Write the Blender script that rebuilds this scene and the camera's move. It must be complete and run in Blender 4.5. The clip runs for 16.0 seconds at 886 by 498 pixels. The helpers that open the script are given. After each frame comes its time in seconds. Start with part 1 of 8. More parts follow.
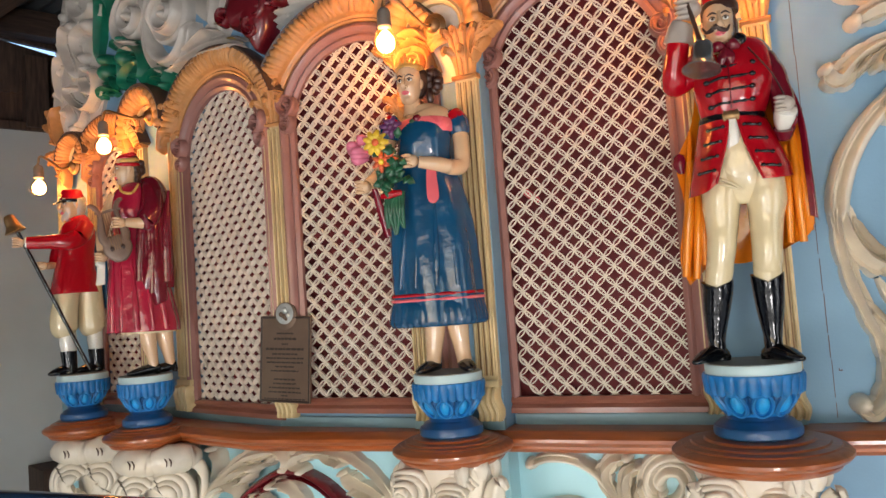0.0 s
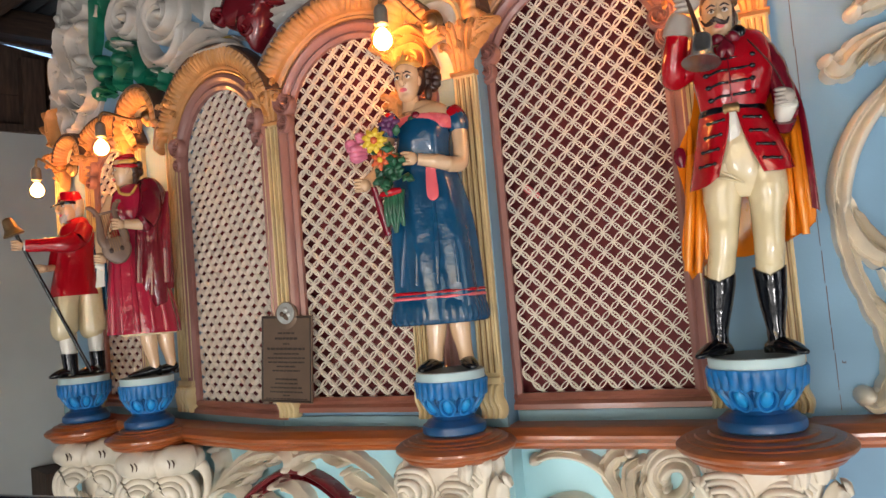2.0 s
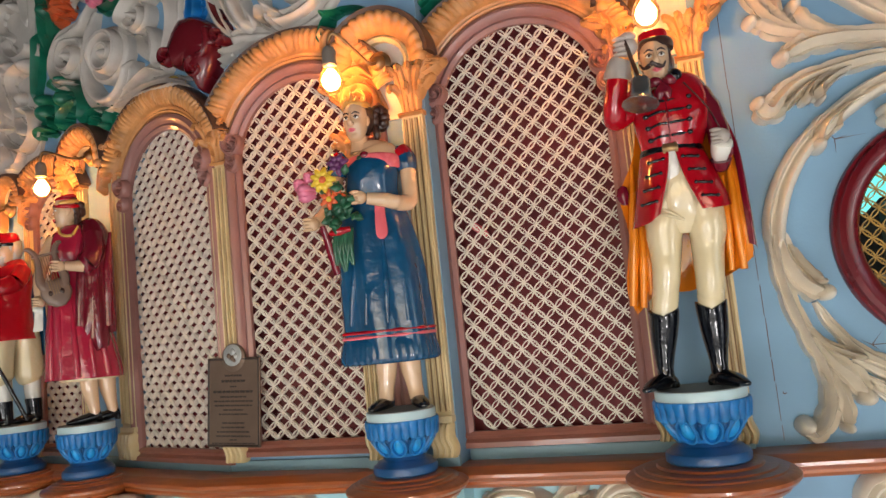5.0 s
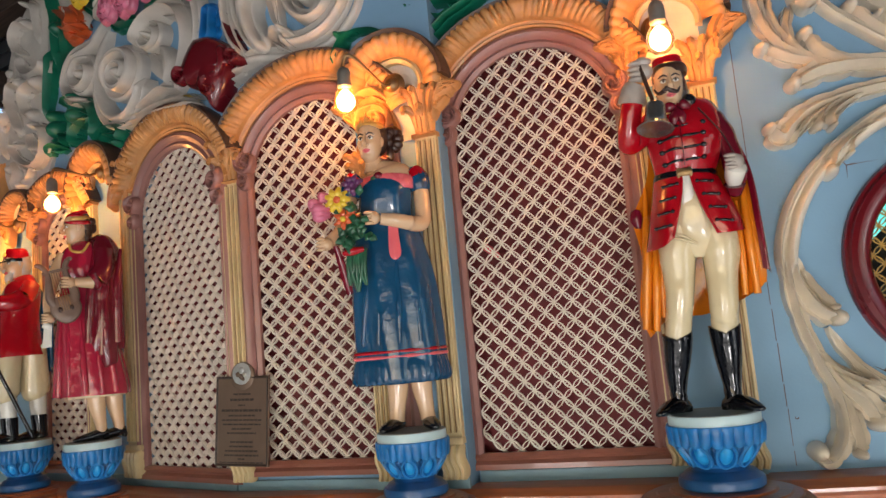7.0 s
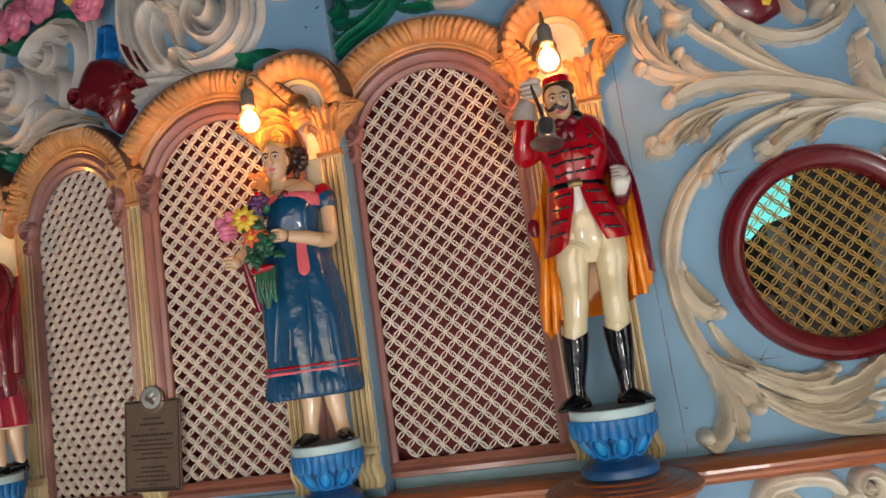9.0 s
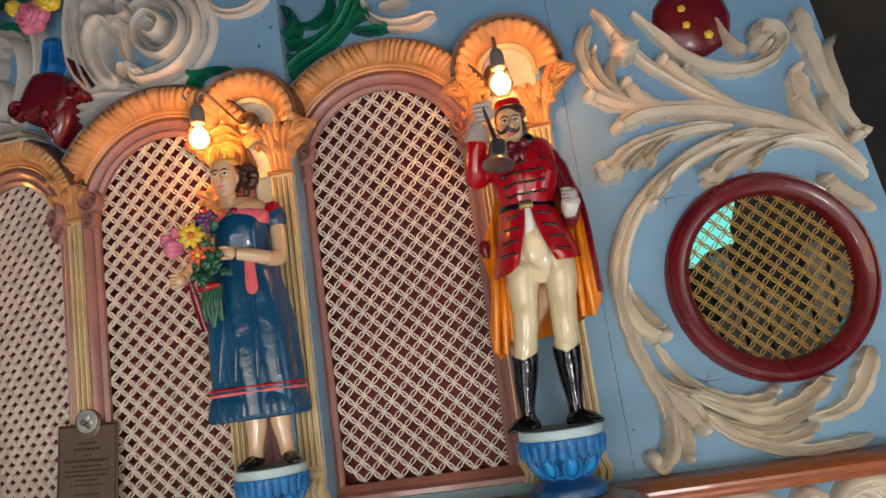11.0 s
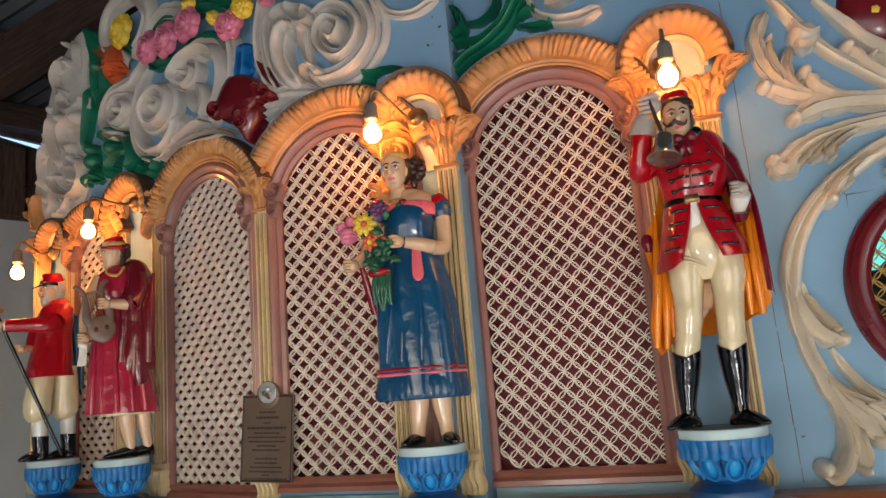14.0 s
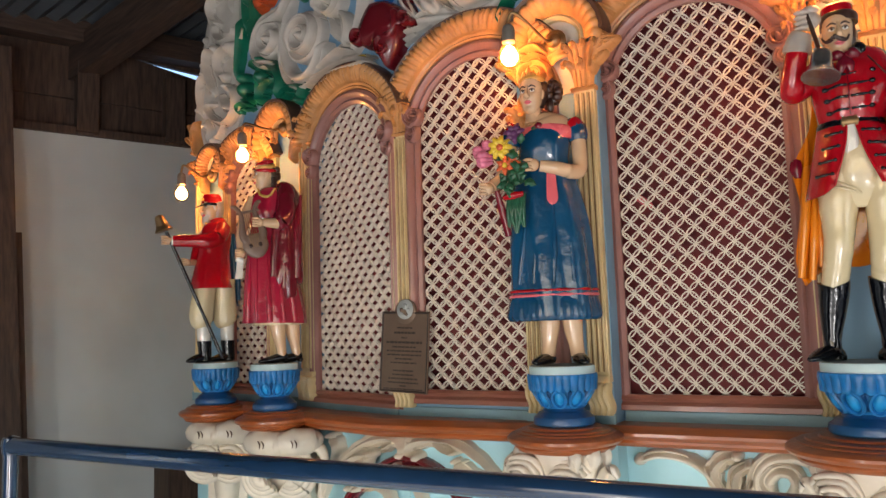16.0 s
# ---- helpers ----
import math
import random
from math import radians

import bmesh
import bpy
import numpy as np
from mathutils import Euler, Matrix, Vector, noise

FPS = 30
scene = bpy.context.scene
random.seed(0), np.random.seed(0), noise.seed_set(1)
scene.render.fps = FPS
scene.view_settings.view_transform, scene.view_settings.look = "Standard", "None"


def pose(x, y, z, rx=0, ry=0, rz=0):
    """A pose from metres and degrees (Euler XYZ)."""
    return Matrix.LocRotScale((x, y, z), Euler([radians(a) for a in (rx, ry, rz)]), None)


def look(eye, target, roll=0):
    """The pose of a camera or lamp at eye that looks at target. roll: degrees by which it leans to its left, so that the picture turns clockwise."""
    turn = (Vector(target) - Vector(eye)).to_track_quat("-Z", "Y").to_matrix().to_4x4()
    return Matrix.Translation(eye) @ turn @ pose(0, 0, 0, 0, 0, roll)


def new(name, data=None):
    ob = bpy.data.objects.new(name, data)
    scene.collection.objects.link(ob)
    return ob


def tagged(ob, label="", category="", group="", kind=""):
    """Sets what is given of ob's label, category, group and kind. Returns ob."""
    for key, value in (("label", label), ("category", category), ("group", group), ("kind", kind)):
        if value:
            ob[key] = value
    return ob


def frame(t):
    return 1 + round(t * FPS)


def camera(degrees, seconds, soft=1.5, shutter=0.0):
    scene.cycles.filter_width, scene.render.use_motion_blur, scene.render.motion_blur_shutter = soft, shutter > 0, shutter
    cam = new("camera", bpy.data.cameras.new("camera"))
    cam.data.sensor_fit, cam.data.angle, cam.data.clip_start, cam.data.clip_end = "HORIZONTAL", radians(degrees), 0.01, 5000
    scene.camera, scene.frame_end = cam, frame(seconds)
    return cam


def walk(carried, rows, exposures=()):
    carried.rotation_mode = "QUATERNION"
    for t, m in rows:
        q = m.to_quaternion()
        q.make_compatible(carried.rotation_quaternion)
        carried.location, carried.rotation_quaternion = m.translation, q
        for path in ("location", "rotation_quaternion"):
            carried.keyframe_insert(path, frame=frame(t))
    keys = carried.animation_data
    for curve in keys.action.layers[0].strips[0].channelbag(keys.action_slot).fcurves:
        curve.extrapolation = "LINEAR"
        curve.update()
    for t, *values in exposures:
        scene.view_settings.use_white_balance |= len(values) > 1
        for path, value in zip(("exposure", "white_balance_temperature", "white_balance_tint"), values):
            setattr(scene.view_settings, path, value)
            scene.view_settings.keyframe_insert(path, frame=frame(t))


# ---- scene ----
cam = camera(61.13, 16.0)
PATH = [  # seconds, x, y, z, yaw, pitch, lean
    (0, 0.4102, 0.0199, 1.4962, 22.84, 3.55, 4.04),
    (0.5, 0.4136, 0.0266, 1.4986, 22.84, 3.01, 4.47),
    (1, 0.4093, 0.0240, 1.4956, 23.01, 2.74, 4.53),
    (1.5, 0.4092, 0.0250, 1.4948, 23.19, 2.90, 4.67),
    (2, 0.4061, 0.0251, 1.4988, 22.83, 3.28, 4.84),
    (2.5, 0.4070, 0.0267, 1.4960, 22.58, 3.35, 4.95),
    (3, 0.4074, 0.0272, 1.4957, 21.98, 3.02, 5.21),
    (3.5, 0.4071, 0.0283, 1.4977, 21.42, 3.24, 5.59),
    (4, 0.4081, 0.0266, 1.4996, 20.87, 3.93, 5.84),
    (4.5, 0.4122, 0.0255, 1.5007, 19.70, 4.86, 6.04),
    (4.7, 0.4129, 0.0236, 1.4963, 18.99, 5.31, 5.98),
    (7, 0.3850, 0.0062, 1.5047, 18.62, 7.28, 5.14),
    (7.5, 0.3875, -0.0173, 1.4950, 17.47, 7.32, 5.45),
    (8, 0.4150, -0.0429, 1.4976, 16.45, 7.17, 6.69),
    (8.5, 0.4309, -0.0689, 1.4994, 14.48, 7.36, 8.33),
    (9, 0.4104, -0.0458, 1.4899, 11.75, 7.70, 8.08),
    (9.5, 0.3986, -0.0365, 1.4881, 10.78, 7.26, 7.40),
    (10, 0.4030, -0.0396, 1.4884, 8.74, 7.84, 7.59),
    (10.2, 0.4040, -0.0392, 1.4874, 7.91, 8.24, 7.74),
    (12.3, 0.3846, -0.0514, 1.4232, 7.65, 10.55, 8.33),
    (12.5, 0.3807, -0.0534, 1.4274, 9.25, 10.30, 7.93),
    (13, 0.3736, -0.0422, 1.4314, 12.30, 7.28, 6.50),
    (13.5, 0.3762, -0.0541, 1.4322, 14.30, 9.07, 5.28),
    (14, 0.3859, -0.0841, 1.4480, 19.12, 10.61, 4.56),
    (14.5, 0.3909, -0.1009, 1.4384, 23.10, 10.70, 4.21),
    (15, 0.3980, -0.1049, 1.4278, 25.73, 7.14, 3.79),
    (15.5, 0.3952, -0.1048, 1.4261, 27.98, 5.26, 3.16),
    (16, 0.3919, -0.1126, 1.4224, 29.55, 6.00, 1.92),
]
walk(cam, [(t, pose(x, y, z, 90 + pitch, 0, yaw) @ pose(0, 0, 0, 0, 0, -lean)) for t, x, y, z, yaw, pitch, lean in PATH], [(0, 1.9), (4.7, 1.85), (8.5, 1.65), (12.5, 1.6), (16, 1.7)])
# ---- light ----
world = bpy.data.worlds.new("world")
scene.world = world
world.use_nodes = True
_nt = world.node_tree
_sky = _nt.nodes.new("ShaderNodeTexSky")
_sky.sky_type, _sky.sun_disc, _sky.sun_elevation, _sky.sun_rotation = "NISHITA", False, radians(30), radians(180)
_nt.links.new(_sky.outputs[0], _nt.nodes["Background"].inputs[0])
_nt.nodes["Background"].inputs[1].default_value = 0.085

sun = new("sun", bpy.data.lights.new("sun", "SUN"))
sun.data.energy, sun.data.angle, sun.data.color = 2.7, radians(0.5), (1, 0.95, 0.88)
sun.matrix_world = look((0.4, -10.4, 6.0), (0.4, 0.0, 0))


def opening_light(name, at, aim, w, h, power, col):
    """Area lamp standing in for daylight at an assumed opening of the shed."""
    lamp = new(name, bpy.data.lights.new(name, "AREA"))
    lamp.data.shape, lamp.data.size, lamp.data.size_y = "RECTANGLE", w, h
    lamp.data.energy, lamp.data.color = power, col
    lamp.matrix_world = look(at, aim)
    return lamp


opening_light("daylight_door", (1.6, -2.0, 0.40), (0.4, 1.7, 1.5), 0.45, 0.5, 9.0, (1.0, 0.97, 0.96))
opening_light("daylight_doorway", (-0.7, -2.0, 0.75), (-0.3, 1.7, 1.4), 0.40, 0.7, 4.4, (1.0, 0.97, 0.96))
opening_light("daylight_side", (4.05, -0.25, 0.9), (0.2, 1.6, 1.3), 0.30, 1.4, 2.5, (1.0, 0.98, 0.97))

# ---- materials ----


def nodes(name):
    m = bpy.data.materials.new(name)
    m.use_nodes = True
    return m, m.node_tree, m.node_tree.nodes["Principled BSDF"]


def paint(name, col, rough=0.4, coat=0.0, vary=0.14, scale=14.0, bump=0.12, metal=0.0, dirt=(0.25, 0.2, 0.14), stain=0.25, fine=140.0):
    """Painted or stained surface: two scales of colour change, thin grime and a brushed relief."""
    m, nt, b = nodes(name)
    co = nt.nodes.new("ShaderNodeTexCoord")
    n1, n2, n3 = (nt.nodes.new("ShaderNodeTexNoise") for _ in range(3))
    for n, s, d in ((n1, scale, 4), (n2, scale * 0.35, 6), (n3, fine, 3)):
        n.inputs["Scale"].default_value, n.inputs["Detail"].default_value = s, d
        nt.links.new(co.outputs["Object"], n.inputs["Vector"])
    ramp = nt.nodes.new("ShaderNodeValToRGB")
    ramp.color_ramp.elements[0].position, ramp.color_ramp.elements[1].position = 0.3, 0.7
    ramp.color_ramp.elements[0].color = (*[max(0, c * (1 - vary)) for c in col], 1)
    ramp.color_ramp.elements[1].color = (*[min(1, c * (1 + vary)) for c in col], 1)
    nt.links.new(n1.outputs[0], ramp.inputs[0])
    spots = nt.nodes.new("ShaderNodeMapRange")
    spots.inputs[1].default_value, spots.inputs[2].default_value = 0.56, 0.8
    spots.inputs[3].default_value, spots.inputs[4].default_value = 0.0, stain
    nt.links.new(n2.outputs[0], spots.inputs[0])
    mix = nt.nodes.new("ShaderNodeMix")
    mix.data_type = "RGBA"
    nt.links.new(spots.outputs[0], mix.inputs["Factor"])
    nt.links.new(ramp.outputs[0], mix.inputs["A"])
    mix.inputs["B"].default_value = (*dirt, 1)
    nt.links.new(mix.outputs["Result"], b.inputs["Base Color"])
    rr = nt.nodes.new("ShaderNodeMapRange")
    rr.inputs[3].default_value, rr.inputs[4].default_value = max(0.05, rough - 0.08), min(1, rough + 0.12)
    nt.links.new(n2.outputs[0], rr.inputs[0])
    nt.links.new(rr.outputs[0], b.inputs["Roughness"])
    bp = nt.nodes.new("ShaderNodeBump")
    bp.inputs["Strength"].default_value, bp.inputs["Distance"].default_value = bump, 0.56 / fine
    nt.links.new(n3.outputs[0], bp.inputs["Height"])
    nt.links.new(bp.outputs[0], b.inputs["Normal"])
    b.inputs["Metallic"].default_value, b.inputs["Coat Weight"].default_value = metal, coat
    b.inputs["Coat Roughness"].default_value = 0.06
    return m


def wood(name, col, rough=0.5, coat=0.0, along=(1, 14, 14), vary=0.35):
    """Wood with the grain along one axis."""
    m, nt, b = nodes(name)
    co, mp = nt.nodes.new("ShaderNodeTexCoord"), nt.nodes.new("ShaderNodeMapping")
    mp.inputs["Scale"].default_value = along
    n = nt.nodes.new("ShaderNodeTexNoise")
    n.inputs["Scale"].default_value, n.inputs["Detail"].default_value = 6, 8
    nt.links.new(co.outputs["Object"], mp.inputs[0])
    nt.links.new(mp.outputs[0], n.inputs["Vector"])
    ramp = nt.nodes.new("ShaderNodeValToRGB")
    ramp.color_ramp.elements[0].position, ramp.color_ramp.elements[1].position = 0.3, 0.72
    ramp.color_ramp.elements[0].color = (*[c * (1 - vary) for c in col], 1)
    ramp.color_ramp.elements[1].color = (*[min(1, c * (1 + vary)) for c in col], 1)
    nt.links.new(n.outputs[0], ramp.inputs[0])
    nt.links.new(ramp.outputs[0], b.inputs["Base Color"])
    bp = nt.nodes.new("ShaderNodeBump")
    bp.inputs["Strength"].default_value, bp.inputs["Distance"].default_value = 0.2, 0.004
    nt.links.new(n.outputs[0], bp.inputs["Height"])
    nt.links.new(bp.outputs[0], b.inputs["Normal"])
    b.inputs["Roughness"].default_value, b.inputs["Coat Weight"].default_value = rough, coat
    return m


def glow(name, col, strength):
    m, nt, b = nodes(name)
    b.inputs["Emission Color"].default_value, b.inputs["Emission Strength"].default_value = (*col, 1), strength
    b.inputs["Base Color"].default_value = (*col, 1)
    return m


SKYBLUE = paint("sky_blue_paint", (0.190, 0.345, 0.50), 0.58, 0.0, 0.07, 5, 0.10, stain=0.10, dirt=(0.2, 0.25, 0.27))
PALEBLUE = paint("pale_blue_paint", (0.38, 0.66, 0.74), 0.4, 0.2, 0.06, 6, 0.08, stain=0.08, dirt=(0.25, 0.35, 0.36))
GREYBLUE = paint("grey_blue_paint", (0.19, 0.31, 0.36), 0.55, 0.0, 0.12, 8, 0.1)
MAUVE = paint("dusty_rose_paint", (0.31, 0.145, 0.125), 0.36, 0.25, 0.12, 10, 0.12, stain=0.15)
ROSEBROWN = paint("rose_brown_paint", (0.26, 0.10, 0.07), 0.35, 0.25, 0.14, 10, 0.12)
AMBER = paint("amber_cream_paint", (0.56, 0.265, 0.092), 0.42, 0.15, 0.2, 22, 0.22, stain=0.3, dirt=(0.35, 0.15, 0.05))
CREAM = paint("cream_paint", (0.64, 0.50, 0.27), 0.4, 0.15, 0.12, 16, 0.15, stain=0.2, dirt=(0.35, 0.22, 0.08))
FLUTE = paint("brown_flute_paint", (0.23, 0.13, 0.05), 0.5, 0.0, 0.2, 18, 0.1)
DARKEDGE = paint("dark_brown_edge_paint", (0.09, 0.045, 0.03), 0.5, 0.1, 0.2, 20, 0.1)
LATTICE = paint("cream_white_lattice_paint", (0.86, 0.76, 0.66), 0.5, 0.0, 0.08, 30, 0.08, stain=0.1)
SILK = paint("dark_red_silk", (0.17, 0.013, 0.019), 0.6, 0.0, 0.2, 9, 0.2)
GOLDLAT = paint("mustard_lattice_paint", (0.42, 0.24, 0.045), 0.45, 0.1, 0.15, 25, 0.1)
MAROON = paint("maroon_gloss_paint", (0.13, 0.006, 0.012), 0.25, 0.3, 0.15, 9, 0.06, stain=0.1)
IVORY = paint("ivory_carving_paint", (0.70, 0.63, 0.52), 0.32, 0.5, 0.1, 14, 0.12, stain=0.22, dirt=(0.4, 0.27, 0.12))
STONE = paint("grey_white_carving_paint", (0.56, 0.52, 0.47), 0.4, 0.2, 0.14, 13, 0.14, stain=0.3, dirt=(0.3, 0.24, 0.2))
GREEN = paint("emerald_green_paint", (0.006, 0.15, 0.085), 0.32, 0.2, 0.3, 12, 0.1, dirt=(0.01, 0.05, 0.05))
ROYAL = paint("royal_blue_paint", (0.004, 0.150, 0.44), 0.34, 0.08, 0.3, 20, 0.12, dirt=(0.005, 0.04, 0.2), stain=0.5)
ROYALPALE = paint("bright_blue_paint", (0.018, 0.31, 0.72), 0.38, 0.05, 0.2, 25, 0.12, dirt=(0.02, 0.1, 0.4))
DEEPBLUE = paint("deep_blue_paint", (0.003, 0.052, 0.18), 0.32, 0.12, 0.25, 20, 0.12)
ICE = paint("ice_blue_paint", (0.52, 0.68, 0.72), 0.38, 0.15, 0.06, 9, 0.08, stain=0.12)
GREYTOP = paint("grey_top_paint", (0.28, 0.33, 0.33), 0.5, 0.0, 0.12, 9, 0.08)
LEDGE = wood("orange_brown_varnished_wood", (0.34, 0.085, 0.019), 0.32, 0.28, (1.5, 12, 12), 0.22)
SKIN = paint("painted_skin", (0.66, 0.44, 0.27), 0.20, 0.8, 0.06, 12, 0.05, stain=0.08)
GLOVE = paint("grey_glove_paint", (0.42, 0.37, 0.33), 0.3, 0.4, 0.08, 14, 0.06)
SCARLET = paint("scarlet_gloss_paint", (0.40, 0.002, 0.010), 0.17, 0.65, 0.12, 8, 0.24, stain=0.2, dirt=(0.18, 0.0, 0.01), fine=24.0)
CRIMSON = paint("crimson_gloss_paint", (0.15, 0.004, 0.016), 0.17, 0.65, 0.2, 8, 0.24, stain=0.2, dirt=(0.07, 0.0, 0.01), fine=24.0)
ROSE = paint("rose_pink_gloss_paint", (0.40, 0.013, 0.045), 0.18, 0.9, 0.12, 8, 0.24, stain=0.2, dirt=(0.3, 0.02, 0.05), fine=24.0)
CORAL = paint("coral_pink_paint", (0.75, 0.14, 0.17), 0.25, 0.5, 0.1, 10, 0.05)
BREECH = paint("cream_breeches_paint", (0.68, 0.57, 0.36), 0.25, 0.9, 0.08, 8, 0.16, stain=0.12, dirt=(0.45, 0.33, 0.18), fine=24.0)
WHITE = paint("white_gloss_paint", (0.72, 0.70, 0.64), 0.22, 0.6, 0.06, 8, 0.16, fine=24.0)
BLACK = paint("black_gloss_paint", (0.003, 0.004, 0.007), 0.10, 0.25, 0.2, 8, 0.16, dirt=(0.02, 0.02, 0.02), stain=0.1, fine=24.0)
CAPE = paint("orange_cape_paint", (0.76, 0.22, 0.008), 0.26, 0.8, 0.14, 9, 0.16, stain=0.3, dirt=(0.5, 0.1, 0.01), fine=24.0)
TEAL = paint("teal_blue_gloss_paint", (0.002, 0.060, 0.150), 0.24, 0.6, 0.25, 7, 0.24, stain=0.3, dirt=(0.01, 0.1, 0.14), fine=24.0)
HAIR = paint("dark_brown_hair_paint", (0.035, 0.012, 0.008), 0.3, 0.5, 0.3, 30, 0.2)
GREYHAIR = paint("grey_beard_paint", (0.5, 0.47, 0.42), 0.4, 0.3, 0.15, 40, 0.3)
GILT = paint("gilt_paint", (0.70, 0.40, 0.10), 0.3, 0.3, 0.15, 20, 0.1, metal=0.3)
PEWTER = paint("pewter_metal", (0.36, 0.35, 0.34), 0.24, 0.0, 0.15, 20, 0.06, metal=0.9)
SOCKET = paint("dull_grey_socket_metal", (0.24, 0.22, 0.19), 0.42, 0.0, 0.2, 20, 0.1, metal=0.35)
BRASS = paint("aged_brass", (0.30, 0.19, 0.09), 0.35, 0.0, 0.2, 20, 0.1, metal=0.85)
LYRE = paint("taupe_lyre_paint", (0.17, 0.110, 0.085), 0.4, 0.2, 0.12, 20, 0.1)
LEAF = paint("bouquet_green_paint", (0.008, 0.085, 0.04), 0.35, 0.2, 0.4, 25, 0.1)
YELLOW = paint("yellow_petal_paint", (0.75, 0.52, 0.04), 0.3, 0.4, 0.15, 20, 0.1)
PINKFLOWER = paint("pink_petal_paint", (0.62, 0.16, 0.26), 0.3, 0.4, 0.25, 25, 0.1, dirt=(0.7, 0.4, 0.4))
PURPLE = paint("purple_petal_paint", (0.10, 0.02, 0.10), 0.3, 0.4, 0.2, 20, 0.1)
ORANGEFLOWER = paint("orange_petal_paint", (0.65, 0.11, 0.03), 0.35, 0.3, 0.2, 20, 0.1)
BRONZE = paint("brown_plaque_metal", (0.17, 0.115, 0.085), 0.4, 0.0, 0.12, 12, 0.06, metal=0.5)
BARS = paint("dark_plaque_lettering", (0.035, 0.022, 0.018), 0.5, 0.0, 0.1, 12, 0.0)
SILVER = paint("silver_badge", (0.5, 0.52, 0.52), 0.35, 0.0, 0.15, 60, 0.2, metal=0.6)
BULB = glow("lit_warm_filament", (1.0, 0.37, 0.09), 33.0)
BULBGLASS, _nt, _b = nodes("clear_bulb_glass")
_b.inputs["Base Color"].default_value, _b.inputs["Transmission Weight"].default_value = (1.0, 0.95, 0.85, 1), 1.0
_b.inputs["Roughness"].default_value, _b.inputs["IOR"].default_value = 0.22, 1.06
RAILPAINT = paint("black_enamel_rail_paint", (0.010, 0.034, 0.085), 0.13, 1.0, 0.2, 8, 0.05)
PLASTER = paint("grey_white_board_paint", (0.48, 0.52, 0.53), 0.6, 0.0, 0.1, 2.2, 0.06, stain=0.35, dirt=(0.3, 0.31, 0.3))
OLDWOOD = wood("dark_weathered_timber", (0.055, 0.032, 0.022), 0.75, 0.0, (14, 14, 1.5), 0.5)
ROOFWOOD = wood("dark_roof_timber", (0.05, 0.03, 0.022), 0.7, 0.0, (1.5, 14, 14), 0.5)
TIN = paint("galvanised_roof_sheet", (0.10, 0.115, 0.135), 0.45, 0.0, 0.25, 3, 0.1, metal=0.6)
CONCRETE = paint("grey_concrete_floor", (0.47, 0.47, 0.46), 0.7, 0.0, 0.2, 3, 0.3)
DARKBOX = paint("dark_interior_paint", (0.035, 0.032, 0.03), 0.8, 0.0, 0.3, 6, 0.1)
PIPES = wood("pale_wood_pipes", (0.17, 0.155, 0.14), 0.6, 0.0, (14, 14, 1.5), 0.25)

for _m in (ROYAL, DEEPBLUE):
    # rubbed edges show a paler blue
    _nt = _m.node_tree
    _b = _nt.nodes["Principled BSDF"]
    _src = _b.inputs["Base Color"].links[0].from_socket
    _geo, _edge, _mix = _nt.nodes.new("ShaderNodeNewGeometry"), _nt.nodes.new("ShaderNodeMapRange"), _nt.nodes.new("ShaderNodeMix")
    _edge.inputs[1].default_value, _edge.inputs[2].default_value = 0.53, 0.64
    _edge.inputs[3].default_value, _edge.inputs[4].default_value = 0.0, 0.6
    _mix.data_type = "RGBA"
    _mix.inputs["B"].default_value = (0.09, 0.36, 0.74, 1)
    _nt.links.new(_geo.outputs["Pointiness"], _edge.inputs[0])
    _nt.links.new(_edge.outputs[0], _mix.inputs["Factor"])
    _nt.links.new(_src, _mix.inputs["A"])
    _nt.links.new(_mix.outputs["Result"], _b.inputs["Base Color"])

# ---- helpers for building ----
FACETS = {6: (0.0, 1.675, -0.03), 5: (0.42, 1.75, 0.1226), 4: (0.0, 1.75, 0.0), 3: (-0.2, 1.69, -0.05), 2: (-0.80, 1.72, -0.31), 1: (-1.486, 1.940, -0.2)}


def M(k, u=0.0, out=0.0, z=0.0):
    """Pose on face k of the organ front: u along it, out towards the viewer, z up."""
    x, y, a = FACETS[k]
    return pose(x, y, 0, 0, 0, math.degrees(a)) @ pose(u, -out, z)


def mesh(name, bm, mats, smooth=True, angle=40):
    me = bpy.data.meshes.new(name)
    bmesh.ops.recalc_face_normals(bm, faces=bm.faces)
    if smooth:
        for f in bm.faces:
            f.smooth = True
        for e in bm.edges:
            e.smooth = len(e.link_faces) == 2 and e.calc_face_angle(0) < radians(angle)
    bm.to_mesh(me)
    bm.free()
    for m in mats if isinstance(mats, (list, tuple)) else [mats]:
        me.materials.append(m)
    return me


def part(name, bm, mats, parent, label="", m=None, smooth=True, angle=40, kind=""):
    ob = new(name, mesh(name, bm, mats, smooth, angle))
    ob.parent = parent
    if m is not None:
        ob.matrix_basis = m
    return tagged(ob, label, kind=kind)


def solid(name, bm, mats, m, label="", category="", group="", kind="", smooth=True, angle=40):
    ob = new(name, mesh(name, bm, mats, smooth, angle))
    ob.matrix_world = m
    return tagged(ob, label, category, group, kind)


def thing(name, m, label, category, group="", kind=""):
    ob = new(name)
    ob.empty_display_size = 0.05
    ob.matrix_world = m
    return tagged(ob, label, category, group, kind)


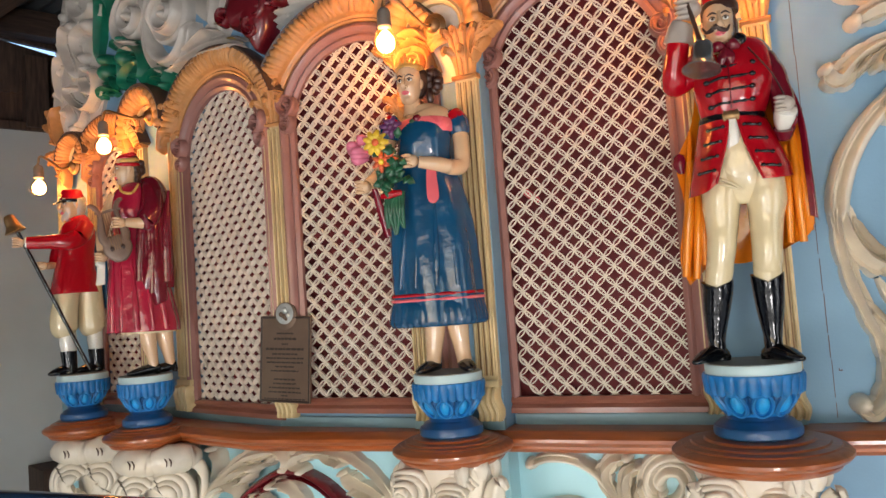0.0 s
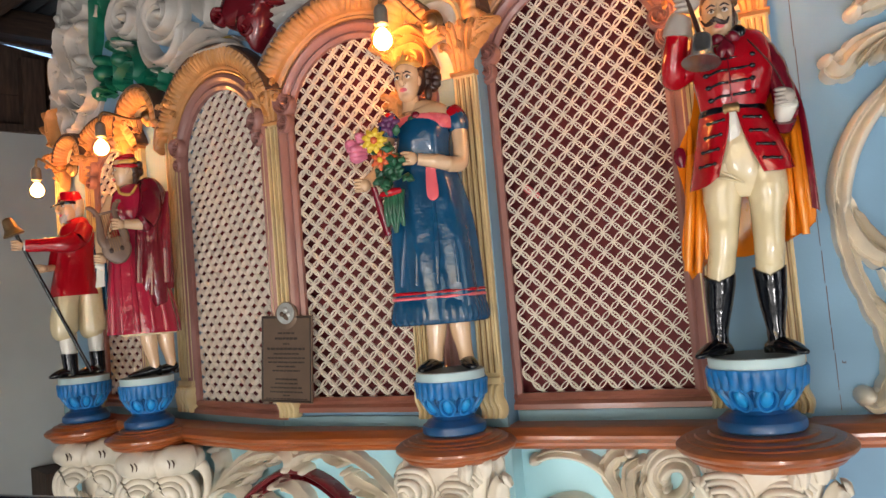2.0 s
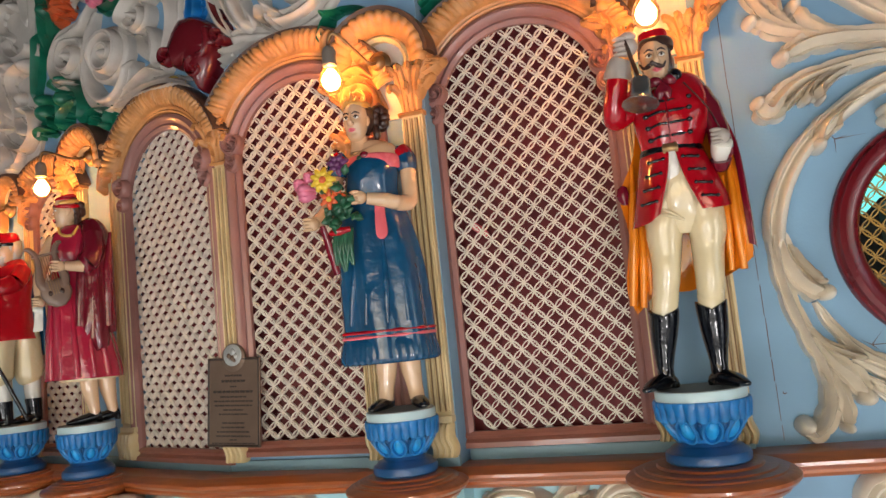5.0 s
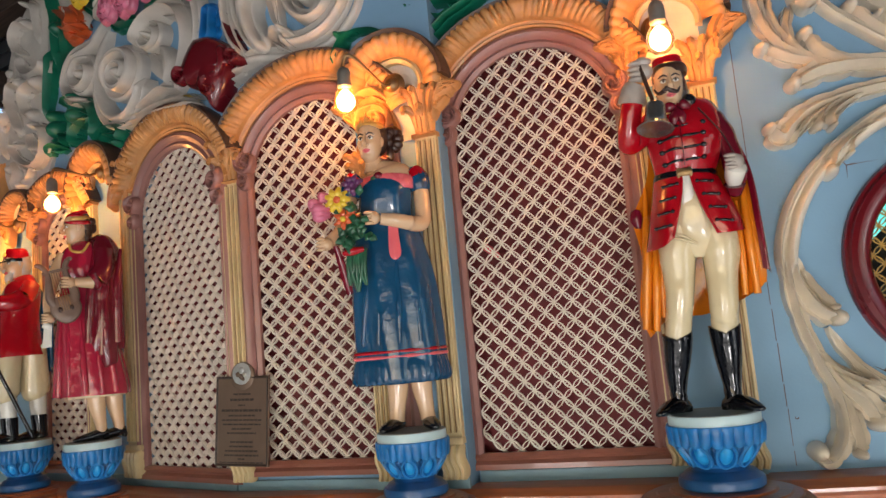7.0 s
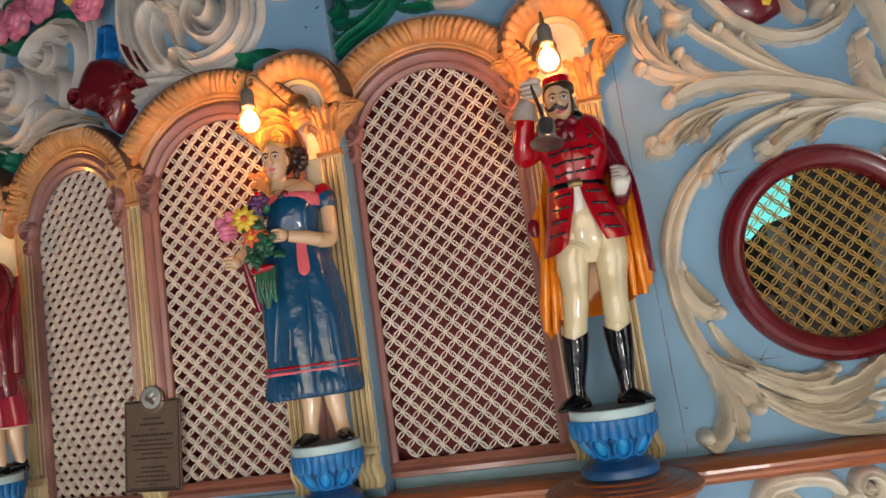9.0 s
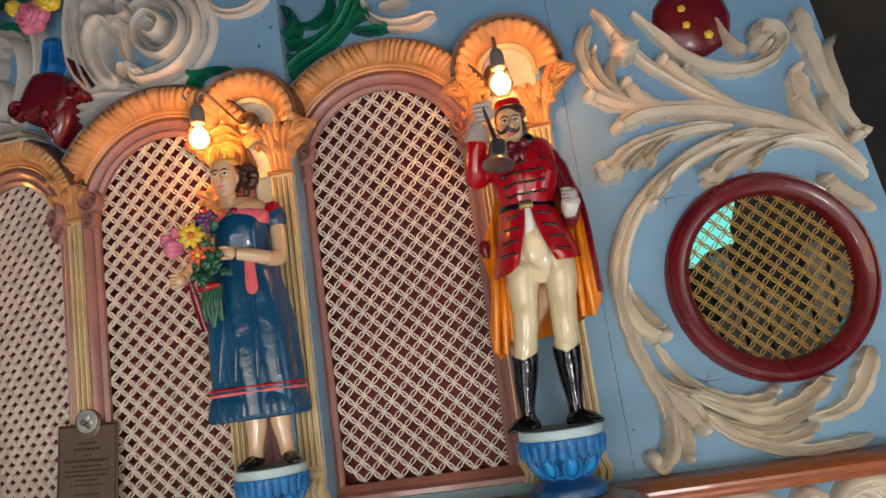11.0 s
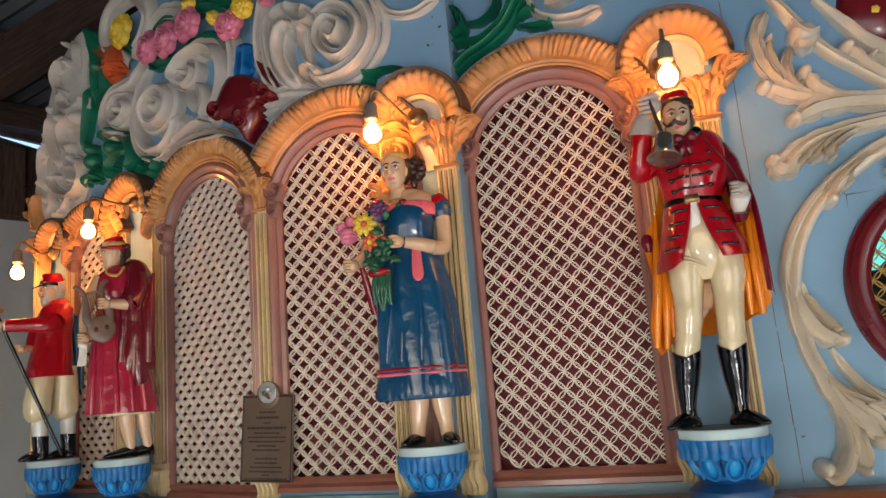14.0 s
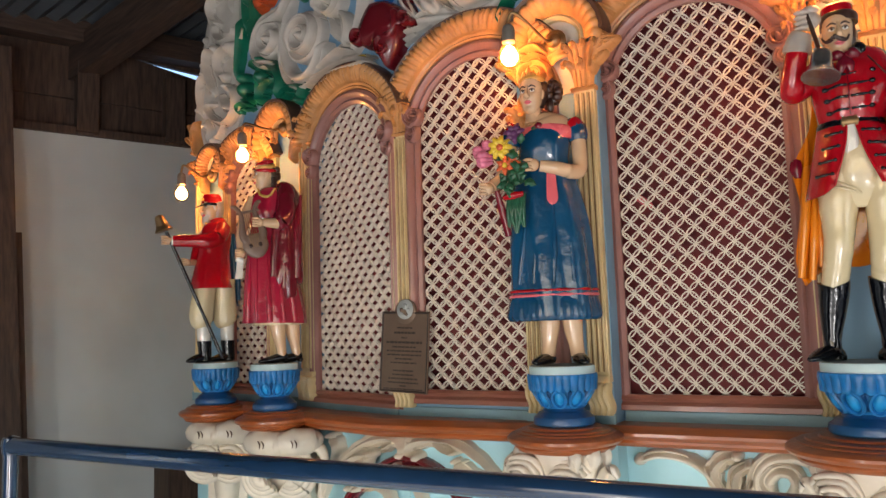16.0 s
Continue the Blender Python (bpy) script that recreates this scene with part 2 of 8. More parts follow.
def box(bm, x0, x1, y0, y1, z0, z1, bevel=0.0, mi=0):
    made = bmesh.ops.create_cube(bm, size=1)["verts"]
    for v in made:
        v.co = Vector((x0 + (v.co.x + 0.5) * (x1 - x0), y0 + (v.co.y + 0.5) * (y1 - y0), z0 + (v.co.z + 0.5) * (z1 - z0)))
    faces = {f for v in made for f in v.link_faces}
    for f in faces:
        f.material_index = mi
    if bevel:
        bmesh.ops.bevel(bm, geom=list({e for v in made for e in v.link_edges}), offset=bevel, segments=2, affect="EDGES", profile=0.7)
    return bm


def grid(bm, rows, close_u=False, close_v=False, mi=0):
    """Faces between rows of points; close_u: each row is a ring; close_v: the last row joins the first."""
    vs = [[bm.verts.new(p) for p in r] for r in rows]
    n = len(vs[0])
    for i in range(len(vs) if close_v else len(vs) - 1):
        a, b = vs[i], vs[(i + 1) % len(vs)]
        for j in range(n if close_u else n - 1):
            f = bm.faces.new((a[j], a[(j + 1) % n], b[(j + 1) % n], b[j]))
            f.material_index = mi
    return vs


def cap(bm, ring, mi=0):
    c = bm.verts.new(sum((v.co for v in ring), Vector()) / len(ring))
    for j in range(len(ring)):
        bm.faces.new((ring[j], ring[(j + 1) % len(ring)], c)).material_index = mi


def spline(pts, n):
    """Smooth curve through a few points of any number of coordinates."""
    p = [np.array(q, float) for q in pts]
    p = [2 * p[0] - p[1]] + p + [2 * p[-1] - p[-2]]
    out = []
    for k in range(n + 1):
        s = k / n * (len(p) - 3)
        i = min(int(s), len(p) - 4)
        t = s - i
        a, b, c, d = p[i:i + 4]
        out.append(0.5 * (2 * b + (c - a) * t + (2 * a - 5 * b + 4 * c - d) * t * t + (3 * b - a - 3 * c + d) * t ** 3))
    return out


def lathe(bm, prof, n=40, mi=0, wave=None):
    """Turned body round z; prof: (radius, z); wave(i, angle): factor on the radius."""
    rows = []
    for i, (r, z) in enumerate(prof):
        rows.append([Vector((math.cos(a) * r * (wave(i, a) if wave else 1), math.sin(a) * r * (wave(i, a) if wave else 1), z))
                     for a in (2 * math.pi * j / n for j in range(n))])
    vs = grid(bm, rows, close_u=True, mi=mi)
    cap(bm, vs[0], mi)
    cap(bm, vs[-1], mi)
    return vs


def sweep(bm, path, prof, closed=False, mi=0):
    """Moulding along a path of (u, z) on the face; prof: (sideways, outwards)."""
    n = len(path)
    p = [Vector(q) for q in path]
    rows = []
    for i in range(n):
        a = p[i] - p[i - 1] if i or closed else p[1] - p[0]
        b = p[(i + 1) % n] - p[i] if i < n - 1 or closed else a
        a, b = a.normalized(), b.normalized()
        na, nb = Vector((-a.y, a.x)), Vector((-b.y, b.x))
        nn = na + nb
        nn = nn / max(0.3, nn.dot(nb))
        rows.append([Vector((p[i].x + nn.x * s, -o, p[i].y + nn.y * s)) for s, o in prof])
    vs = grid(bm, rows, close_v=closed, mi=mi)
    if not closed:
        for r in (vs[0], vs[-1]):
            if len(r) > 2:
                bm.faces.new(r).material_index = mi
    return vs


def carve(bm, pts, h=0.03, n=36, groove=0.35, lobes=0, mi=0, base=0.0, tip=True):
    """Carved strap or leaf in relief; pts: (u, z, half width)."""
    s = spline(pts, n)
    rows = []
    sec = (-1, -0.86, -0.6, -0.3, 0, 0.3, 0.6, 0.86, 1)
    for i, q in enumerate(s):
        a, b = s[max(0, i - 1)], s[min(n, i + 1)]
        d = Vector((b[0] - a[0], b[1] - a[1])).normalized()
        f = i / n
        end = min(1.0, (f * 9 + 0.25), ((1 - f) * 7 + 0.12) if tip else 1.0)
        w = max(0.0015, q[2] * 1.2) * (end ** 0.5)
        row = []
        for t in sec:
            k = 1.0
            if lobes and abs(t) > 0.5:
                k = 1 + 0.26 * (abs(math.sin(math.pi * lobes * f + (0.6 if t > 0 else 0))) - 0.5)
            up = 1.15 * h * (end ** 0.4) * math.sqrt(max(0, 1 - t * t)) * (1 - groove * math.exp(-(t / 0.22) ** 2) * min(1, 4 * f)) * min(1, 0.35 + w / 0.02)
            row.append(Vector((q[0] - d.y * w * t * k, -(base + up), q[1] + d.x * w * t * k)))
        rows.append(row)
    grid(bm, rows, mi=mi)


def spiral(cu, cz, r, turns, start, w, way=1, lead=()):
    """Points of a volute that winds inwards from radius r; lead: points before it."""
    out = list(lead)
    n = int(8 * turns) + 1
    for i in range(n + 1):
        f = i / n
        a = radians(start) + way * 2 * math.pi * turns * f
        rr = r * (1 - f) ** 0.85 + 0.12 * r * f
        out.append((cu + rr * math.cos(a), cz + rr * math.sin(a), w * (1 - 0.55 * f)))
    return out


def volute(bm, cu, cz, r, turns, start, w, way=1, lead=(), h=0.03, mi=0, base=0.0):
    p = spiral(cu, cz, r, turns, start, w, way, lead)
    carve(bm, p, h, n=6 * len(p), groove=0.45, mi=mi, base=base, tip=False)
    dome(bm, cu, cz, r * 0.24, h * 1.25, mi, base)


def dome(bm, cu, cz, r, h, mi=0, base=0.0, n=14):
    rows = []
    for i in range(6):
        a = i / 5 * math.pi / 2
        rows.append([Vector((cu + r * math.cos(a) * math.cos(t), -(base + h * math.sin(a)), cz + r * math.cos(a) * math.sin(t)))
                     for t in (2 * math.pi * j / n for j in range(n))])
    grid(bm, rows, close_u=True, mi=mi)


def acanthus(bm, pts, h=0.03, side=1, lobes=4, mi=0, base=0.0, size=1.0):
    """A leaf: a midrib with curled lobes off one side (or both, side=0)."""
    carve(bm, pts, h, n=30, lobes=0, mi=mi, base=base)
    s = spline(pts, 40)
    for k in range(lobes):
        i = int(6 + 28 * k / max(1, lobes))
        q, r = s[i], s[min(40, i + 5)]
        d = Vector((r[0] - q[0], r[1] - q[1])).normalized()
        for sd in ((side,) if side else (1, -1)):
            nn = Vector((-d.y, d.x)) * sd
            ln = max(0.018, q[2] * 2.1) * size * (1 - 0.1 * k)
            c = Vector((q[0], q[1]))
            p1, p2, p3 = c + d * ln * 0.55 + nn * ln * 0.55, c + d * ln * 1.05 + nn * ln * 1.05, c + d * ln * 1.5 + nn * ln * 1.0
            carve(bm, [(c.x, c.y, q[2] * 0.7), (p1.x, p1.y, q[2] * 0.75), (p2.x, p2.y, q[2] * 0.6), (p3.x, p3.y, 0.003)], h * 0.95, n=14, mi=mi, base=base)


def frond(bm, pts, h=0.036, ridges=2, knob=0.0, base=0.0):
    """Carved leaf or strap that swells out of its stem, with grooves along it and a curled tip; pts: (u, z, half width)."""
    n = 14 * (len(pts) - 1)
    s = spline(pts, n)
    teeth = 1.2 * (len(pts) - 1)
    rows = []
    for i, q in enumerate(s):
        a, b = s[max(0, i - 1)], s[min(n, i + 1)]
        d = Vector((b[0] - a[0], b[1] - a[1])).normalized()
        f = i / n
        end = min(1.0, 0.35 + f * 6, 0.25 + (1 - f) * n * 0.13)
        w = max(0.0015, q[2]) * end ** 0.5 * (1 + 0.06 * math.sin(9 * f + 40 * pts[0][0]))
        row = []
        for j in range(13):
            t = -1 + j / 6
            dip = 0.5 - 0.5 * math.cos(2 * math.pi * ridges * (t + 1) / 2) if ridges > 1 else math.exp(-((t + 0.25) / 0.28) ** 2)
            up = h * end ** 0.5 * (0.85 + 0.45 * f) * max(0.0, 1 - t * t) ** 0.3 * (1 - 0.66 * dip * min(1, 5 * f))
            side = 1.0
            if ridges > 1 and abs(t) > 0.4:
                k = abs(math.sin(math.pi * (f * teeth + (0.0 if t > 0 else 0.4)))) ** 0.6
                side = 1 + (abs(t) - 0.4) * 0.55 * (k - 0.55) * min(1, 3 * f)
            row.append(Vector((q[0] - d.y * w * t * side, -(base + up), q[1] + d.x * w * t * side)))
        rows.append(row)
    grid(bm, rows)
    if knob:
        dome(bm, pts[-1][0], pts[-1][1], knob, h * 1.35, 0, base, 16)


def plate(bm, pts, h, base):
    """Bulging plate with a smooth closed outline."""
    ring = spline(list(pts) + [pts[0]], 4 * len(pts))[:-1]
    cu, cz = sum(p[0] for p in ring) / len(ring), sum(p[1] for p in ring) / len(ring)
    rows = [[Vector((cu + (p[0] - cu) * k, -o, cz + (p[1] - cz) * k)) for p in ring] for k, o in ((1, 0.0), (1, base), (0.96, base + h * 0.35), (0.86, base + h * 0.62), (0.65, base + h * 0.85), (0.35, base + h * 0.97), (0.08, base + h))]
    vs = grid(bm, rows, close_u=True)
    cap(bm, vs[-1])

class Figure:
    def __init__(self):
        self.bm, self.mats = bmesh.new(), []

    def mi(self, m):
        if m not in self.mats:
            self.mats.append(m)
        return self.mats.index(m)

    def tube(self, pts, m, n=18, fold=None, close=True, steps=None):
        """Body along (x, y, z, rx, ry); fold(f, a): factor on the radius."""
        k = steps or max(8, 6 * (len(pts) - 1))
        s = spline(pts, k)
        rows = []
        for i, q in enumerate(s):
            a, b = s[max(0, i - 1)], s[min(k, i + 1)]
            d = Vector((b[0] - a[0], b[1] - a[1], b[2] - a[2])).normalized()
            ref = Vector((1, 0, 0)) if abs(d.x) < 0.75 else Vector((0, 0, 1))
            e2 = d.cross(ref).normalized()
            e1 = e2.cross(d)
            c = Vector(q[:3])
            row = []
            for j in range(n):
                t = 2 * math.pi * j / n
                g = fold(i / k, t) if fold else 1.0
                row.append(c + e1 * (math.cos(t) * max(0.001, q[3]) * g) + e2 * (math.sin(t) * max(0.001, q[4]) * g))
            rows.append(row)
        vs = grid(self.bm, rows, close_u=True, mi=self.mi(m))
        if close:
            cap(self.bm, vs[0], self.mi(m))
            cap(self.bm, vs[-1], self.mi(m))

    def ball(self, c, r, m, n=14, wob=0.0):
        rows = []
        for i in range(1, 9):
            f = math.pi * i / 9
            rows.append([Vector((c[0] + r[0] * math.sin(f) * math.cos(t) * (1 + wob * math.sin(5 * t + 7 * f)), c[1] + r[1] * math.sin(f) * math.sin(t) * (1 + wob * math.sin(4 * t + 5 * f)), c[2] + r[2] * math.cos(f)))
                         for t in (2 * math.pi * j / n for j in range(n))])
        vs = grid(self.bm, rows, close_u=True, mi=self.mi(m))
        cap(self.bm, vs[0], self.mi(m))
        cap(self.bm, vs[-1], self.mi(m))

    def sheet(self, rows, m, th=0.004):
        """Cloth through rows of (x, y, z); it gets a back."""
        rr = [spline(r, 22) for r in rows]
        cols = [spline([r[j] for r in rr], 20) for j in range(23)]
        pts = [[Vector(c[i]) for c in cols] for i in range(21)]
        vs = grid(self.bm, pts, mi=self.mi(m))
        vb = grid(self.bm, [[p + Vector((0, th, 0)) for p in r] for r in pts], mi=self.mi(m))
        for a, b in ((vs[0], vb[0]), (vs[-1], vb[-1]), ([r[0] for r in vs], [r[0] for r in vb]), ([r[-1] for r in vs], [r[-1] for r in vb])):
            for j in range(len(a) - 1):
                self.bm.faces.new((a[j], a[j + 1], b[j + 1], b[j])).material_index = self.mi(m)

    def bar(self, a, b, r, m, n=8):
        self.tube([(*a, r, r), (*[(p + q) / 2 for p, q in zip(a, b)], r, r), (*b, r, r)], m, n, steps=4)

    def head(self, x, y, z, s=1.0, turn=0.0):
        """Head with brow, sockets, nose, lips, chin and ears; it looks towards -y, turned by degrees."""
        m0 = len(self.bm.verts)
        self.tube([(0, 0.006, -0.070, 0.023, 0.023), (0, 0.006, -0.050, 0.019, 0.020), (0, 0.004, -0.030, 0.018, 0.020), (0, 0.002, -0.016, 0.020, 0.022)], SKIN, 20)
        m1 = len(self.bm.verts)
        self.tube([(0, -0.018, -0.0455, 0.004, 0.004), (0, -0.017, -0.043, 0.011, 0.010), (0, -0.013, -0.035, 0.019, 0.0185), (0, -0.007, -0.021, 0.0240, 0.0270), (0, -0.002, -0.005, 0.0275, 0.0335), (0, 0.001, 0.010, 0.0288, 0.0350), (0, 0.002, 0.024, 0.0292, 0.0365), (0, 0.004, 0.038, 0.0255, 0.0320), (0, 0.005, 0.048, 0.012, 0.016)], SKIN, 36, steps=36)
        self.bm.verts.ensure_lookup_table()
        for v in self.bm.verts[m1:]:
            if v.co.y < -0.012:
                for sx in (-1, 1):
                    v.co.y += 0.0045 * math.exp(-((v.co.x - sx * 0.0125) / 0.007) ** 2 - ((v.co.z - 0.0085) / 0.006) ** 2)
                    v.co.y -= 0.0022 * math.exp(-((v.co.x - sx * 0.015) / 0.009) ** 2 - ((v.co.z + 0.007) / 0.008) ** 2)
                v.co.y += 0.0022 * math.exp(-(v.co.x / 0.016) ** 2 - ((v.co.z + 0.028) / 0.004) ** 2)
                v.co.y -= 0.0040 * math.exp(-(v.co.x / 0.009) ** 2 - ((v.co.z + 0.038) / 0.006) ** 2)
        self.tube([(0, -0.0335, 0.022, 0.0030, 0.003), (0, -0.0375, 0.011, 0.0036, 0.004), (0, -0.0430, 0.000, 0.0050, 0.005), (0, -0.0445, -0.0055, 0.0062, 0.005), (0, -0.0390, -0.0105, 0.0056, 0.004), (0, -0.0340, -0.0110, 0.003, 0.003)], SKIN, 14)
        for sx in (-1, 1):
            self.ball((sx * 0.0055, -0.0375, -0.0085), (0.0036, 0.0042, 0.0034), SKIN, 8)
            self.ball((sx * 0.0125, -0.0300, 0.0080), (0.0062, 0.0040, 0.0034), WHITE, 12)
            self.ball((sx * 0.0122, -0.0335, 0.0080), (0.0024, 0.0014, 0.0028), HAIR, 8)
            self.tube([(sx * 0.0062, -0.0325, 0.0098, 0.0008, 0.0008), (sx * 0.0125, -0.0345, 0.0120, 0.0013, 0.0011), (sx * 0.0190, -0.0290, 0.0095, 0.0008, 0.0008)], HAIR, 6)
            self.tube([(sx * 0.0040, -0.0355, 0.0165, 0.0014, 0.0014), (sx * 0.0125, -0.0350, 0.0200, 0.0021, 0.0017), (sx * 0.0215, -0.0285, 0.0165, 0.0010, 0.0010)], HAIR, 6)
            self.tube([(sx * 0.0285, 0.000, -0.008, 0.002, 0.003), (sx * 0.0300, 0.003, 0.000, 0.003, 0.006), (sx * 0.0305, 0.004, 0.009, 0.003, 0.008), (sx * 0.0290, 0.003, 0.015, 0.002, 0.004)], SKIN, 10)
        self.tube([(-0.0095, -0.0315, -0.0215, 0.0008, 0.0008), (-0.0035, -0.0355, -0.0198, 0.0022, 0.0020), (0.0035, -0.0355, -0.0198, 0.0022, 0.0020), (0.0095, -0.0315, -0.0215, 0.0008, 0.0008)], CORAL, 8)
        self.tube([(-0.0080, -0.0315, -0.0232, 0.0008, 0.0008), (0, -0.0350, -0.0245, 0.0030, 0.0022), (0.0080, -0.0315, -0.0232, 0.0008, 0.0008)], CORAL, 8)
        self.place(m0, pose(x, y, z, 0, 0, turn) @ Matrix.Scale(s, 4))

    def place(self, first, m):
        self.bm.verts.ensure_lookup_table()
        for v in self.bm.verts[first:]:
            v.co = m @ v.co

    def fist(self, c, r, m):
        self.ball(c, (r, r * 0.85, r * 0.9), m, 10)
        for i in range(4):
            self.ball((c[0] - r * 0.5, c[1] - r * 0.55, c[2] - r * 0.7 + i * r * 0.46), (r * 0.7, r * 0.38, r * 0.24), m, 8)

    def finish(self, name, m, label, group="carved statues"):
        ob = solid(name, self.bm, self.mats, m, label, "statue", group, angle=75)
        return ob


# ---- shed round the organ ----
def plane_box(name, x0, x1, y0, y1, z0, z1, mat_, label, kind="structure", cat="", bevel=0.0, m=None):
    return solid(name, box(bmesh.new(), x0, x1, y0, y1, z0, z1, bevel), mat_, m or Matrix.Identity(4), label, cat, "", kind, smooth=False)


plane_box("floor", -4.4, 4.3, -3.5, 4.2, -0.1, 0, CONCRETE, "grey concrete floor of the shed")
plane_box("ground", -60, 60, -60, 60, -0.2, -0.104, CONCRETE, "grey gravelled ground outside the shed")


def roof_z(x):
    return 2.88 + 0.27 * (min(x, 1.0) + 3.0) - 0.27 * max(0, x - 1.0)


def gable(name, y, holes, label):
    """End wall under the roof slopes, with door openings (x0, x1, top)."""
    bm = bmesh.new()
    cuts = sorted({-4.3, 4.2, 1.0} | {v for h in holes for v in h[:2]})
    for x0, x1 in zip(cuts, cuts[1:]):
        low = next((h[2] for h in holes if h[0] <= x0 and x1 <= h[1]), 0.0)
        rows = [[Vector((x, yy, z)) for x, z in ((x0, low), (x1, low), (x1, roof_z(x1)), (x0, roof_z(x0)))] for yy in (y, y + 0.1)]
        vs = grid(bm, rows, close_u=True)
        bm.faces.new(vs[0])
        bm.faces.new(vs[1])
    solid(name, bm, OLDWOOD, Matrix.Identity(4), label, kind="structure", smooth=False)


gable("wall_back", 4.2, (), "dark timber back wall of the shed")
# front and right walls are unseen; their openings are added to shape the daylight
gable("wall_front", -2.15, ((-1.5, 2.4, 2.05),), "dark timber front wall, unseen, its wide doorway added to let daylight in")
for n_, a_, b_, c_, d_ in (("wall_right_1", -2.05, -1.4, 0, 3.08), ("wall_right_2", 0.9, 4.2, 0, 3.08), ("wall_right_3", -1.4, 0.9, 2.4, 3.08)):
    plane_box(n_, 4.1, 4.2, a_, b_, c_, d_, OLDWOOD, "dark timber side wall, unseen, its opening added to let daylight in")

# side wall: pale boards below, dark planks between studs above; it runs from behind the organ towards the viewer
SIDE = pose(-2.64, 2.76, 0, 0, 0, math.degrees(math.atan2(-0.75, -0.33)))
bm = bmesh.new()
for i in range(5):
    box(bm, -1.7 + i * 1.45, -1.7 + i * 1.45 + 1.446, 0, 0.03, 0, 2.42, 0.001)
solid("wall_left", bm, PLASTER, SIDE, "grey-white painted boards, lower part of the side wall", kind="structure", smooth=False)
planks = thing("wall_left_upper", SIDE, "dark weathered planks above the pale boards", "", kind="structure")
for i in range(16):
    x, z = -1.7 + (i // 2) * 0.9, 2.40 + (i % 2) * 0.20
    part("plank", box(bmesh.new(), x, x + 0.897, -0.03, -0.005, z, z + 0.197, 0.003), OLDWOOD, planks, smooth=False)
for i in range(8):
    x = -1.7 + i * 0.9
    if i not in (1, 2):
        part("plank", box(bmesh.new(), x, x + 0.897, -0.03, -0.005, 2.80, 3.0, 0.003), OLDWOOD, planks, smooth=False)
for i in range(13):
    x = -1.5 + i * 0.42
    part("stud", box(bmesh.new(), x, x + 0.10, -0.004, 0.07, 2.425, 2.77, 0.004), OLDWOOD, planks, smooth=False)
part("ledger", box(bmesh.new(), -1.7, 5.5, -0.02, 0.05, 2.41, 2.45, 0.004), OLDWOOD, planks, smooth=False)


def slit(u):
    """Height of the open joint under the eave."""
    return 2.803 + 0.17 * (u - 0.109)


for name_, pts in (("lower", [(-0.8, 2.796), (1.0, 2.796), (1.0, slit(1.0)), (0.425, slit(0.425)), (0.07, slit(0.07))]), ("upper", [(-0.8, slit(0.07) + 0.034), (0.07, slit(0.07) + 0.034), (0.425, slit(0.425) + 0.001), (1.0, slit(1.0) + 0.001), (1.0, 3.02), (-0.8, 3.02)])):
    bm = bmesh.new()
    vs = grid(bm, [[Vector((u, y, z)) for u, z in pts] for y in (-0.03, -0.005)], close_u=True)
    bm.faces.new(vs[0])
    bm.faces.new(vs[1])
    part("plank", bm, OLDWOOD, planks, smooth=False)
solid("backdrop", box(bmesh.new(), -0.3, 0.5, -0.16, -0.15, 2.70, 2.95), glow("bright_sky_strip", (0.38, 0.62, 1.0), 0.5), SIDE, "bright blue sky seen through the open joint under the eave", kind="structure", smooth=False)
part("top_plate", box(bmesh.new(), -1.7, 5.5, -0.02, 0.10, 2.86, 2.98, 0.005), ROOFWOOD, planks, smooth=False)
post = thing("timber_post", SIDE @ pose(0.97, 0.17, 0, 0, 2.6, 0), "rough dark weathered timber post beside the pale wall", "post")
part("post", box(bmesh.new(), -0.09, 0.09, -0.09, 0.09, 0, 2.72, 0.008), OLDWOOD, post, smooth=False)
part("batten", box(bmesh.new(), -0.12, -0.09, -0.05, 0.03, 0, 1.9, 0.005), OLDWOOD, post, smooth=False)
part("batten", box(bmesh.new(), 0.09, 0.13, -0.09, 0.0, 1.6, 2.72, 0.005), OLDWOOD, post, smooth=False)
solid("wooden_box", box(bmesh.new(), -0.70, 0.32, 0.034, 0.27, 0, 0.86, 0.006), OLDWOOD, SIDE, "low dark wooden box against the pale wall", "box", smooth=False)

# roof: corrugated sheets over rafters and purlins
bm = bmesh.new()
rows = []
for i in range(0, 421):
    y = -3.7 + i * 8.2 / 420
    rows.append([Vector((x, y, roof_z(x) + 0.03 + 0.012 * math.sin(i * math.pi / 2))) for x in (-4.6, -2.0, 1.0, 4.5)])
grid(bm, rows)
solid("ceiling", bm, TIN, Matrix.Identity(4), "corrugated grey metal roof sheets seen from below", kind="structure", angle=25)
slope = math.degrees(math.atan(0.27))
for y in (-2.6, -1.3, 0.0, 1.25, 2.15, 3.4):
    solid("rafter", box(bmesh.new(), 0, 5.7, -0.055, 0.055, -0.20, -0.012, 0.006), ROOFWOOD, pose(-4.4, y, roof_z(-4.4), 0, -slope, 0), "dark timber rafter under the metal roof", "rafter", "roof rafters", smooth=False)
for x in (-2.3, -1.2, -0.1):
    solid("purlin", box(bmesh.new(), -0.05, 0.05, -3.4, 4.2, -0.075, -0.004, 0.005), ROOFWOOD, pose(x, 0, roof_z(x) + 0.01), "dark timber purlin under the metal roof", "purlin", "roof purlins", smooth=False)

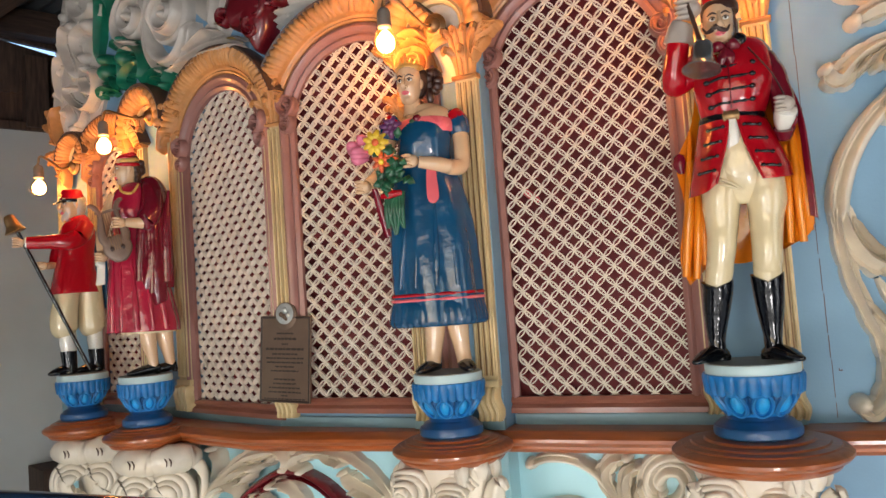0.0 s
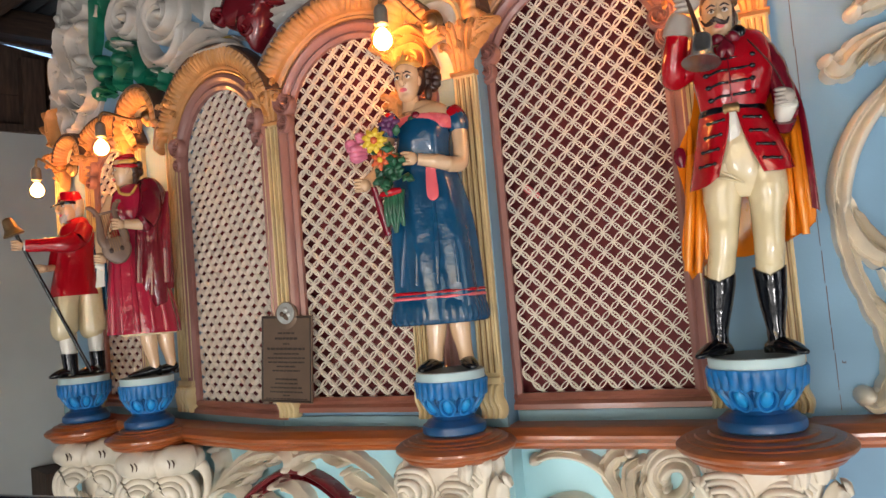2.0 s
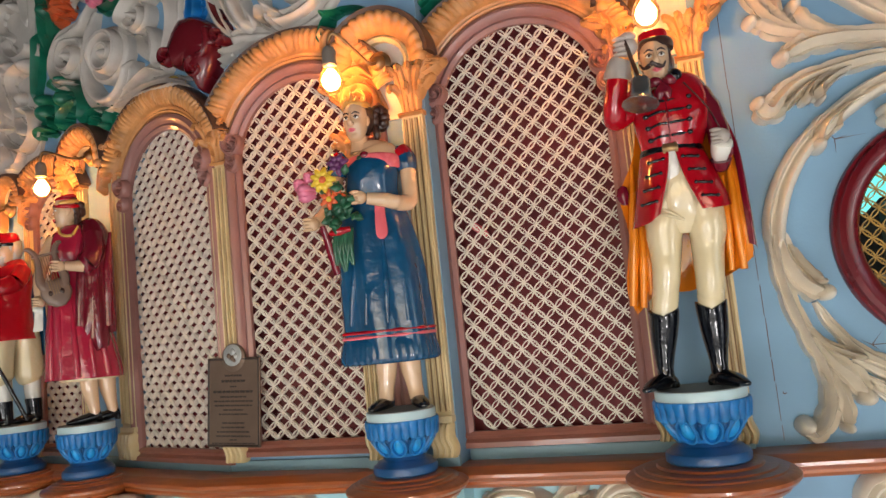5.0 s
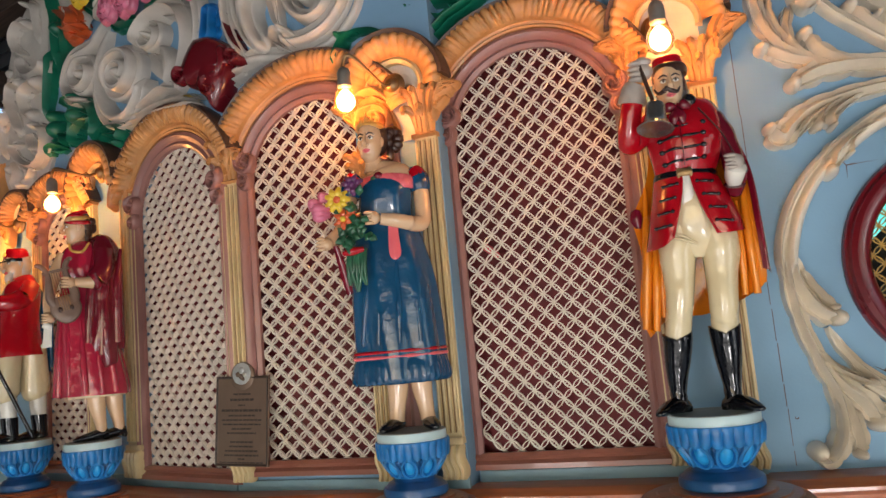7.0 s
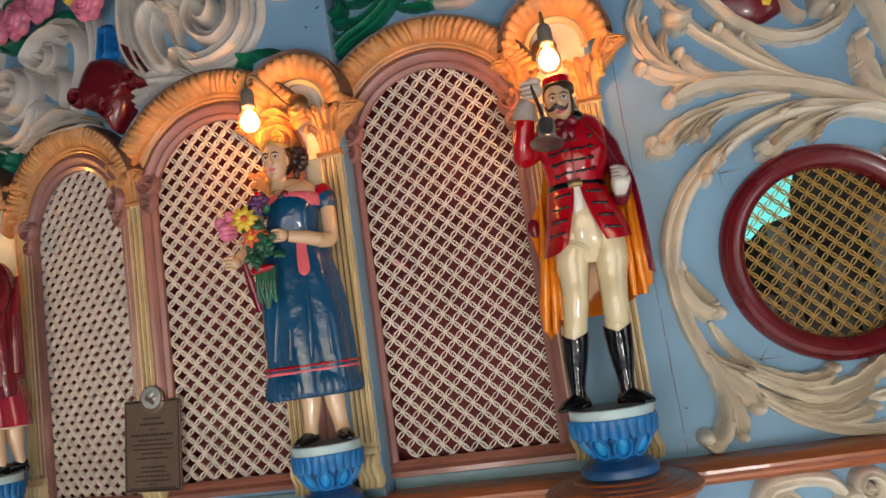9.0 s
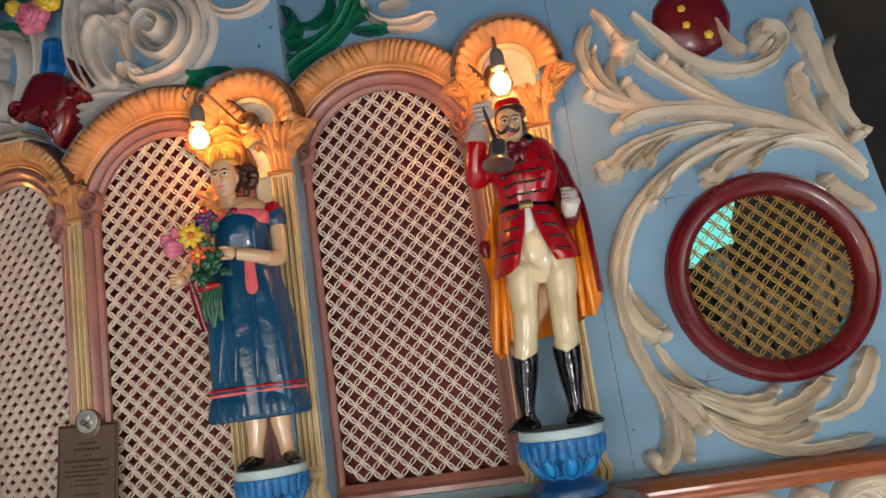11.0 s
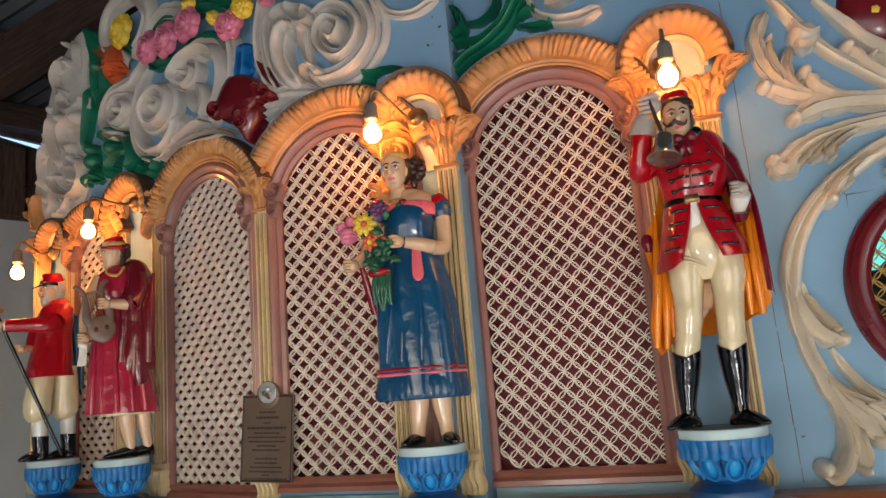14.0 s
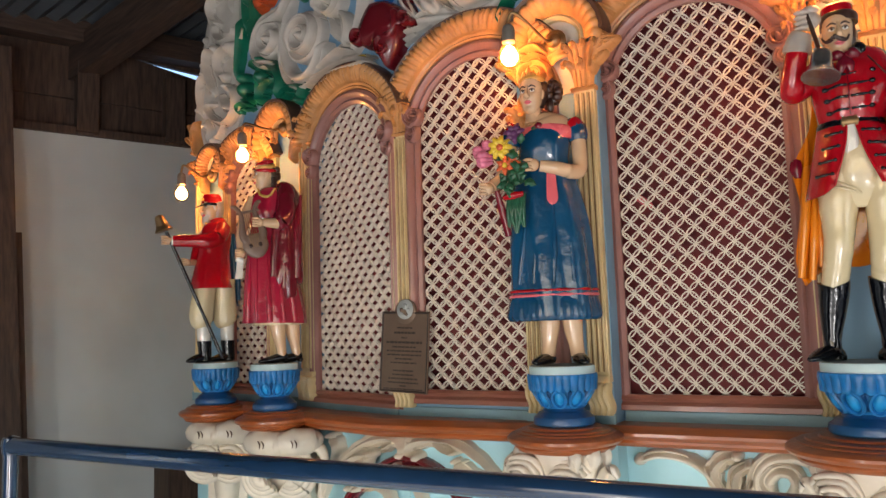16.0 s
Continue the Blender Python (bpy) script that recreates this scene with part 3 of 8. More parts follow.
# ---- organ front: wall faces with arched openings ----
ARCH = {4: (0.0525, 0.1995, 1.242, 2.003, (-0.20, 0.47)), 3: (-0.31, 0.20, 1.250, 1.970, (-0.605, -0.19)),
        2: (-0.2135, 0.1965, 1.232, 1.946, (-0.73, 0.03)), 1: (-0.125, 0.105, 1.24, 1.975, (-0.50, 0.03))}
TOP = {5: 3.0, 4: 2.95, 3: 2.9, 2: 2.86, 1: 2.8}


def outline(uc, r, zb, zc, n=28):
    """Opening: up the left side, round the arch, down the right side."""
    pts = [(uc - r, zb), (uc - r, (zb + zc) / 2)]
    pts += [(uc - r * math.cos(a), zc + r * math.sin(a)) for a in (math.pi * i / n for i in range(n + 1))]
    return pts + [(uc + r, (zb + zc) / 2), (uc + r, zb)]


def wall_face(k, lo, hi):
    uc, r, zb, zc, _ = ARCH[k]
    r, zb = r + 0.022, zb - 0.016
    o = outline(uc, r, zb, zc)
    top = TOP[k]
    ring = []
    for i, (u, z) in enumerate(o):
        if i < 3:
            ring.append((lo, z))
        elif i > len(o) - 4:
            ring.append((hi, z))
        else:
            ring.append((max(lo + (0.13 if k == 1 else 0.0), lo + (u - (uc - r)) / (2 * r) * (hi - lo)), top))
    lean = 0.13 if k == 1 else 0.0
    ring[2], ring[-3] = (lo + lean, top), (hi, top)
    bm = bmesh.new()
    for y in (0.0, 0.03):
        grid(bm, [[Vector((u, y, z)) for u, z in o], [Vector((u, y, z)) for u, z in ring]])
        a = [Vector((u, y, z)) for u, z in ((lo, 1.12), (hi, 1.12), (hi, zb), (o[-1][0], zb), (o[0][0], zb), (lo, zb))]
        bm.faces.new([bm.verts.new(p) for p in a])
    grid(bm, [[Vector((u, y, z)) for u, z in o + [o[0]]] for y in (0.0, 0.03)])
    grid(bm, [[Vector((u, y, z)) for u, z in ((lo, 1.12), (lo, (zb + zc) / 2), (lo + lean, top), (hi, top), (hi, 1.12), (lo, 1.12))] for y in (0.0, 0.03)])
    bmesh.ops.remove_doubles(bm, verts=bm.verts, dist=1e-5)
    solid("wall_front_face_%d" % k, bm, SKYBLUE, M(k), "light blue painted organ front with an arched opening", kind="structure", smooth=False)
    solid("wall_front_base_%d" % k, box(bmesh.new(), lo, hi, 0.0, 0.03, 0, 1.12), PALEBLUE, M(k), "pale blue painted base of the organ front", kind="structure", smooth=False)
    solid("wall_silk_%d" % k, box(bmesh.new(), lo + 0.02, hi - 0.02, 0.050, 0.058, 1.13, 2.5), SILK, M(k), "dark red silk cloth stretched behind the lattice", kind="structure", smooth=False)


for k in (4, 3, 2, 1):
    wall_face(k, *ARCH[k][4])
solid("wall_front_pier_base", box(bmesh.new(), -0.386, -0.164, 0.004, 0.075, 0, 1.128, 0.002), PALEBLUE, M(6), "pale blue painted foot of the pier", kind="structure", smooth=False)
solid("wall_front_pier", box(bmesh.new(), -0.386, -0.164, 0.0, 0.075, 1.13, 2.95, 0.002), SKYBLUE, M(6), "light blue painted pier between the two wide arches", kind="structure", smooth=False)

# face with the round grille: ring of wall round the hole
RC = (0.503, 1.592)
bm = bmesh.new()
hole = [(RC[0] + 0.205 * math.cos(a), RC[1] + 0.205 * math.sin(a)) for a in (2 * math.pi * i / 64 for i in range(64))]
lo, hi, zl, zh = -0.02, 1.9, 1.12, 3.0
rim = []
for u, z in hole:
    du, dz = u - RC[0], z - RC[1]
    s = min((hi - RC[0]) / du if du > 1e-6 else 9e9, (lo - RC[0]) / du if du < -1e-6 else 9e9, (zh - RC[1]) / dz if dz > 1e-6 else 9e9, (zl - RC[1]) / dz if dz < -1e-6 else 9e9)
    side = du * 0.298 + dz * 0.040
    if side > 1e-6:
        s = min(s, 0.0973 / side)
    rim.append((RC[0] + du * s, RC[1] + dz * s))
for y in (0.0, 0.03):
    grid(bm, [[Vector((u, y, z)) for u, z in q] for q in (hole, rim)], close_u=True)
for cu, cz in ((lo, zl), (lo, zh), (hi, zl)):
    near = sorted(range(64), key=lambda i: (rim[i][0] - cu) ** 2 + (rim[i][1] - cz) ** 2)[:2]
    for y in (0.0, 0.03):
        bm.faces.new([bm.verts.new(Vector((q[0], y, q[1]))) for q in (rim[near[0]], (cu, cz), rim[near[1]])])
bmesh.ops.remove_doubles(bm, verts=bm.verts, dist=1e-5)
grid(bm, [[Vector((u, y, z)) for u, z in hole] for y in (0.0, 0.03)], close_u=True)
solid("wall_front_face_5", bm, SKYBLUE, M(5), "light blue painted organ side panel with a round opening", kind="structure", smooth=False)
solid("wall_front_base_5", box(bmesh.new(), lo, hi, 0.0, 0.03, 0, 1.12), SKYBLUE, M(5), "light blue painted base below the side panel", kind="structure", smooth=False)
# joint between two boards, half filled with paint: its open stretches show dark
bm = bmesh.new()
rnd = random.Random(31)
z = 1.19
while z < 2.5:
    ln, w = rnd.uniform(0.03, 0.10) * (1.0 if z < 1.7 else 2.0), rnd.uniform(0.0006, 0.0010) if z < 1.7 else 0.0007
    u = 0.1075 - 0.0165 * (z - 1.18)
    box(bm, u - w, u + w, -0.0008, 0.004, z, z + ln)
    z += ln + (rnd.uniform(0.002, 0.022) if z < 1.7 else 0.001)
solid("wall_panel_seam", bm, DARKEDGE, M(5), "thin dark joint in the blue panel", kind="structure", smooth=False)
# organ case: closes the instrument behind the front
bm = bmesh.new()
box(bm, -1.95, 2.3, 3.2, 3.24, 0, 2.95)
box(bm, -1.99, -1.95, 2.12, 3.2, 0, 2.8)
solid("wall_case", bm, DARKBOX, Matrix.Identity(4), "dark inside of the organ case", kind="structure", smooth=False)


# ---- lattice screens ----
def lattice(inside, p, du=0.0, dz=0.0, span=(-1, 1, 1, 3), y=0.0, th=0.004):
    """Pierced screen: almond loops between nodes of a slanting square net."""
    q, d = p / 2, p / math.sqrt(2)
    ts = [0, 0.13, 0.3, 0.5, 0.7, 0.87, 1]
    outer = [d * (0.042 + 0.138 * math.sin(math.pi * t) ** 0.9) for t in ts]
    inner = [d * max(0.0, 0.120 * math.sin(math.pi * (t - 0.1) / 0.8)) if 0.1 < t < 0.9 else 0.0 for t in ts]
    V, F = [], []

    def quad(a, b, c, e):
        n = len(V)
        V.extend((a, b, c, e))
        F.append((n, n + 1, n + 2, n + 3))

    for i in range(int(span[0] / q) - 1, int(span[1] / q) + 2):
        for j in range(int(span[2] / q) - 1, int(span[3] / q) + 2):
            if (i + j) % 2:
                continue
            for sj in (1, -1):
                au, az = i * q + du, j * q + dz
                eu, ez = q / d, sj * q / d
                if not inside(au + eu * d / 2, az + ez * d / 2):
                    continue
                nu, nz = -ez, eu
                P = lambda t, w, yy: (au + eu * d * t + nu * w, yy, az + ez * d * t + nz * w)
                thin = 1.0 if sj == 1 else 0.84
                for s in (1, -1):
                    for n in range(6):
                        o0, o1, i0, i1 = outer[n] * s, outer[n + 1] * s, inner[n] * s * thin, inner[n + 1] * s * thin
                        yf = y - 0.0016 * math.sin(math.pi * (n + 0.5) / 6)
                        quad(P(ts[n], o0, yf), P(ts[n + 1], o1, yf), P(ts[n + 1], i1, yf), P(ts[n], i0, yf))
                        quad(P(ts[n], o0, yf), P(ts[n + 1], o1, yf), P(ts[n + 1], o1, y + th), P(ts[n], o0, y + th))
                        if i0 or i1:
                            quad(P(ts[n], i0, yf), P(ts[n + 1], i1, yf), P(ts[n + 1], i1, y + th), P(ts[n], i0, y + th))
                if sj == -1:
                    for t in (0.39, 0.61):
                        quad(P(t - 0.026, -0.09 * d, y), P(t + 0.026, -0.09 * d, y), P(t + 0.026, 0.09 * d, y), P(t - 0.026, 0.09 * d, y))
    me = bpy.data.meshes.new("lattice")
    me.from_pydata(V, [], F)
    return me


P_LAT = 0.0444
arches = {}
for k in (4, 3, 2, 1):
    uc, r, zb, zc, _ = ARCH[k]
    a = arches[k] = thing("arched_screen", M(k), "cream pierced lattice screen in a dusty rose arched frame" if k != 4 else "wide cream pierced lattice screen in a dusty rose arched frame", "screen", "arched screens")
    me = lattice(lambda u, z: abs(u - uc) < r + 0.016 and z > zb - 0.016 and (z < zc or (u - uc) ** 2 + (z - zc) ** 2 < (r + 0.018) ** 2) and not (k == 4 and u + z < uc - r + zb + 0.045),
                 P_LAT, uc - r + 0.004, zb + 0.006, (uc - r - 0.9, uc + r + 0.9, 0, 1.2), 0.0, 0.007)
    me.materials.append(LATTICE)
    ob = new("lattice", me)
    ob.parent = a
    tagged(ob, "cream-white pierced lattice")
    # rose frame with a stepped, rounded section
    bm = bmesh.new()
    o = outline(uc, r, zb, zc, 36)
    sweep(bm, o, [(-0.004, 0.0), (-0.004, 0.012), (0.006, 0.018), (0.014, 0.012), (0.020, 0.022), (0.030, 0.026), (0.040, 0.020), (0.044, 0.0)])
    part("frame", bm, MAUVE, a, "dusty rose moulded frame")
    bm = bmesh.new()
    sweep(bm, [(uc + r + 0.036, zb), (uc - r - 0.036, zb)], [(-0.003, 0.0), (-0.003, 0.014), (0.006, 0.020), (0.014, 0.013), (0.022, 0.024), (0.034, 0.024), (0.038, 0.0)])
    for v in bm.verts:
        v.co.z = 2 * zb - v.co.z if v.co.z > zb + 0.02 else v.co.z
    part("sill_rail", bm, ROSEBROWN, a, "rose-brown bottom rail")
    # volutes at the springing
    for s in (-1, 1):
        bm = bmesh.new()
        volute(bm, uc + s * (r + 0.002), zc + 0.062, 0.030, 1.6, 100 if s < 0 else 80, 0.011, -s, h=0.026, base=0.016)
        volute(bm, uc + s * (r + 0.014), zc + 0.012, 0.022, 1.5, 90, 0.009, s, h=0.022, base=0.016)
        part("volute", bm, MAUVE, a, "carved rose volute")
    # fluted amber band over the arch
    bm = bmesh.new()
    r0, r1, lo_a, hi_a = r + 0.060, r + 0.114, 26, 154
    ribs = int((hi_a - lo_a) / 180 * math.pi * (r + 0.09) / 0.0165)
    rows = []
    for i in range(ribs * 6 + 1):
        f = i / (ribs * 6)
        an = radians(lo_a + (hi_a - lo_a) * f)
        lob = abs(math.sin(math.pi * (ribs * f + 0.5 * noise.noise(Vector((f * ribs * 0.6, k * 7.7, 5)))))) ** 0.4
        jig = 0.5 + 0.8 * noise.noise(Vector((f * ribs * 0.9, k * 3.1, 0)))
        row = []
        for t, out in ((0, 0.018), (0.06, 0.034), (0.3, 0.046), (0.6, 0.056), (0.86, 0.052), (1.0, 0.036), (1.0, 0.0)):
            rr = r0 + (r1 - r0) * t * (1 + (0.13 * lob + 0.05 * jig) * t)
            oo = out - (0.011 + 0.008 * jig) * (1 - lob) * (0.25 + t) * (out > 0.001)
            an2 = an + 0.05 * t * (1 if f > 0.5 else -1) + 0.012 * jig
            row.append(Vector((uc - rr * math.cos(an2), -oo, zc + rr * math.sin(an2))))
        rows.append(row)
    grid(bm, rows)
    part("fluted_band", bm, AMBER, a, "amber-cream carved fluted band", angle=70)
    bm = bmesh.new()
    arc = [(uc - (r + 0.043) * math.cos(t), zc + (r + 0.043) * math.sin(t)) for t in (radians(14 + 152 * i / 44) for i in range(45))]
    sweep(bm, arc, [(0.0, 0.0), (0.0, 0.022), (0.005, 0.025), (0.009, 0.021), (0.015, 0.024), (0.019, 0.034), (0.021, 0.0)])
    part("cove", bm, AMBER, a, "plain amber-cream cove inside the fluted band")
    bm = bmesh.new()
    arc = [(uc - (r + 0.117) * math.cos(t), zc + (r + 0.117) * math.sin(t)) for t in (radians(24 + 132 * i / 40) for i in range(41))]
    sweep(bm, arc, [(-0.006, 0.0), (-0.006, 0.046), (0.002, 0.050), (0.006, 0.040), (0.006, 0.0)])
    part("edge_strip", bm, DARKEDGE, a, "dark brown edge strip")


# ---- pilasters ----
def leaf_cap(w, z0, z1, spread):
    """Vase-shaped leafy capital between heights z0 and z1: two rows of lobes that flare and curl over; returns its pieces."""
    h = z1 - z0
    bell = bmesh.new()
    grid(bell, [[Vector((math.cos(a) * (w * (0.92 + 0.5 * q ** 2)), -0.010 + math.sin(a) * (0.014 + 0.022 * q ** 2), z0 + h * q * 0.96)) for a in (math.pi + math.pi * j / 16 for j in range(17))] for q in (0, 0.12, 0.3, 0.5, 0.7, 0.85, 1.0)])
    neck = bmesh.new()
    sweep(neck, [(w * 1.16, z0), (-w * 1.16, z0)], [(-0.005, 0.0), (-0.005, 0.024), (0.0, 0.030), (0.005, 0.024), (0.005, 0.0)])
    lobes = []
    for row, top, n, out in ((0, 0.60, 3, 0.016), (1, 0.98, 4, 0.024)):
        for i in range(n):
            q = (i - (n - 1) / 2) / ((n - 1) / 2)
            f = Figure()
            ww = w * (0.36 if row == 0 else 0.32)
            f.tube([(q * w * 0.62, -out + 0.006 * abs(q), z0 + 0.004, ww * 0.7, 0.006), (q * w * 0.72, -out - 0.004 + 0.006 * abs(q), z0 + h * top * 0.5, ww, 0.008), (q * w * 0.95, -out - 0.014 + 0.006 * abs(q), z0 + h * top * 0.85, ww * 1.05, 0.009), (q * (w * 1.12 + spread), -out - 0.026 + 0.006 * abs(q), z0 + h * top, ww * 0.9, 0.008), (q * (w * 1.16 + spread), -out - 0.030, z0 + h * (top - 0.12), ww * 0.5, 0.006)], AMBER, 14,
                   fold=lambda g_, t: 1 + 0.10 * math.sin(5 * t + 1))
            lobes.append(f.bm)
    return bell, neck, lobes


def pilaster(k, u, w, z0, z1, zcap, spread=0.02, amber=True, label=""):
    t = thing("pilaster", M(k, u), label or "cream fluted pilaster with a carved leafy capital", "pilaster", "fluted pilasters")
    bm = bmesh.new()
    box(bm, -w, w, -0.018, 0, z0 + 0.075, z1, 0.002)
    part("shaft", bm, CREAM, t, smooth=False)
    n = 4
    for i in range(n):
        x = -w + (i + 0.5) * 2 * w / n
        bm = bmesh.new()
        sweep(bm, [(x, z0 + 0.10), (x, z1 - 0.012)], [(-w / n * 0.52, 0.018), (-w / n * 0.3, 0.0255), (0, 0.0265), (w / n * 0.3, 0.0255), (w / n * 0.52, 0.018)])
        part("reed", bm, CREAM, t)
        if i:
            bm = bmesh.new()
            box(bm, x - w / n - w * 0.055, x - w / n + w * 0.055, -0.0195, -0.017, z0 + 0.10, z1 - 0.012)
            part("flute_line", bm, FLUTE, t, "brown painted flute", smooth=False)
    bell, neck, lobes = leaf_cap(w, z1, zcap, spread)
    capital = part("capital", bell, AMBER, t, "amber carved leafy capital")
    part("necking", neck, AMBER, capital)
    for bm in lobes:
        part("leaf_lobe", bm, AMBER, capital)
    bm = bmesh.new()
    for i in range(4):
        x = -w * 0.8 + i * w * 0.53
        carve(bm, [(x, z0 + 0.078, w * 0.27), (x - 0.004, z0 + 0.045, w * 0.3), (x + 0.005, z0 + 0.018, w * 0.3), (x + 0.001, z0 - 0.002, w * 0.26)], 0.03, n=14, groove=0.1, base=0.008, tip=False)
    box(bm, -w * 1.08, w * 1.08, -0.026, 0, z0 + 0.074, z0 + 0.09, 0.003)
    part("scroll_base", bm, CREAM, t, "cream scrolled bracket base")
    return t


for k, u, w, z0, z1, zc in ((6, -0.193, 0.027, 1.205, 2.008, 2.122), (6, -0.356, 0.026, 1.205, 1.930, 1.985), (4, 0.444, 0.027, 1.195, 2.032, 2.125), (4, 0.300, 0.022, 1.207, 2.032, 2.12),
                           (3, -0.577, 0.028, 1.207, 1.99, 2.10), (2, -0.462, 0.036, 1.205, 2.06, 2.15), (2, -0.690, 0.030, 1.205, 2.06, 2.15), (1, -0.262, 0.022, 1.205, 2.04, 2.12), (1, -0.455, 0.026, 1.205, 2.04, 2.12)):
    pilaster(k, u, w, z0, z1, zc, 0.010 if w > 0.023 else 0.007)


# ---- small arches over the statues ----
def niche_arch(k, uc, r, zc, label):
    t = thing("niche_arch", M(k, uc), label, "arch", "small arches over the statues")
    bm = bmesh.new()
    ribs = 17
    rows = []
    for i in range(ribs * 6 + 1):
        f = i / (ribs * 6)
        an = radians(-8 + 196 * f)
        lob = abs(math.sin(math.pi * ribs * f)) ** 0.7
        row = []
        for tt, out in ((0, 0.012), (0.08, 0.034), (0.35, 0.050), (0.7, 0.066), (0.92, 0.062), (1.0, 0.042), (1.0, 0.0)):
            rr = r * 0.60 + r * 0.40 * tt * (1 + 0.07 * lob * tt)
            row.append(Vector((-rr * math.cos(an), -(out - 0.006 * (1 - lob) * (0.2 + tt) * (out > 0.001)), zc + rr * math.sin(an))))
        rows.append(row)
    grid(bm, rows)
    part("shell_band", bm, AMBER, t, "amber fluted shell band", angle=70)
    bm = bmesh.new()
    arc = [(-(r * 0.56) * math.cos(a), zc + (r * 0.56) * math.sin(a)) for a in (radians(-10 + 200 * i / 30) for i in range(31))]
    sweep(bm, arc, [(-0.008, 0.0), (-0.008, 0.02), (0, 0.028), (0.008, 0.02), (0.008, 0.0)])
    part("inner_bead", bm, CREAM, t, "cream inner bead")
    if k in (4, 6):
        # plain cream panel inside the arch
        edge = [(-r * 0.53, zc - 0.13)] + [(-r * 0.53 * math.cos(radians(9 * i)), zc + r * 0.53 * math.sin(radians(9 * i))) for i in range(21)] + [(r * 0.53, zc - 0.13)]
        bm = bmesh.new()
        vs = grid(bm, [[Vector((u, y, z)) for u, z in edge] for y in (-0.005, 0.002)], close_u=True)
        bm.faces.new(vs[0])
        part("back_panel", bm, IVORY, t, "plain cream panel inside the arch", angle=30)
    bm = bmesh.new()
    arc = [(-(r * 1.03) * math.cos(a), zc + (r * 1.03) * math.sin(a)) for a in (radians(2 + 176 * i / 30) for i in range(31))]
    sweep(bm, arc, [(-0.005, 0.0), (-0.005, 0.056), (0.006, 0.06), (0.010, 0.04), (0.010, 0.0)])
    part("edge_strip", bm, DARKEDGE, t, "dark brown edge strip")
    for s in (-1, 1):
        bm = bmesh.new()
        acanthus(bm, [(s * r * 0.75, zc - 0.10, 0.008), (s * r * 0.80, zc - 0.05, 0.018), (s * r * 0.95, zc - 0.012, 0.016), (s * r * 1.12, zc - 0.02, 0.006)], 0.03, -s, 3, base=0.016)
        dome(bm, s * r * 1.06, zc - 0.035, 0.014, 0.036, base=0.01)
        part("side_leaf", bm, AMBER, t, "amber carved side leaf")


niche_arch(6, -0.262, 0.130, 2.137, "amber shell-fluted small arch over the flower lady")
niche_arch(4, 0.386, 0.125, 2.180, "amber shell-fluted small arch over the soldier")
niche_arch(2, -0.62, 0.135, 2.105, "amber shell-fluted small arch over the lyre player")
niche_arch(1, -0.335, 0.085, 2.08, "amber shell-fluted small arch over the bell ringer")

# ---- base strip, ledge and frieze ----
for k, a, b in ((4, -0.155, 0.47), (6, -0.392, -0.160), (3, -0.60, -0.195), (2, -0.72, 0.0), (1, -0.52, 0.0)):
    solid("trim_base_%d" % k, box(bmesh.new(), a, b, -0.014, -0.001, 1.168, 1.205, 0.003), GREYBLUE, M(k), "grey-blue base strip under the screens", kind="structure", smooth=False)


def plan(k, u, out):
    v = M(k, u, out).translation
    return (v.x, v.y)


LEDGE_PATH = [plan(1, -0.50, -0.02), plan(1, -0.40, 0.02), plan(1, -0.20, 0.10), plan(1, 0.0, 0.11), plan(2, -0.36, 0.11), plan(3, -0.62, 0.095), plan(4, -0.16, 0.085), plan(4, 0.42, 0.085), plan(5, 1.9, 0.065)]
LEDGE_SEC = [(0.0, 1.131), (0.008, 1.133), (0.014, 1.141), (0.013, 1.147), (0.022, 1.151), (0.029, 1.158), (0.029, 1.165), (0.022, 1.172), (0.012, 1.174), (0.008, 1.178), (0.0, 1.180)]


def ledge_mesh(bm, path, sec, depth):
    n = len(path)
    p = [Vector(q) for q in path]
    rows = []
    for i in range(n):
        a = (p[i] - p[i - 1]).normalized() if i else (p[1] - p[0]).normalized()
        b = (p[i + 1] - p[i]).normalized() if i < n - 1 else a
        nn = Vector((a.y, -a.x)) + Vector((b.y, -b.x))
        nn = nn / max(0.5, nn.dot(Vector((b.y, -b.x))))
        rows.append([Vector((p[i].x - nn.x * depth, p[i].y - nn.y * depth, sec[0][1]))] + [Vector((p[i].x + nn.x * s, p[i].y + nn.y * s, z)) for s, z in sec]
                    + [Vector((p[i].x - nn.x * depth, p[i].y - nn.y * depth, sec[-1][1]))])
    vs = grid(bm, rows, close_u=True)
    for r in (vs[0], vs[-1]):
        bm.faces.new(r)


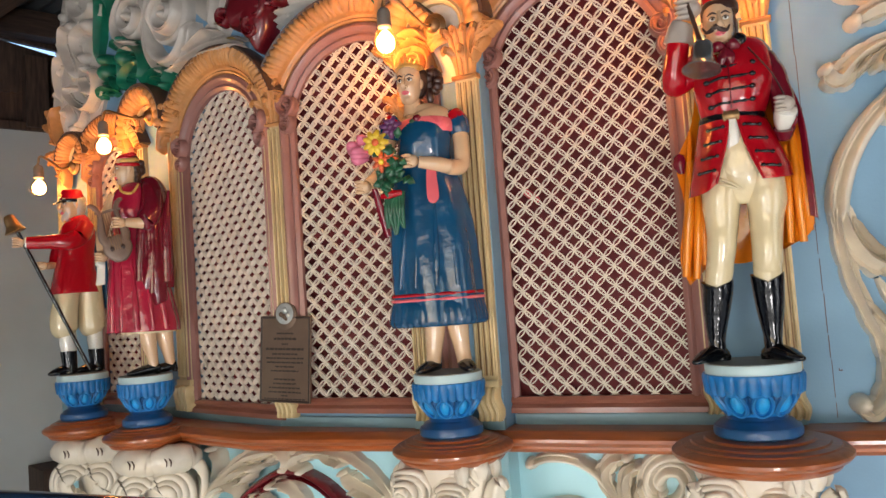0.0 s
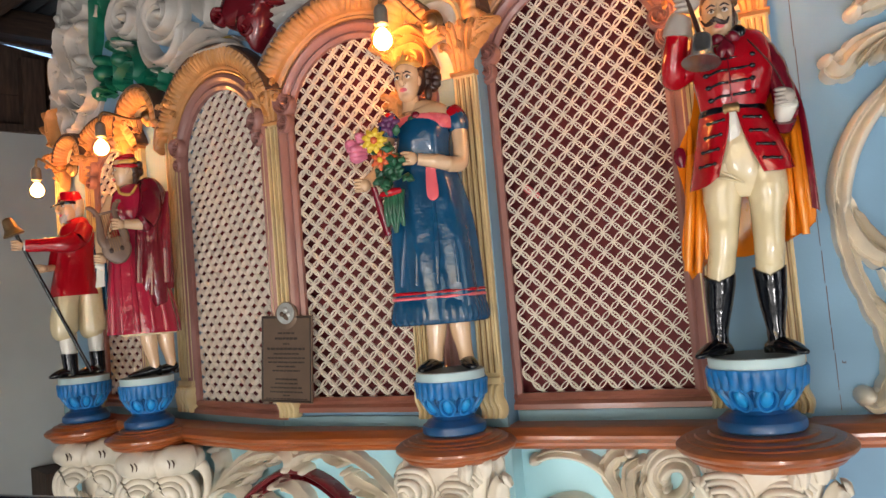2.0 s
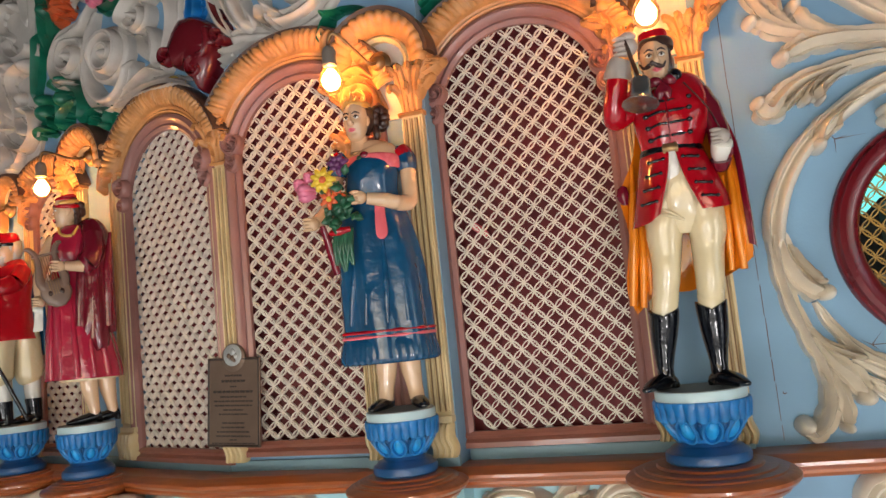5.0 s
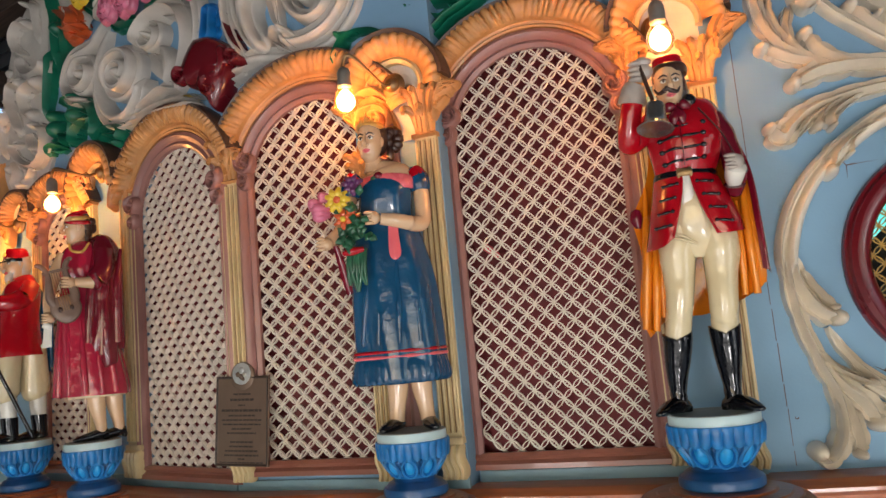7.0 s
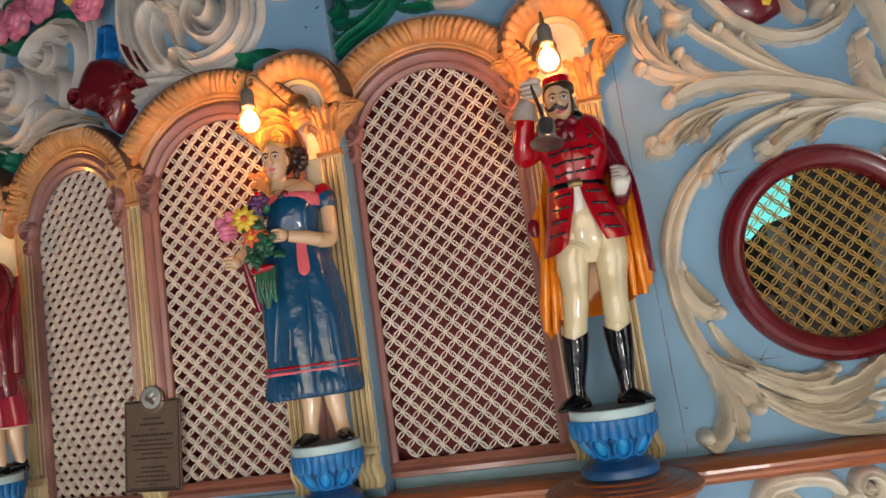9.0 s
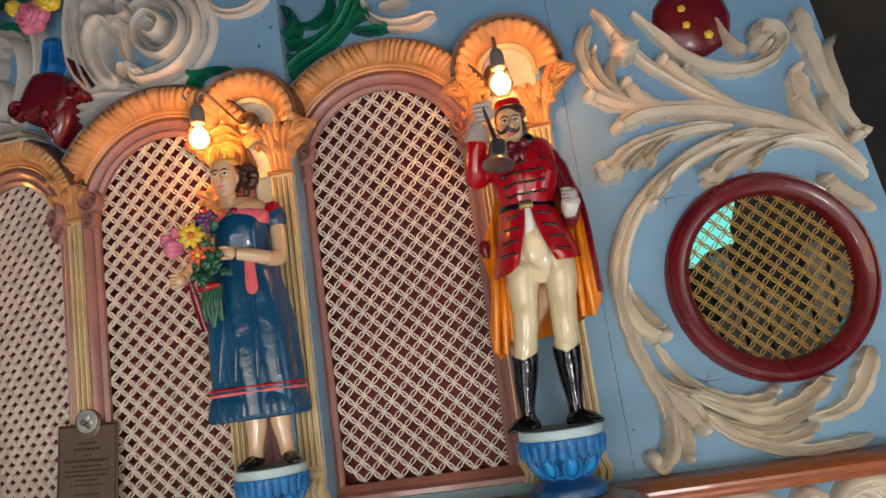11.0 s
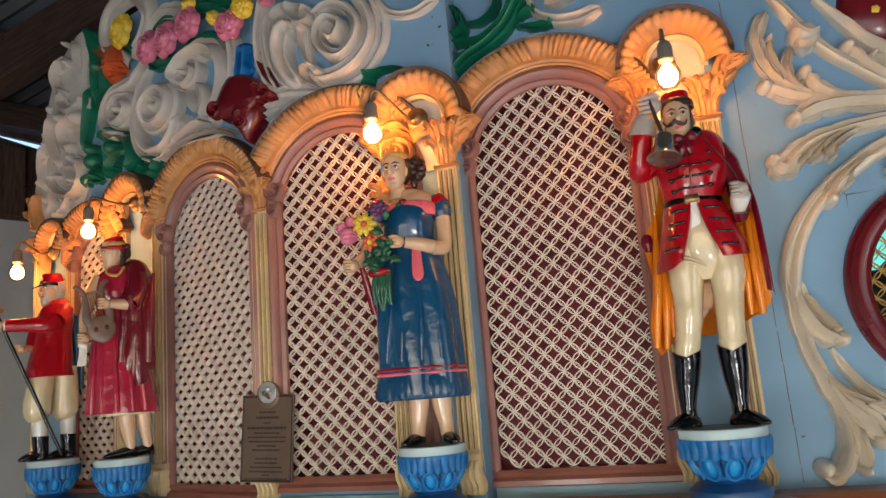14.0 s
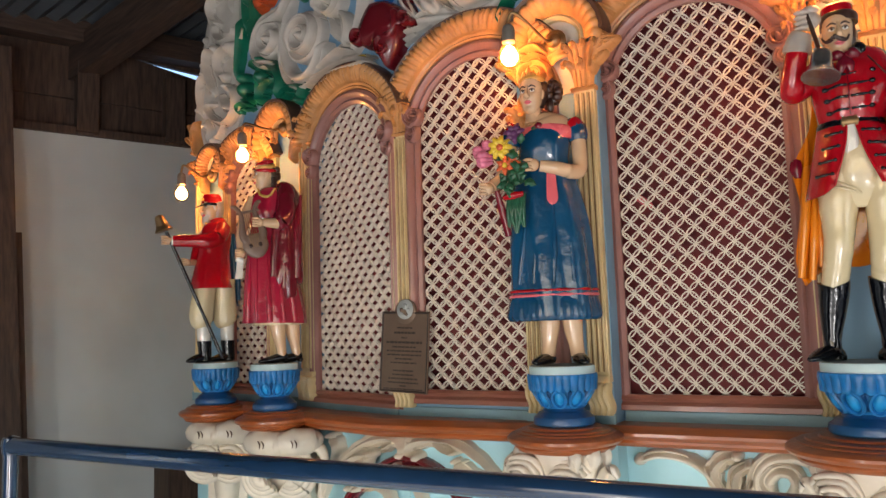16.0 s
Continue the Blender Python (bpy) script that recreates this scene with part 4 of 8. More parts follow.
bm = bmesh.new()
ledge_mesh(bm, LEDGE_PATH[1:], LEDGE_SEC, 0.08)
ledge = solid("ledge", bm, LEDGE, Matrix.Identity(4), "orange-brown varnished wooden ledge with a moulded edge", kind="structure")
FEET = {"soldier": M(4, 0.377, 0.18), "flower": M(4, -0.2525, 0.18), "lyre": M(2, -0.415, 0.17), "ringer": M(1, -0.10, 0.17)}
STAND = {"soldier": 1.193, "flower": 1.190, "lyre": 1.188, "ringer": 1.188}
for key, r, q in (("soldier", 0.150, 0.083), ("flower", 0.124, 0.074), ("lyre", 0.112, 0.072), ("ringer", 0.112, 0.074)):
    bm = bmesh.new()
    top = STAND[key] - 0.009
    lathe(bm, [(r - 0.05, top - 0.050), (r - 0.026, top - 0.048), (r - 0.012, top - 0.044), (r - 0.006, top - 0.036), (r - 0.007, top - 0.032), (r + 0.004, top - 0.029), (r + 0.010, top - 0.022), (r + 0.010, top - 0.016), (r + 0.003, top - 0.010), (r - 0.008, top - 0.007),
               (r - 0.010, top - 0.004), (q + (r - q) * 0.62, top - 0.002), (q + (r - q) * 0.58, top + 0.001), (q + (r - q) * 0.25, top + 0.003), (q + (r - q) * 0.20, top + 0.007), (q, top + 0.009)], 72)
    solid("ledge_bracket", bm, LEDGE, Matrix.Translation(FEET[key].translation), "rounded orange-brown varnished ledge bracket with turned rings under a pedestal", "bracket", "ledge brackets")


# ---- pedestals ----
FOOT = {"soldier": 1.3315, "flower": 1.327, "lyre": 1.3303, "ringer": 1.3303}

def pedestal(key, r, tall):
    t = thing("pedestal", Matrix.Translation(FEET[key].translation) @ pose(0, 0, STAND[key]) @ Matrix.Diagonal((1, 1, tall / 0.1445, 1)), "royal blue carved round pedestal with an ice blue top disc", "pedestal", "statue pedestals")
    bm = bmesh.new()
    lathe(bm, [(r * 0.84, 0.0), (r * 0.89, 0.004), (r * 0.90, 0.014), (r * 0.87, 0.021), (r * 0.80, 0.024), (r * 0.74, 0.031), (r * 0.62, 0.035), (r * 0.58, 0.042)], 48)
    part("foot", bm, DEEPBLUE, t, "deep blue moulded foot")
    bm = bmesh.new()
    lathe(bm, [(r * 0.57, 0.036), (r * 0.58, 0.044), (r * 0.66, 0.057), (r * 0.77, 0.074), (r * 0.86, 0.092), (r * 0.88, 0.100)], 48)
    part("bowl", bm, ROYAL, t)
    for i in range(9):
        around = pose(0, 0, 0.068, 0, 0, i * 40 + 12)
        bm = bmesh.new()
        dome(bm, 0, 0, r * 0.14, r * 0.12, n=16)
        for v in bm.verts:
            v.co.z *= 1.75
        part("oval_boss", bm, ROYALPALE, t, "bright blue oval boss", around @ pose(0, -r * 0.705, 0, 32))
        bm = bmesh.new()
        ring = [(r * 0.20 * math.cos(a), r * 0.31 * math.sin(a)) for a in (2 * math.pi * j / 20 for j in range(20))]
        sweep(bm, ring, [(-0.0045, -0.004), (-0.002, 0.007), (0.002, 0.007), (0.0045, -0.004)], closed=True)
        part("boss_rim", bm, ROYAL, t, "", around @ pose(0, -r * 0.715, 0, 32))
        bm = bmesh.new()
        carve(bm, [(0, -0.026, 0.003), (0, -0.008, r * 0.05), (0, 0.014, r * 0.085), (0, 0.022, 0.003)], 0.010, n=12)
        part("leaf_dart", bm, DEEPBLUE, t, "deep blue dart between the bosses", pose(0, 0, 0.070, 0, 0, i * 40 + 32) @ pose(0, -r * 0.70, 0, 32))
    bm = bmesh.new()
    n = 26
    lathe(bm, [(r * 0.84, 0.094), (r * 0.93, 0.088), (r * 0.985, 0.091), (r * 1.0, 0.100), (r * 1.015, 0.110), (r * 1.03, 0.118), (r * 1.01, 0.124), (r * 0.9, 0.124)], n * 8,
          wave=lambda i, a: 1 + (0.05 if i < 5 else 0.022) * (abs(math.sin(a * n / 2)) ** 0.6 - 0.6))
    for v in bm.verts:
        if v.co.z < 0.0925:
            v.co.z -= 0.005 * abs(math.sin(math.atan2(v.co.y, v.co.x) * n / 2))
    part("gadrooned_rim", bm, ROYAL, t, "royal blue gadrooned rim", angle=60)
    bm = bmesh.new()
    lathe(bm, [(r * 0.9, 0.122), (r * 0.965, 0.123), (r * 0.97, 0.140), (r * 0.955, 0.143)], 48)
    part("top_disc", bm, ICE, t, "ice blue top disc")
    bm = bmesh.new()
    lathe(bm, [(r * 0.94, 0.1425), (r * 0.93, 0.1445)], 40)
    part("top_face", bm, GREYTOP, t, "grey worn top face")


for key, r in (("soldier", 0.089), ("flower", 0.079), ("lyre", 0.076), ("ringer", 0.078)):
    pedestal(key, r, FOOT[key] - STAND[key])

# ---- statues: one mesh each ----


# soldier with a bell
g = Figure()
wrinkle = lambda f, a: 1 + 0.018 * math.sin(9 * f + 2 * a) + 0.020 * math.sin(38 * f + 2 * a) * math.exp(-((f - 0.30) / 0.14) ** 2) + 0.012 * math.sin(44 * f - 3 * a) * (f > 0.7)
# (hip, thigh, knee, boot top, ankle, toe) of each leg
for hip, thigh, knee, top, ankle, toe, sx in (((-0.016, 0.006, 0.378), (-0.026, 0.004, 0.315), (-0.033, -0.006, 0.222), (-0.048, 0.004, 0.140), (-0.058, 0.008, 0.050), (-0.098, -0.062, 0.006), -1),
                                              ((0.046, 0.006, 0.372), (0.053, 0.004, 0.308), (0.045, -0.008, 0.198), (0.041, 0.004, 0.146), (0.041, 0.008, 0.052), (0.086, -0.060, 0.007), 1)):
    g.tube([(*top, 0.025, 0.025), (top[0] * 0.6 + knee[0] * 0.4, 0.0, 0.168, 0.0245, 0.026), (*knee, 0.027, 0.029), (knee[0] * 0.5 + thigh[0] * 0.5, 0.0, 0.262, 0.031, 0.034), (*thigh, 0.036, 0.043), (*hip, 0.036, 0.045)], BREECH, 36, steps=48, fold=wrinkle)
    m0 = len(g.bm.verts)
    g.tube([(ankle[0], ankle[1], 0.004, 0.016, 0.020), (ankle[0], ankle[1], 0.030, 0.016, 0.019), (*ankle, 0.0175, 0.020), (ankle[0] * 0.55 + top[0] * 0.45, 0.008, 0.095, 0.0245, 0.026), (top[0], 0.005, 0.136, 0.0285, 0.029), (top[0], 0.004, top[2] + 0.010, 0.030, 0.030)], BLACK, 36, steps=36,
           fold=lambda f, a: 1 + 0.03 * math.sin(5 * a + 20 * f) * math.exp(-((f - 0.3) / 0.12) ** 2))
    # the boot top dips to a notch in front and behind, with points beside it
    g.bm.verts.ensure_lookup_table()
    for v in g.bm.verts[m0:]:
        if v.co.z > 0.125:
            a = math.atan2(v.co.y - 0.004, v.co.x - top[0])
            v.co.z += (v.co.z - 0.125) / 0.03 * (0.010 * abs(math.sin(a - math.pi / 2)) ** 0.5 - 0.008 + 0.004 * math.cos(2 * a))
    dx = toe[0] - ankle[0]
    g.tube([(ankle[0] - dx * 0.25, 0.026, 0.011, 0.013, 0.011), (ankle[0], 0.006, 0.016, 0.017, 0.016), (ankle[0] + dx * 0.45, -0.022, 0.014, 0.017, 0.013), (ankle[0] + dx * 0.8, -0.048, 0.009, 0.012, 0.008), (*toe, 0.005, 0.004)], BLACK, 20)
    g.tube([(ankle[0] - dx * 0.3, 0.026, 0.0, 0.010, 0.010), (ankle[0] - dx * 0.3, 0.026, 0.010, 0.011, 0.011)], BLACK, 12)
g.tube([(0.014, 0.006, 0.296, 0.022, 0.024), (0.015, 0.004, 0.322, 0.050, 0.038), (0.015, 0.002, 0.358, 0.062, 0.046), (0.012, 0.001, 0.400, 0.059, 0.047), (0.006, 0.002, 0.45, 0.051, 0.042)], BREECH, 28, fold=lambda f, a: 1 + 0.012 * math.sin(16 * f + 3 * a))
for q in (0, 1):
    g.tube([(-0.046, -0.032, 0.350 - 0.012 * q, 0.0014, 0.0014), (-0.016, -0.047, 0.338 - 0.008 * q, 0.0028, 0.0024), (0.014, -0.046, 0.318 - 0.002 * q, 0.0012, 0.0012)], BREECH, 8)
g.tube([(0.004, -0.030, 0.385, 0.016, 0.012), (0.005, -0.038, 0.42, 0.015, 0.012), (0.006, -0.040, 0.452, 0.010, 0.01)], WHITE, fold=lambda f, a: 1 + 0.08 * math.sin(5 * a))
# coat: chest, then two tails cut away in front
g.tube([(0.006, 0.004, 0.432, 0.060, 0.046), (0.006, 0.002, 0.462, 0.058, 0.047), (0.011, -0.002, 0.505, 0.069, 0.055), (0.015, 0.0, 0.545, 0.073, 0.055), (0.018, 0.006, 0.578, 0.066, 0.042), (0.008, 0.008, 0.604, 0.028, 0.027)], SCARLET, 32, fold=lambda f, a: 1 + 0.012 * math.sin(7 * a + 9 * f), steps=30)
for sx, pts in ((-1, [[(0.000, -0.046, 0.452), (-0.026, -0.044, 0.452), (-0.054, -0.012, 0.452), (-0.052, 0.03, 0.452)], [(-0.008, -0.056, 0.405), (-0.036, -0.052, 0.400), (-0.066, -0.012, 0.400), (-0.062, 0.034, 0.405)],
                      [(-0.019, -0.060, 0.366), (-0.044, -0.056, 0.356), (-0.076, -0.012, 0.354), (-0.070, 0.036, 0.360)], [(-0.030, -0.061, 0.332), (-0.052, -0.057, 0.318), (-0.084, -0.012, 0.316), (-0.076, 0.038, 0.324)]]),
                (1, [[(0.014, -0.046, 0.455), (0.036, -0.044, 0.454), (0.066, -0.012, 0.452), (0.062, 0.03, 0.452)], [(0.026, -0.056, 0.398), (0.054, -0.053, 0.400), (0.084, -0.014, 0.404), (0.076, 0.034, 0.408)],
                     [(0.038, -0.060, 0.362), (0.068, -0.058, 0.364), (0.096, -0.016, 0.370), (0.084, 0.036, 0.376)], [(0.050, -0.061, 0.332), (0.078, -0.058, 0.332), (0.102, -0.018, 0.338), (0.090, 0.038, 0.346)]])):
    g.sheet(pts, SCARLET, 0.008)
    e = pts[0][0]
    f_ = pts[3][0]
    g.tube([(e[0], e[1] - 0.001, e[2], 0.002, 0.002), (pts[1][0][0], pts[1][0][1] - 0.001, pts[1][0][2], 0.0022, 0.0022), (f_[0], f_[1] - 0.001, f_[2], 0.002, 0.002)], SCARLET, 8)
    for n_ in range(4):
        fz = 0.16 + 0.24 * n_
        z = 0.452 - fz * 0.11
        x = e[0] + (f_[0] - e[0]) * fz + sx * 0.019
        y = -0.0590 - 0.007 * fz + 0.004
        g.tube([(x - 0.012, y, z + 0.002 * sx, 0.0016, 0.0016), (x, y - 0.002, z, 0.0030, 0.0022), (x + 0.012, y, z - 0.002 * sx, 0.0016, 0.0016)], BLACK, 8)
        for q in (-1, 1):
            g.ball((x + q * 0.013, y - 0.0005, z - q * 0.002 * sx), (0.0042, 0.0035, 0.0036), BLACK, 8)
g.tube([(0.006, 0.003, 0.446, 0.0605, 0.049), (0.006, 0.003, 0.456, 0.0620, 0.051), (0.006, 0.003, 0.465, 0.0595, 0.049)], BLACK, 32)
for q in (-1, 1):
    g.tube([(0.005 + q * 0.011, -0.0505, 0.448, 0.0025, 0.0025), (0.005 + q * 0.012, -0.0525, 0.457, 0.003, 0.003), (0.005 + q * 0.010, -0.0505, 0.466, 0.0025, 0.0025)], BRASS, 8)
g.tube([(-0.008, -0.052, 0.457, 0.007, 0.003), (0.005, -0.0545, 0.457, 0.008, 0.003), (0.018, -0.052, 0.457, 0.007, 0.003)], BRASS, 10)
for n_, z in enumerate((0.480, 0.503, 0.526, 0.548)):
    # frogging: a cord on each side of the seam, with knobs at its ends
    y = -0.051 - 0.006 * (n_ in (1, 2))
    for sx in (-1, 1):
        x1 = 0.008 + sx * (0.034 + 0.002 * n_)
        g.tube([(0.008 + sx * 0.004, y - 0.004, z, 0.0018, 0.0018), (0.008 + sx * 0.018, y - 0.001, z + 0.001, 0.0030, 0.0024), (x1, y + 0.007, z + 0.003 * sx, 0.0020, 0.0020)], BLACK, 8)
        g.ball((x1 + sx * 0.002, y + 0.006, z + 0.003 * sx), (0.0062, 0.0050, 0.0048), BLACK, 10)
        g.ball((0.008 + sx * 0.005, y - 0.004, z), (0.0036, 0.0034, 0.0030), BLACK, 8)
g.tube([(0.007, -0.0565, 0.468, 0.0010, 0.0012), (0.008, -0.0610, 0.510, 0.0010, 0.0012), (0.008, -0.0550, 0.560, 0.0010, 0.0012)], CRIMSON, 6)
# neckerchief
for sx in (-1, 1):
    g.tube([(0.006, -0.034, 0.585, 0.006, 0.005), (0.006 + sx * 0.013, -0.047, 0.590, 0.011, 0.009), (0.006 + sx * 0.025, -0.043, 0.585, 0.006, 0.005)], CRIMSON, 12, fold=lambda f, a: 1 + 0.1 * math.sin(5 * a))
    g.tube([(0.006, -0.046, 0.584, 0.005, 0.005), (0.006 + sx * 0.006, -0.054, 0.568, 0.010, 0.006), (0.006 + sx * 0.009, -0.054, 0.552, 0.005, 0.004)], CRIMSON, 12)
# raised arm with the bell
g.tube([(-0.034, 0.006, 0.578, 0.028, 0.027), (-0.064, -0.004, 0.558, 0.027, 0.027), (-0.088, -0.022, 0.538, 0.025, 0.025), (-0.090, -0.040, 0.545, 0.023, 0.024), (-0.082, -0.052, 0.580, 0.022, 0.022), (-0.074, -0.057, 0.612, 0.021, 0.021)], SCARLET, 20, steps=34, fold=lambda f, a: 1 + 0.03 * math.sin(24 * f + a) * math.exp(-((f - 0.5) / 0.15) ** 2))
g.tube([(-0.075, -0.057, 0.604, 0.026, 0.025), (-0.070, -0.059, 0.628, 0.024, 0.023), (-0.064, -0.060, 0.642, 0.019, 0.019)], GLOVE, 18, fold=lambda f, a: 1 + 0.1 * (f < 0.3) * math.sin(4 * a))
g.fist((-0.050, -0.062, 0.664), 0.022, GLOVE)
g.ball((-0.046, -0.066, 0.682), (0.017, 0.014, 0.010), GLOVE, 12)
g.bar((-0.052, -0.076, 0.672), (-0.034, -0.083, 0.590), 0.0042, HAIR)
m0 = len(g.bm.verts)
g.tube([(0, 0, 0.0, 0.004, 0.004), (0, 0, -0.003, 0.014, 0.014), (0, 0, -0.010, 0.018, 0.018), (0, 0, -0.034, 0.021, 0.021), (0, 0, -0.049, 0.027, 0.027), (0, 0, -0.056, 0.033, 0.033), (0, 0, -0.059, 0.0345, 0.0345), (0, 0, -0.056, 0.030, 0.030), (0, 0, -0.028, 0.016, 0.016)], PEWTER, 32, close=False)
g.place(m0, pose(-0.031, -0.084, 0.594, -14, 6, 0))
# lowered arm, fist on the hip
g.tube([(0.066, 0.006, 0.565, 0.026, 0.027), (0.082, 0.004, 0.535, 0.025, 0.026), (0.094, -0.002, 0.495, 0.021, 0.023), (0.098, -0.016, 0.455, 0.021, 0.021), (0.096, -0.034, 0.436, 0.020, 0.020)], CRIMSON, 20, fold=lambda f, a: 1 + 0.03 * math.sin(26 * f + a))
g.tube([(0.092, -0.024, 0.428, 0.014, 0.013), (0.094, -0.036, 0.438, 0.018, 0.016), (0.098, -0.047, 0.451, 0.0195, 0.018), (0.099, -0.050, 0.454, 0.016, 0.015)], WHITE, 18, fold=lambda f, a: 1 + 0.06 * math.sin(5 * a))
g.tube([(0.092, -0.016, 0.406, 0.012, 0.012), (0.093, -0.028, 0.424, 0.020, 0.019)], CRIMSON, 14, steps=4)
g.fist((0.097, -0.054, 0.463), 0.0165, GLOVE)
g.tube([(0.045, -0.044, 0.580, 0.0014, 0.0014), (0.078, -0.058, 0.525, 0.0014, 0.0014), (0.096, -0.066, 0.478, 0.0014, 0.0014)], HAIR, 6)
# head, moustache, hat with a pompom
g.head(-0.002, -0.012, 0.636, 0.96, 4)
g.tube([(-0.031, -0.042, 0.631, 0.0015, 0.0015), (-0.024, -0.046, 0.620, 0.0032, 0.0032), (-0.014, -0.050, 0.622, 0.0048, 0.0046), (-0.006, -0.053, 0.627, 0.0048, 0.0042), (0.002, -0.050, 0.621, 0.0048, 0.0046), (0.012, -0.046, 0.619, 0.0032, 0.0032), (0.018, -0.042, 0.629, 0.0015, 0.0015)], HAIR, 12)
g.tube([(0.006, 0.012, 0.600, 0.012, 0.010), (0.002, 0.012, 0.630, 0.030, 0.026), (-0.002, 0.008, 0.660, 0.031, 0.031), (-0.002, 0.004, 0.672, 0.029, 0.031)], HAIR, 24, fold=lambda f, a: 1 + 0.05 * math.sin(9 * a + 5 * f))
g.tube([(0.022, -0.006, 0.662, 0.007, 0.009), (0.024, -0.006, 0.640, 0.007, 0.010), (0.023, -0.004, 0.615, 0.005, 0.008)], HAIR, 12)
g.tube([(0.002, -0.004, 0.664, 0.034, 0.037), (0.002, -0.004, 0.676, 0.035, 0.038), (0.002, -0.004, 0.683, 0.032, 0.035)], HAIR, 28)
g.tube([(0.001, -0.002, 0.680, 0.030, 0.032), (-0.001, 0.0, 0.698, 0.029, 0.031), (-0.001, 0.0, 0.704, 0.022, 0.024)], SCARLET, 24)
g.ball((0.031, -0.022, 0.602), (0.014, 0.013, 0.015), BLACK, 12, 0.05)
# cape behind, orange inside and wine outside
g.sheet([[(-0.052, 0.028, 0.575), (-0.02, 0.05, 0.58), (0.05, 0.05, 0.575), (0.092, 0.03, 0.565)], [(-0.068, 0.028, 0.47), (-0.03, 0.058, 0.46), (0.05, 0.058, 0.46), (0.120, 0.022, 0.47)],
         [(-0.104, 0.022, 0.39), (-0.05, 0.060, 0.36), (0.05, 0.064, 0.35), (0.124, 0.014, 0.38)], [(-0.096, 0.020, 0.31), (-0.05, 0.064, 0.27), (0.05, 0.068, 0.27), (0.128, 0.006, 0.29)],
         [(-0.112, 0.018, 0.20), (-0.05, 0.064, 0.200), (0.01, 0.068, 0.195), (0.126, 0.008, 0.236)], [(-0.098, 0.018, 0.148), (-0.055, 0.062, 0.185), (0.01, 0.066, 0.185), (0.080, 0.020, 0.206)]], CAPE, 0.006)
for x0, x1, zt, zb, r_ in ((-0.074, -0.104, 0.45, 0.165, 0.010), (-0.066, -0.084, 0.36, 0.160, 0.009), (-0.060, -0.066, 0.34, 0.185, 0.007), (0.108, 0.110, 0.45, 0.215, 0.009), (0.094, 0.088, 0.40, 0.215, 0.008), (0.118, 0.124, 0.40, 0.235, 0.007)):
    g.tube([(x0, 0.028, zt, 0.004, 0.006), (x0 * 0.6 + x1 * 0.4, 0.020, zt * 0.5 + zb * 0.5, r_, r_ * 1.2), (x1, 0.018, zb, r_ * 0.8, r_)], CAPE, 12)
g.sheet([[(0.086, 0.020, 0.555), (0.098, 0.014, 0.552), (0.106, 0.020, 0.54)], [(0.116, 0.010, 0.46), (0.126, 0.004, 0.46), (0.130, 0.014, 0.45)], [(0.122, 0.004, 0.35), (0.132, -0.002, 0.35), (0.136, 0.010, 0.34)], [(0.124, 0.0, 0.262), (0.134, -0.004, 0.256), (0.138, 0.008, 0.250)]], CRIMSON, 0.006)
g.sheet([[(-0.088, 0.016, 0.405), (-0.098, 0.012, 0.408), (-0.108, 0.020, 0.404)], [(-0.086, 0.014, 0.390), (-0.098, 0.010, 0.388), (-0.110, 0.018, 0.386)], [(-0.090, 0.014, 0.368), (-0.096, 0.012, 0.368), (-0.102, 0.020, 0.370)]], CRIMSON, 0.004)
g.finish("soldier_statue", FEET["soldier"] @ pose(0, 0, FOOT["soldier"], 0, 0, 1) @ Matrix.Scale(1.015, 4), "glossy painted scarlet-coated statue raising a pewter bell, orange cape")

# lady with a bouquet
g = Figure()
for x0, tx in ((-0.030, -0.050), (0.040, 0.058)):
    g.tube([(x0, 0.0, 0.02, 0.017, 0.019), (x0 * 0.9, 0.004, 0.05, 0.018, 0.019), (x0 * 0.75, 0.006, 0.10, 0.024, 0.025), (x0 * 0.7, 0.006, 0.18, 0.026, 0.027)], SKIN)
    g.tube([(x0 + 0.003, 0.016, 0.014, 0.015, 0.012), (x0 * 0.7 + tx * 0.3, -0.014, 0.015, 0.018, 0.013), (tx, -0.046, 0.010, 0.014, 0.008), (tx * 1.08, -0.060, 0.008, 0.006, 0.004)], BLACK)
skirt = lambda f, a: 1 + (0.02 + 0.05 * (1 - f)) * math.sin(7 * a + 3.0 * f) * (1 - f) ** 0.5 + 0.008 * math.sin(13 * a + 2 * math.sin(3 * f)) * (1 - f) ** 0.7
g.tube([(-0.013, 0.004, 0.115, 0.102, 0.078), (-0.012, 0.004, 0.16, 0.100, 0.077), (-0.013, 0.003, 0.24, 0.099, 0.074), (-0.015, 0.0, 0.33, 0.093, 0.066), (-0.020, -0.002, 0.42, 0.078, 0.056), (-0.020, -0.004, 0.475, 0.062, 0.048), (-0.016, -0.006, 0.51, 0.059, 0.052), (-0.013, -0.006, 0.535, 0.060, 0.050), (-0.012, 0.0, 0.548, 0.055, 0.042)], TEAL, 110, fold=skirt, steps=60)
g.tube([(-0.014, 0.004, 0.104, 0.103, 0.072), (-0.014, 0.004, 0.116, 0.111, 0.079), (-0.014, 0.004, 0.150, 0.105, 0.0765), (-0.014, 0.004, 0.160, 0.101, 0.073)], TEAL, 150, fold=lambda f, a: 1 + 0.03 * math.sin(7 * a + 0.5) + 0.022 * math.sin(38 * a) * (1 - f), steps=10)
for z in (0.163, 0.174):
    g.tube([(-0.014, 0.004, z - 0.0035, 0.1045, 0.0765), (-0.014, 0.004, z, 0.1065, 0.0785), (-0.014, 0.004, z + 0.0035, 0.1035, 0.0755)], SCARLET if z > 0.17 else CORAL, 56, fold=lambda f, a: 1 + 0.05 * math.sin(7 * a + 0.25), steps=6)
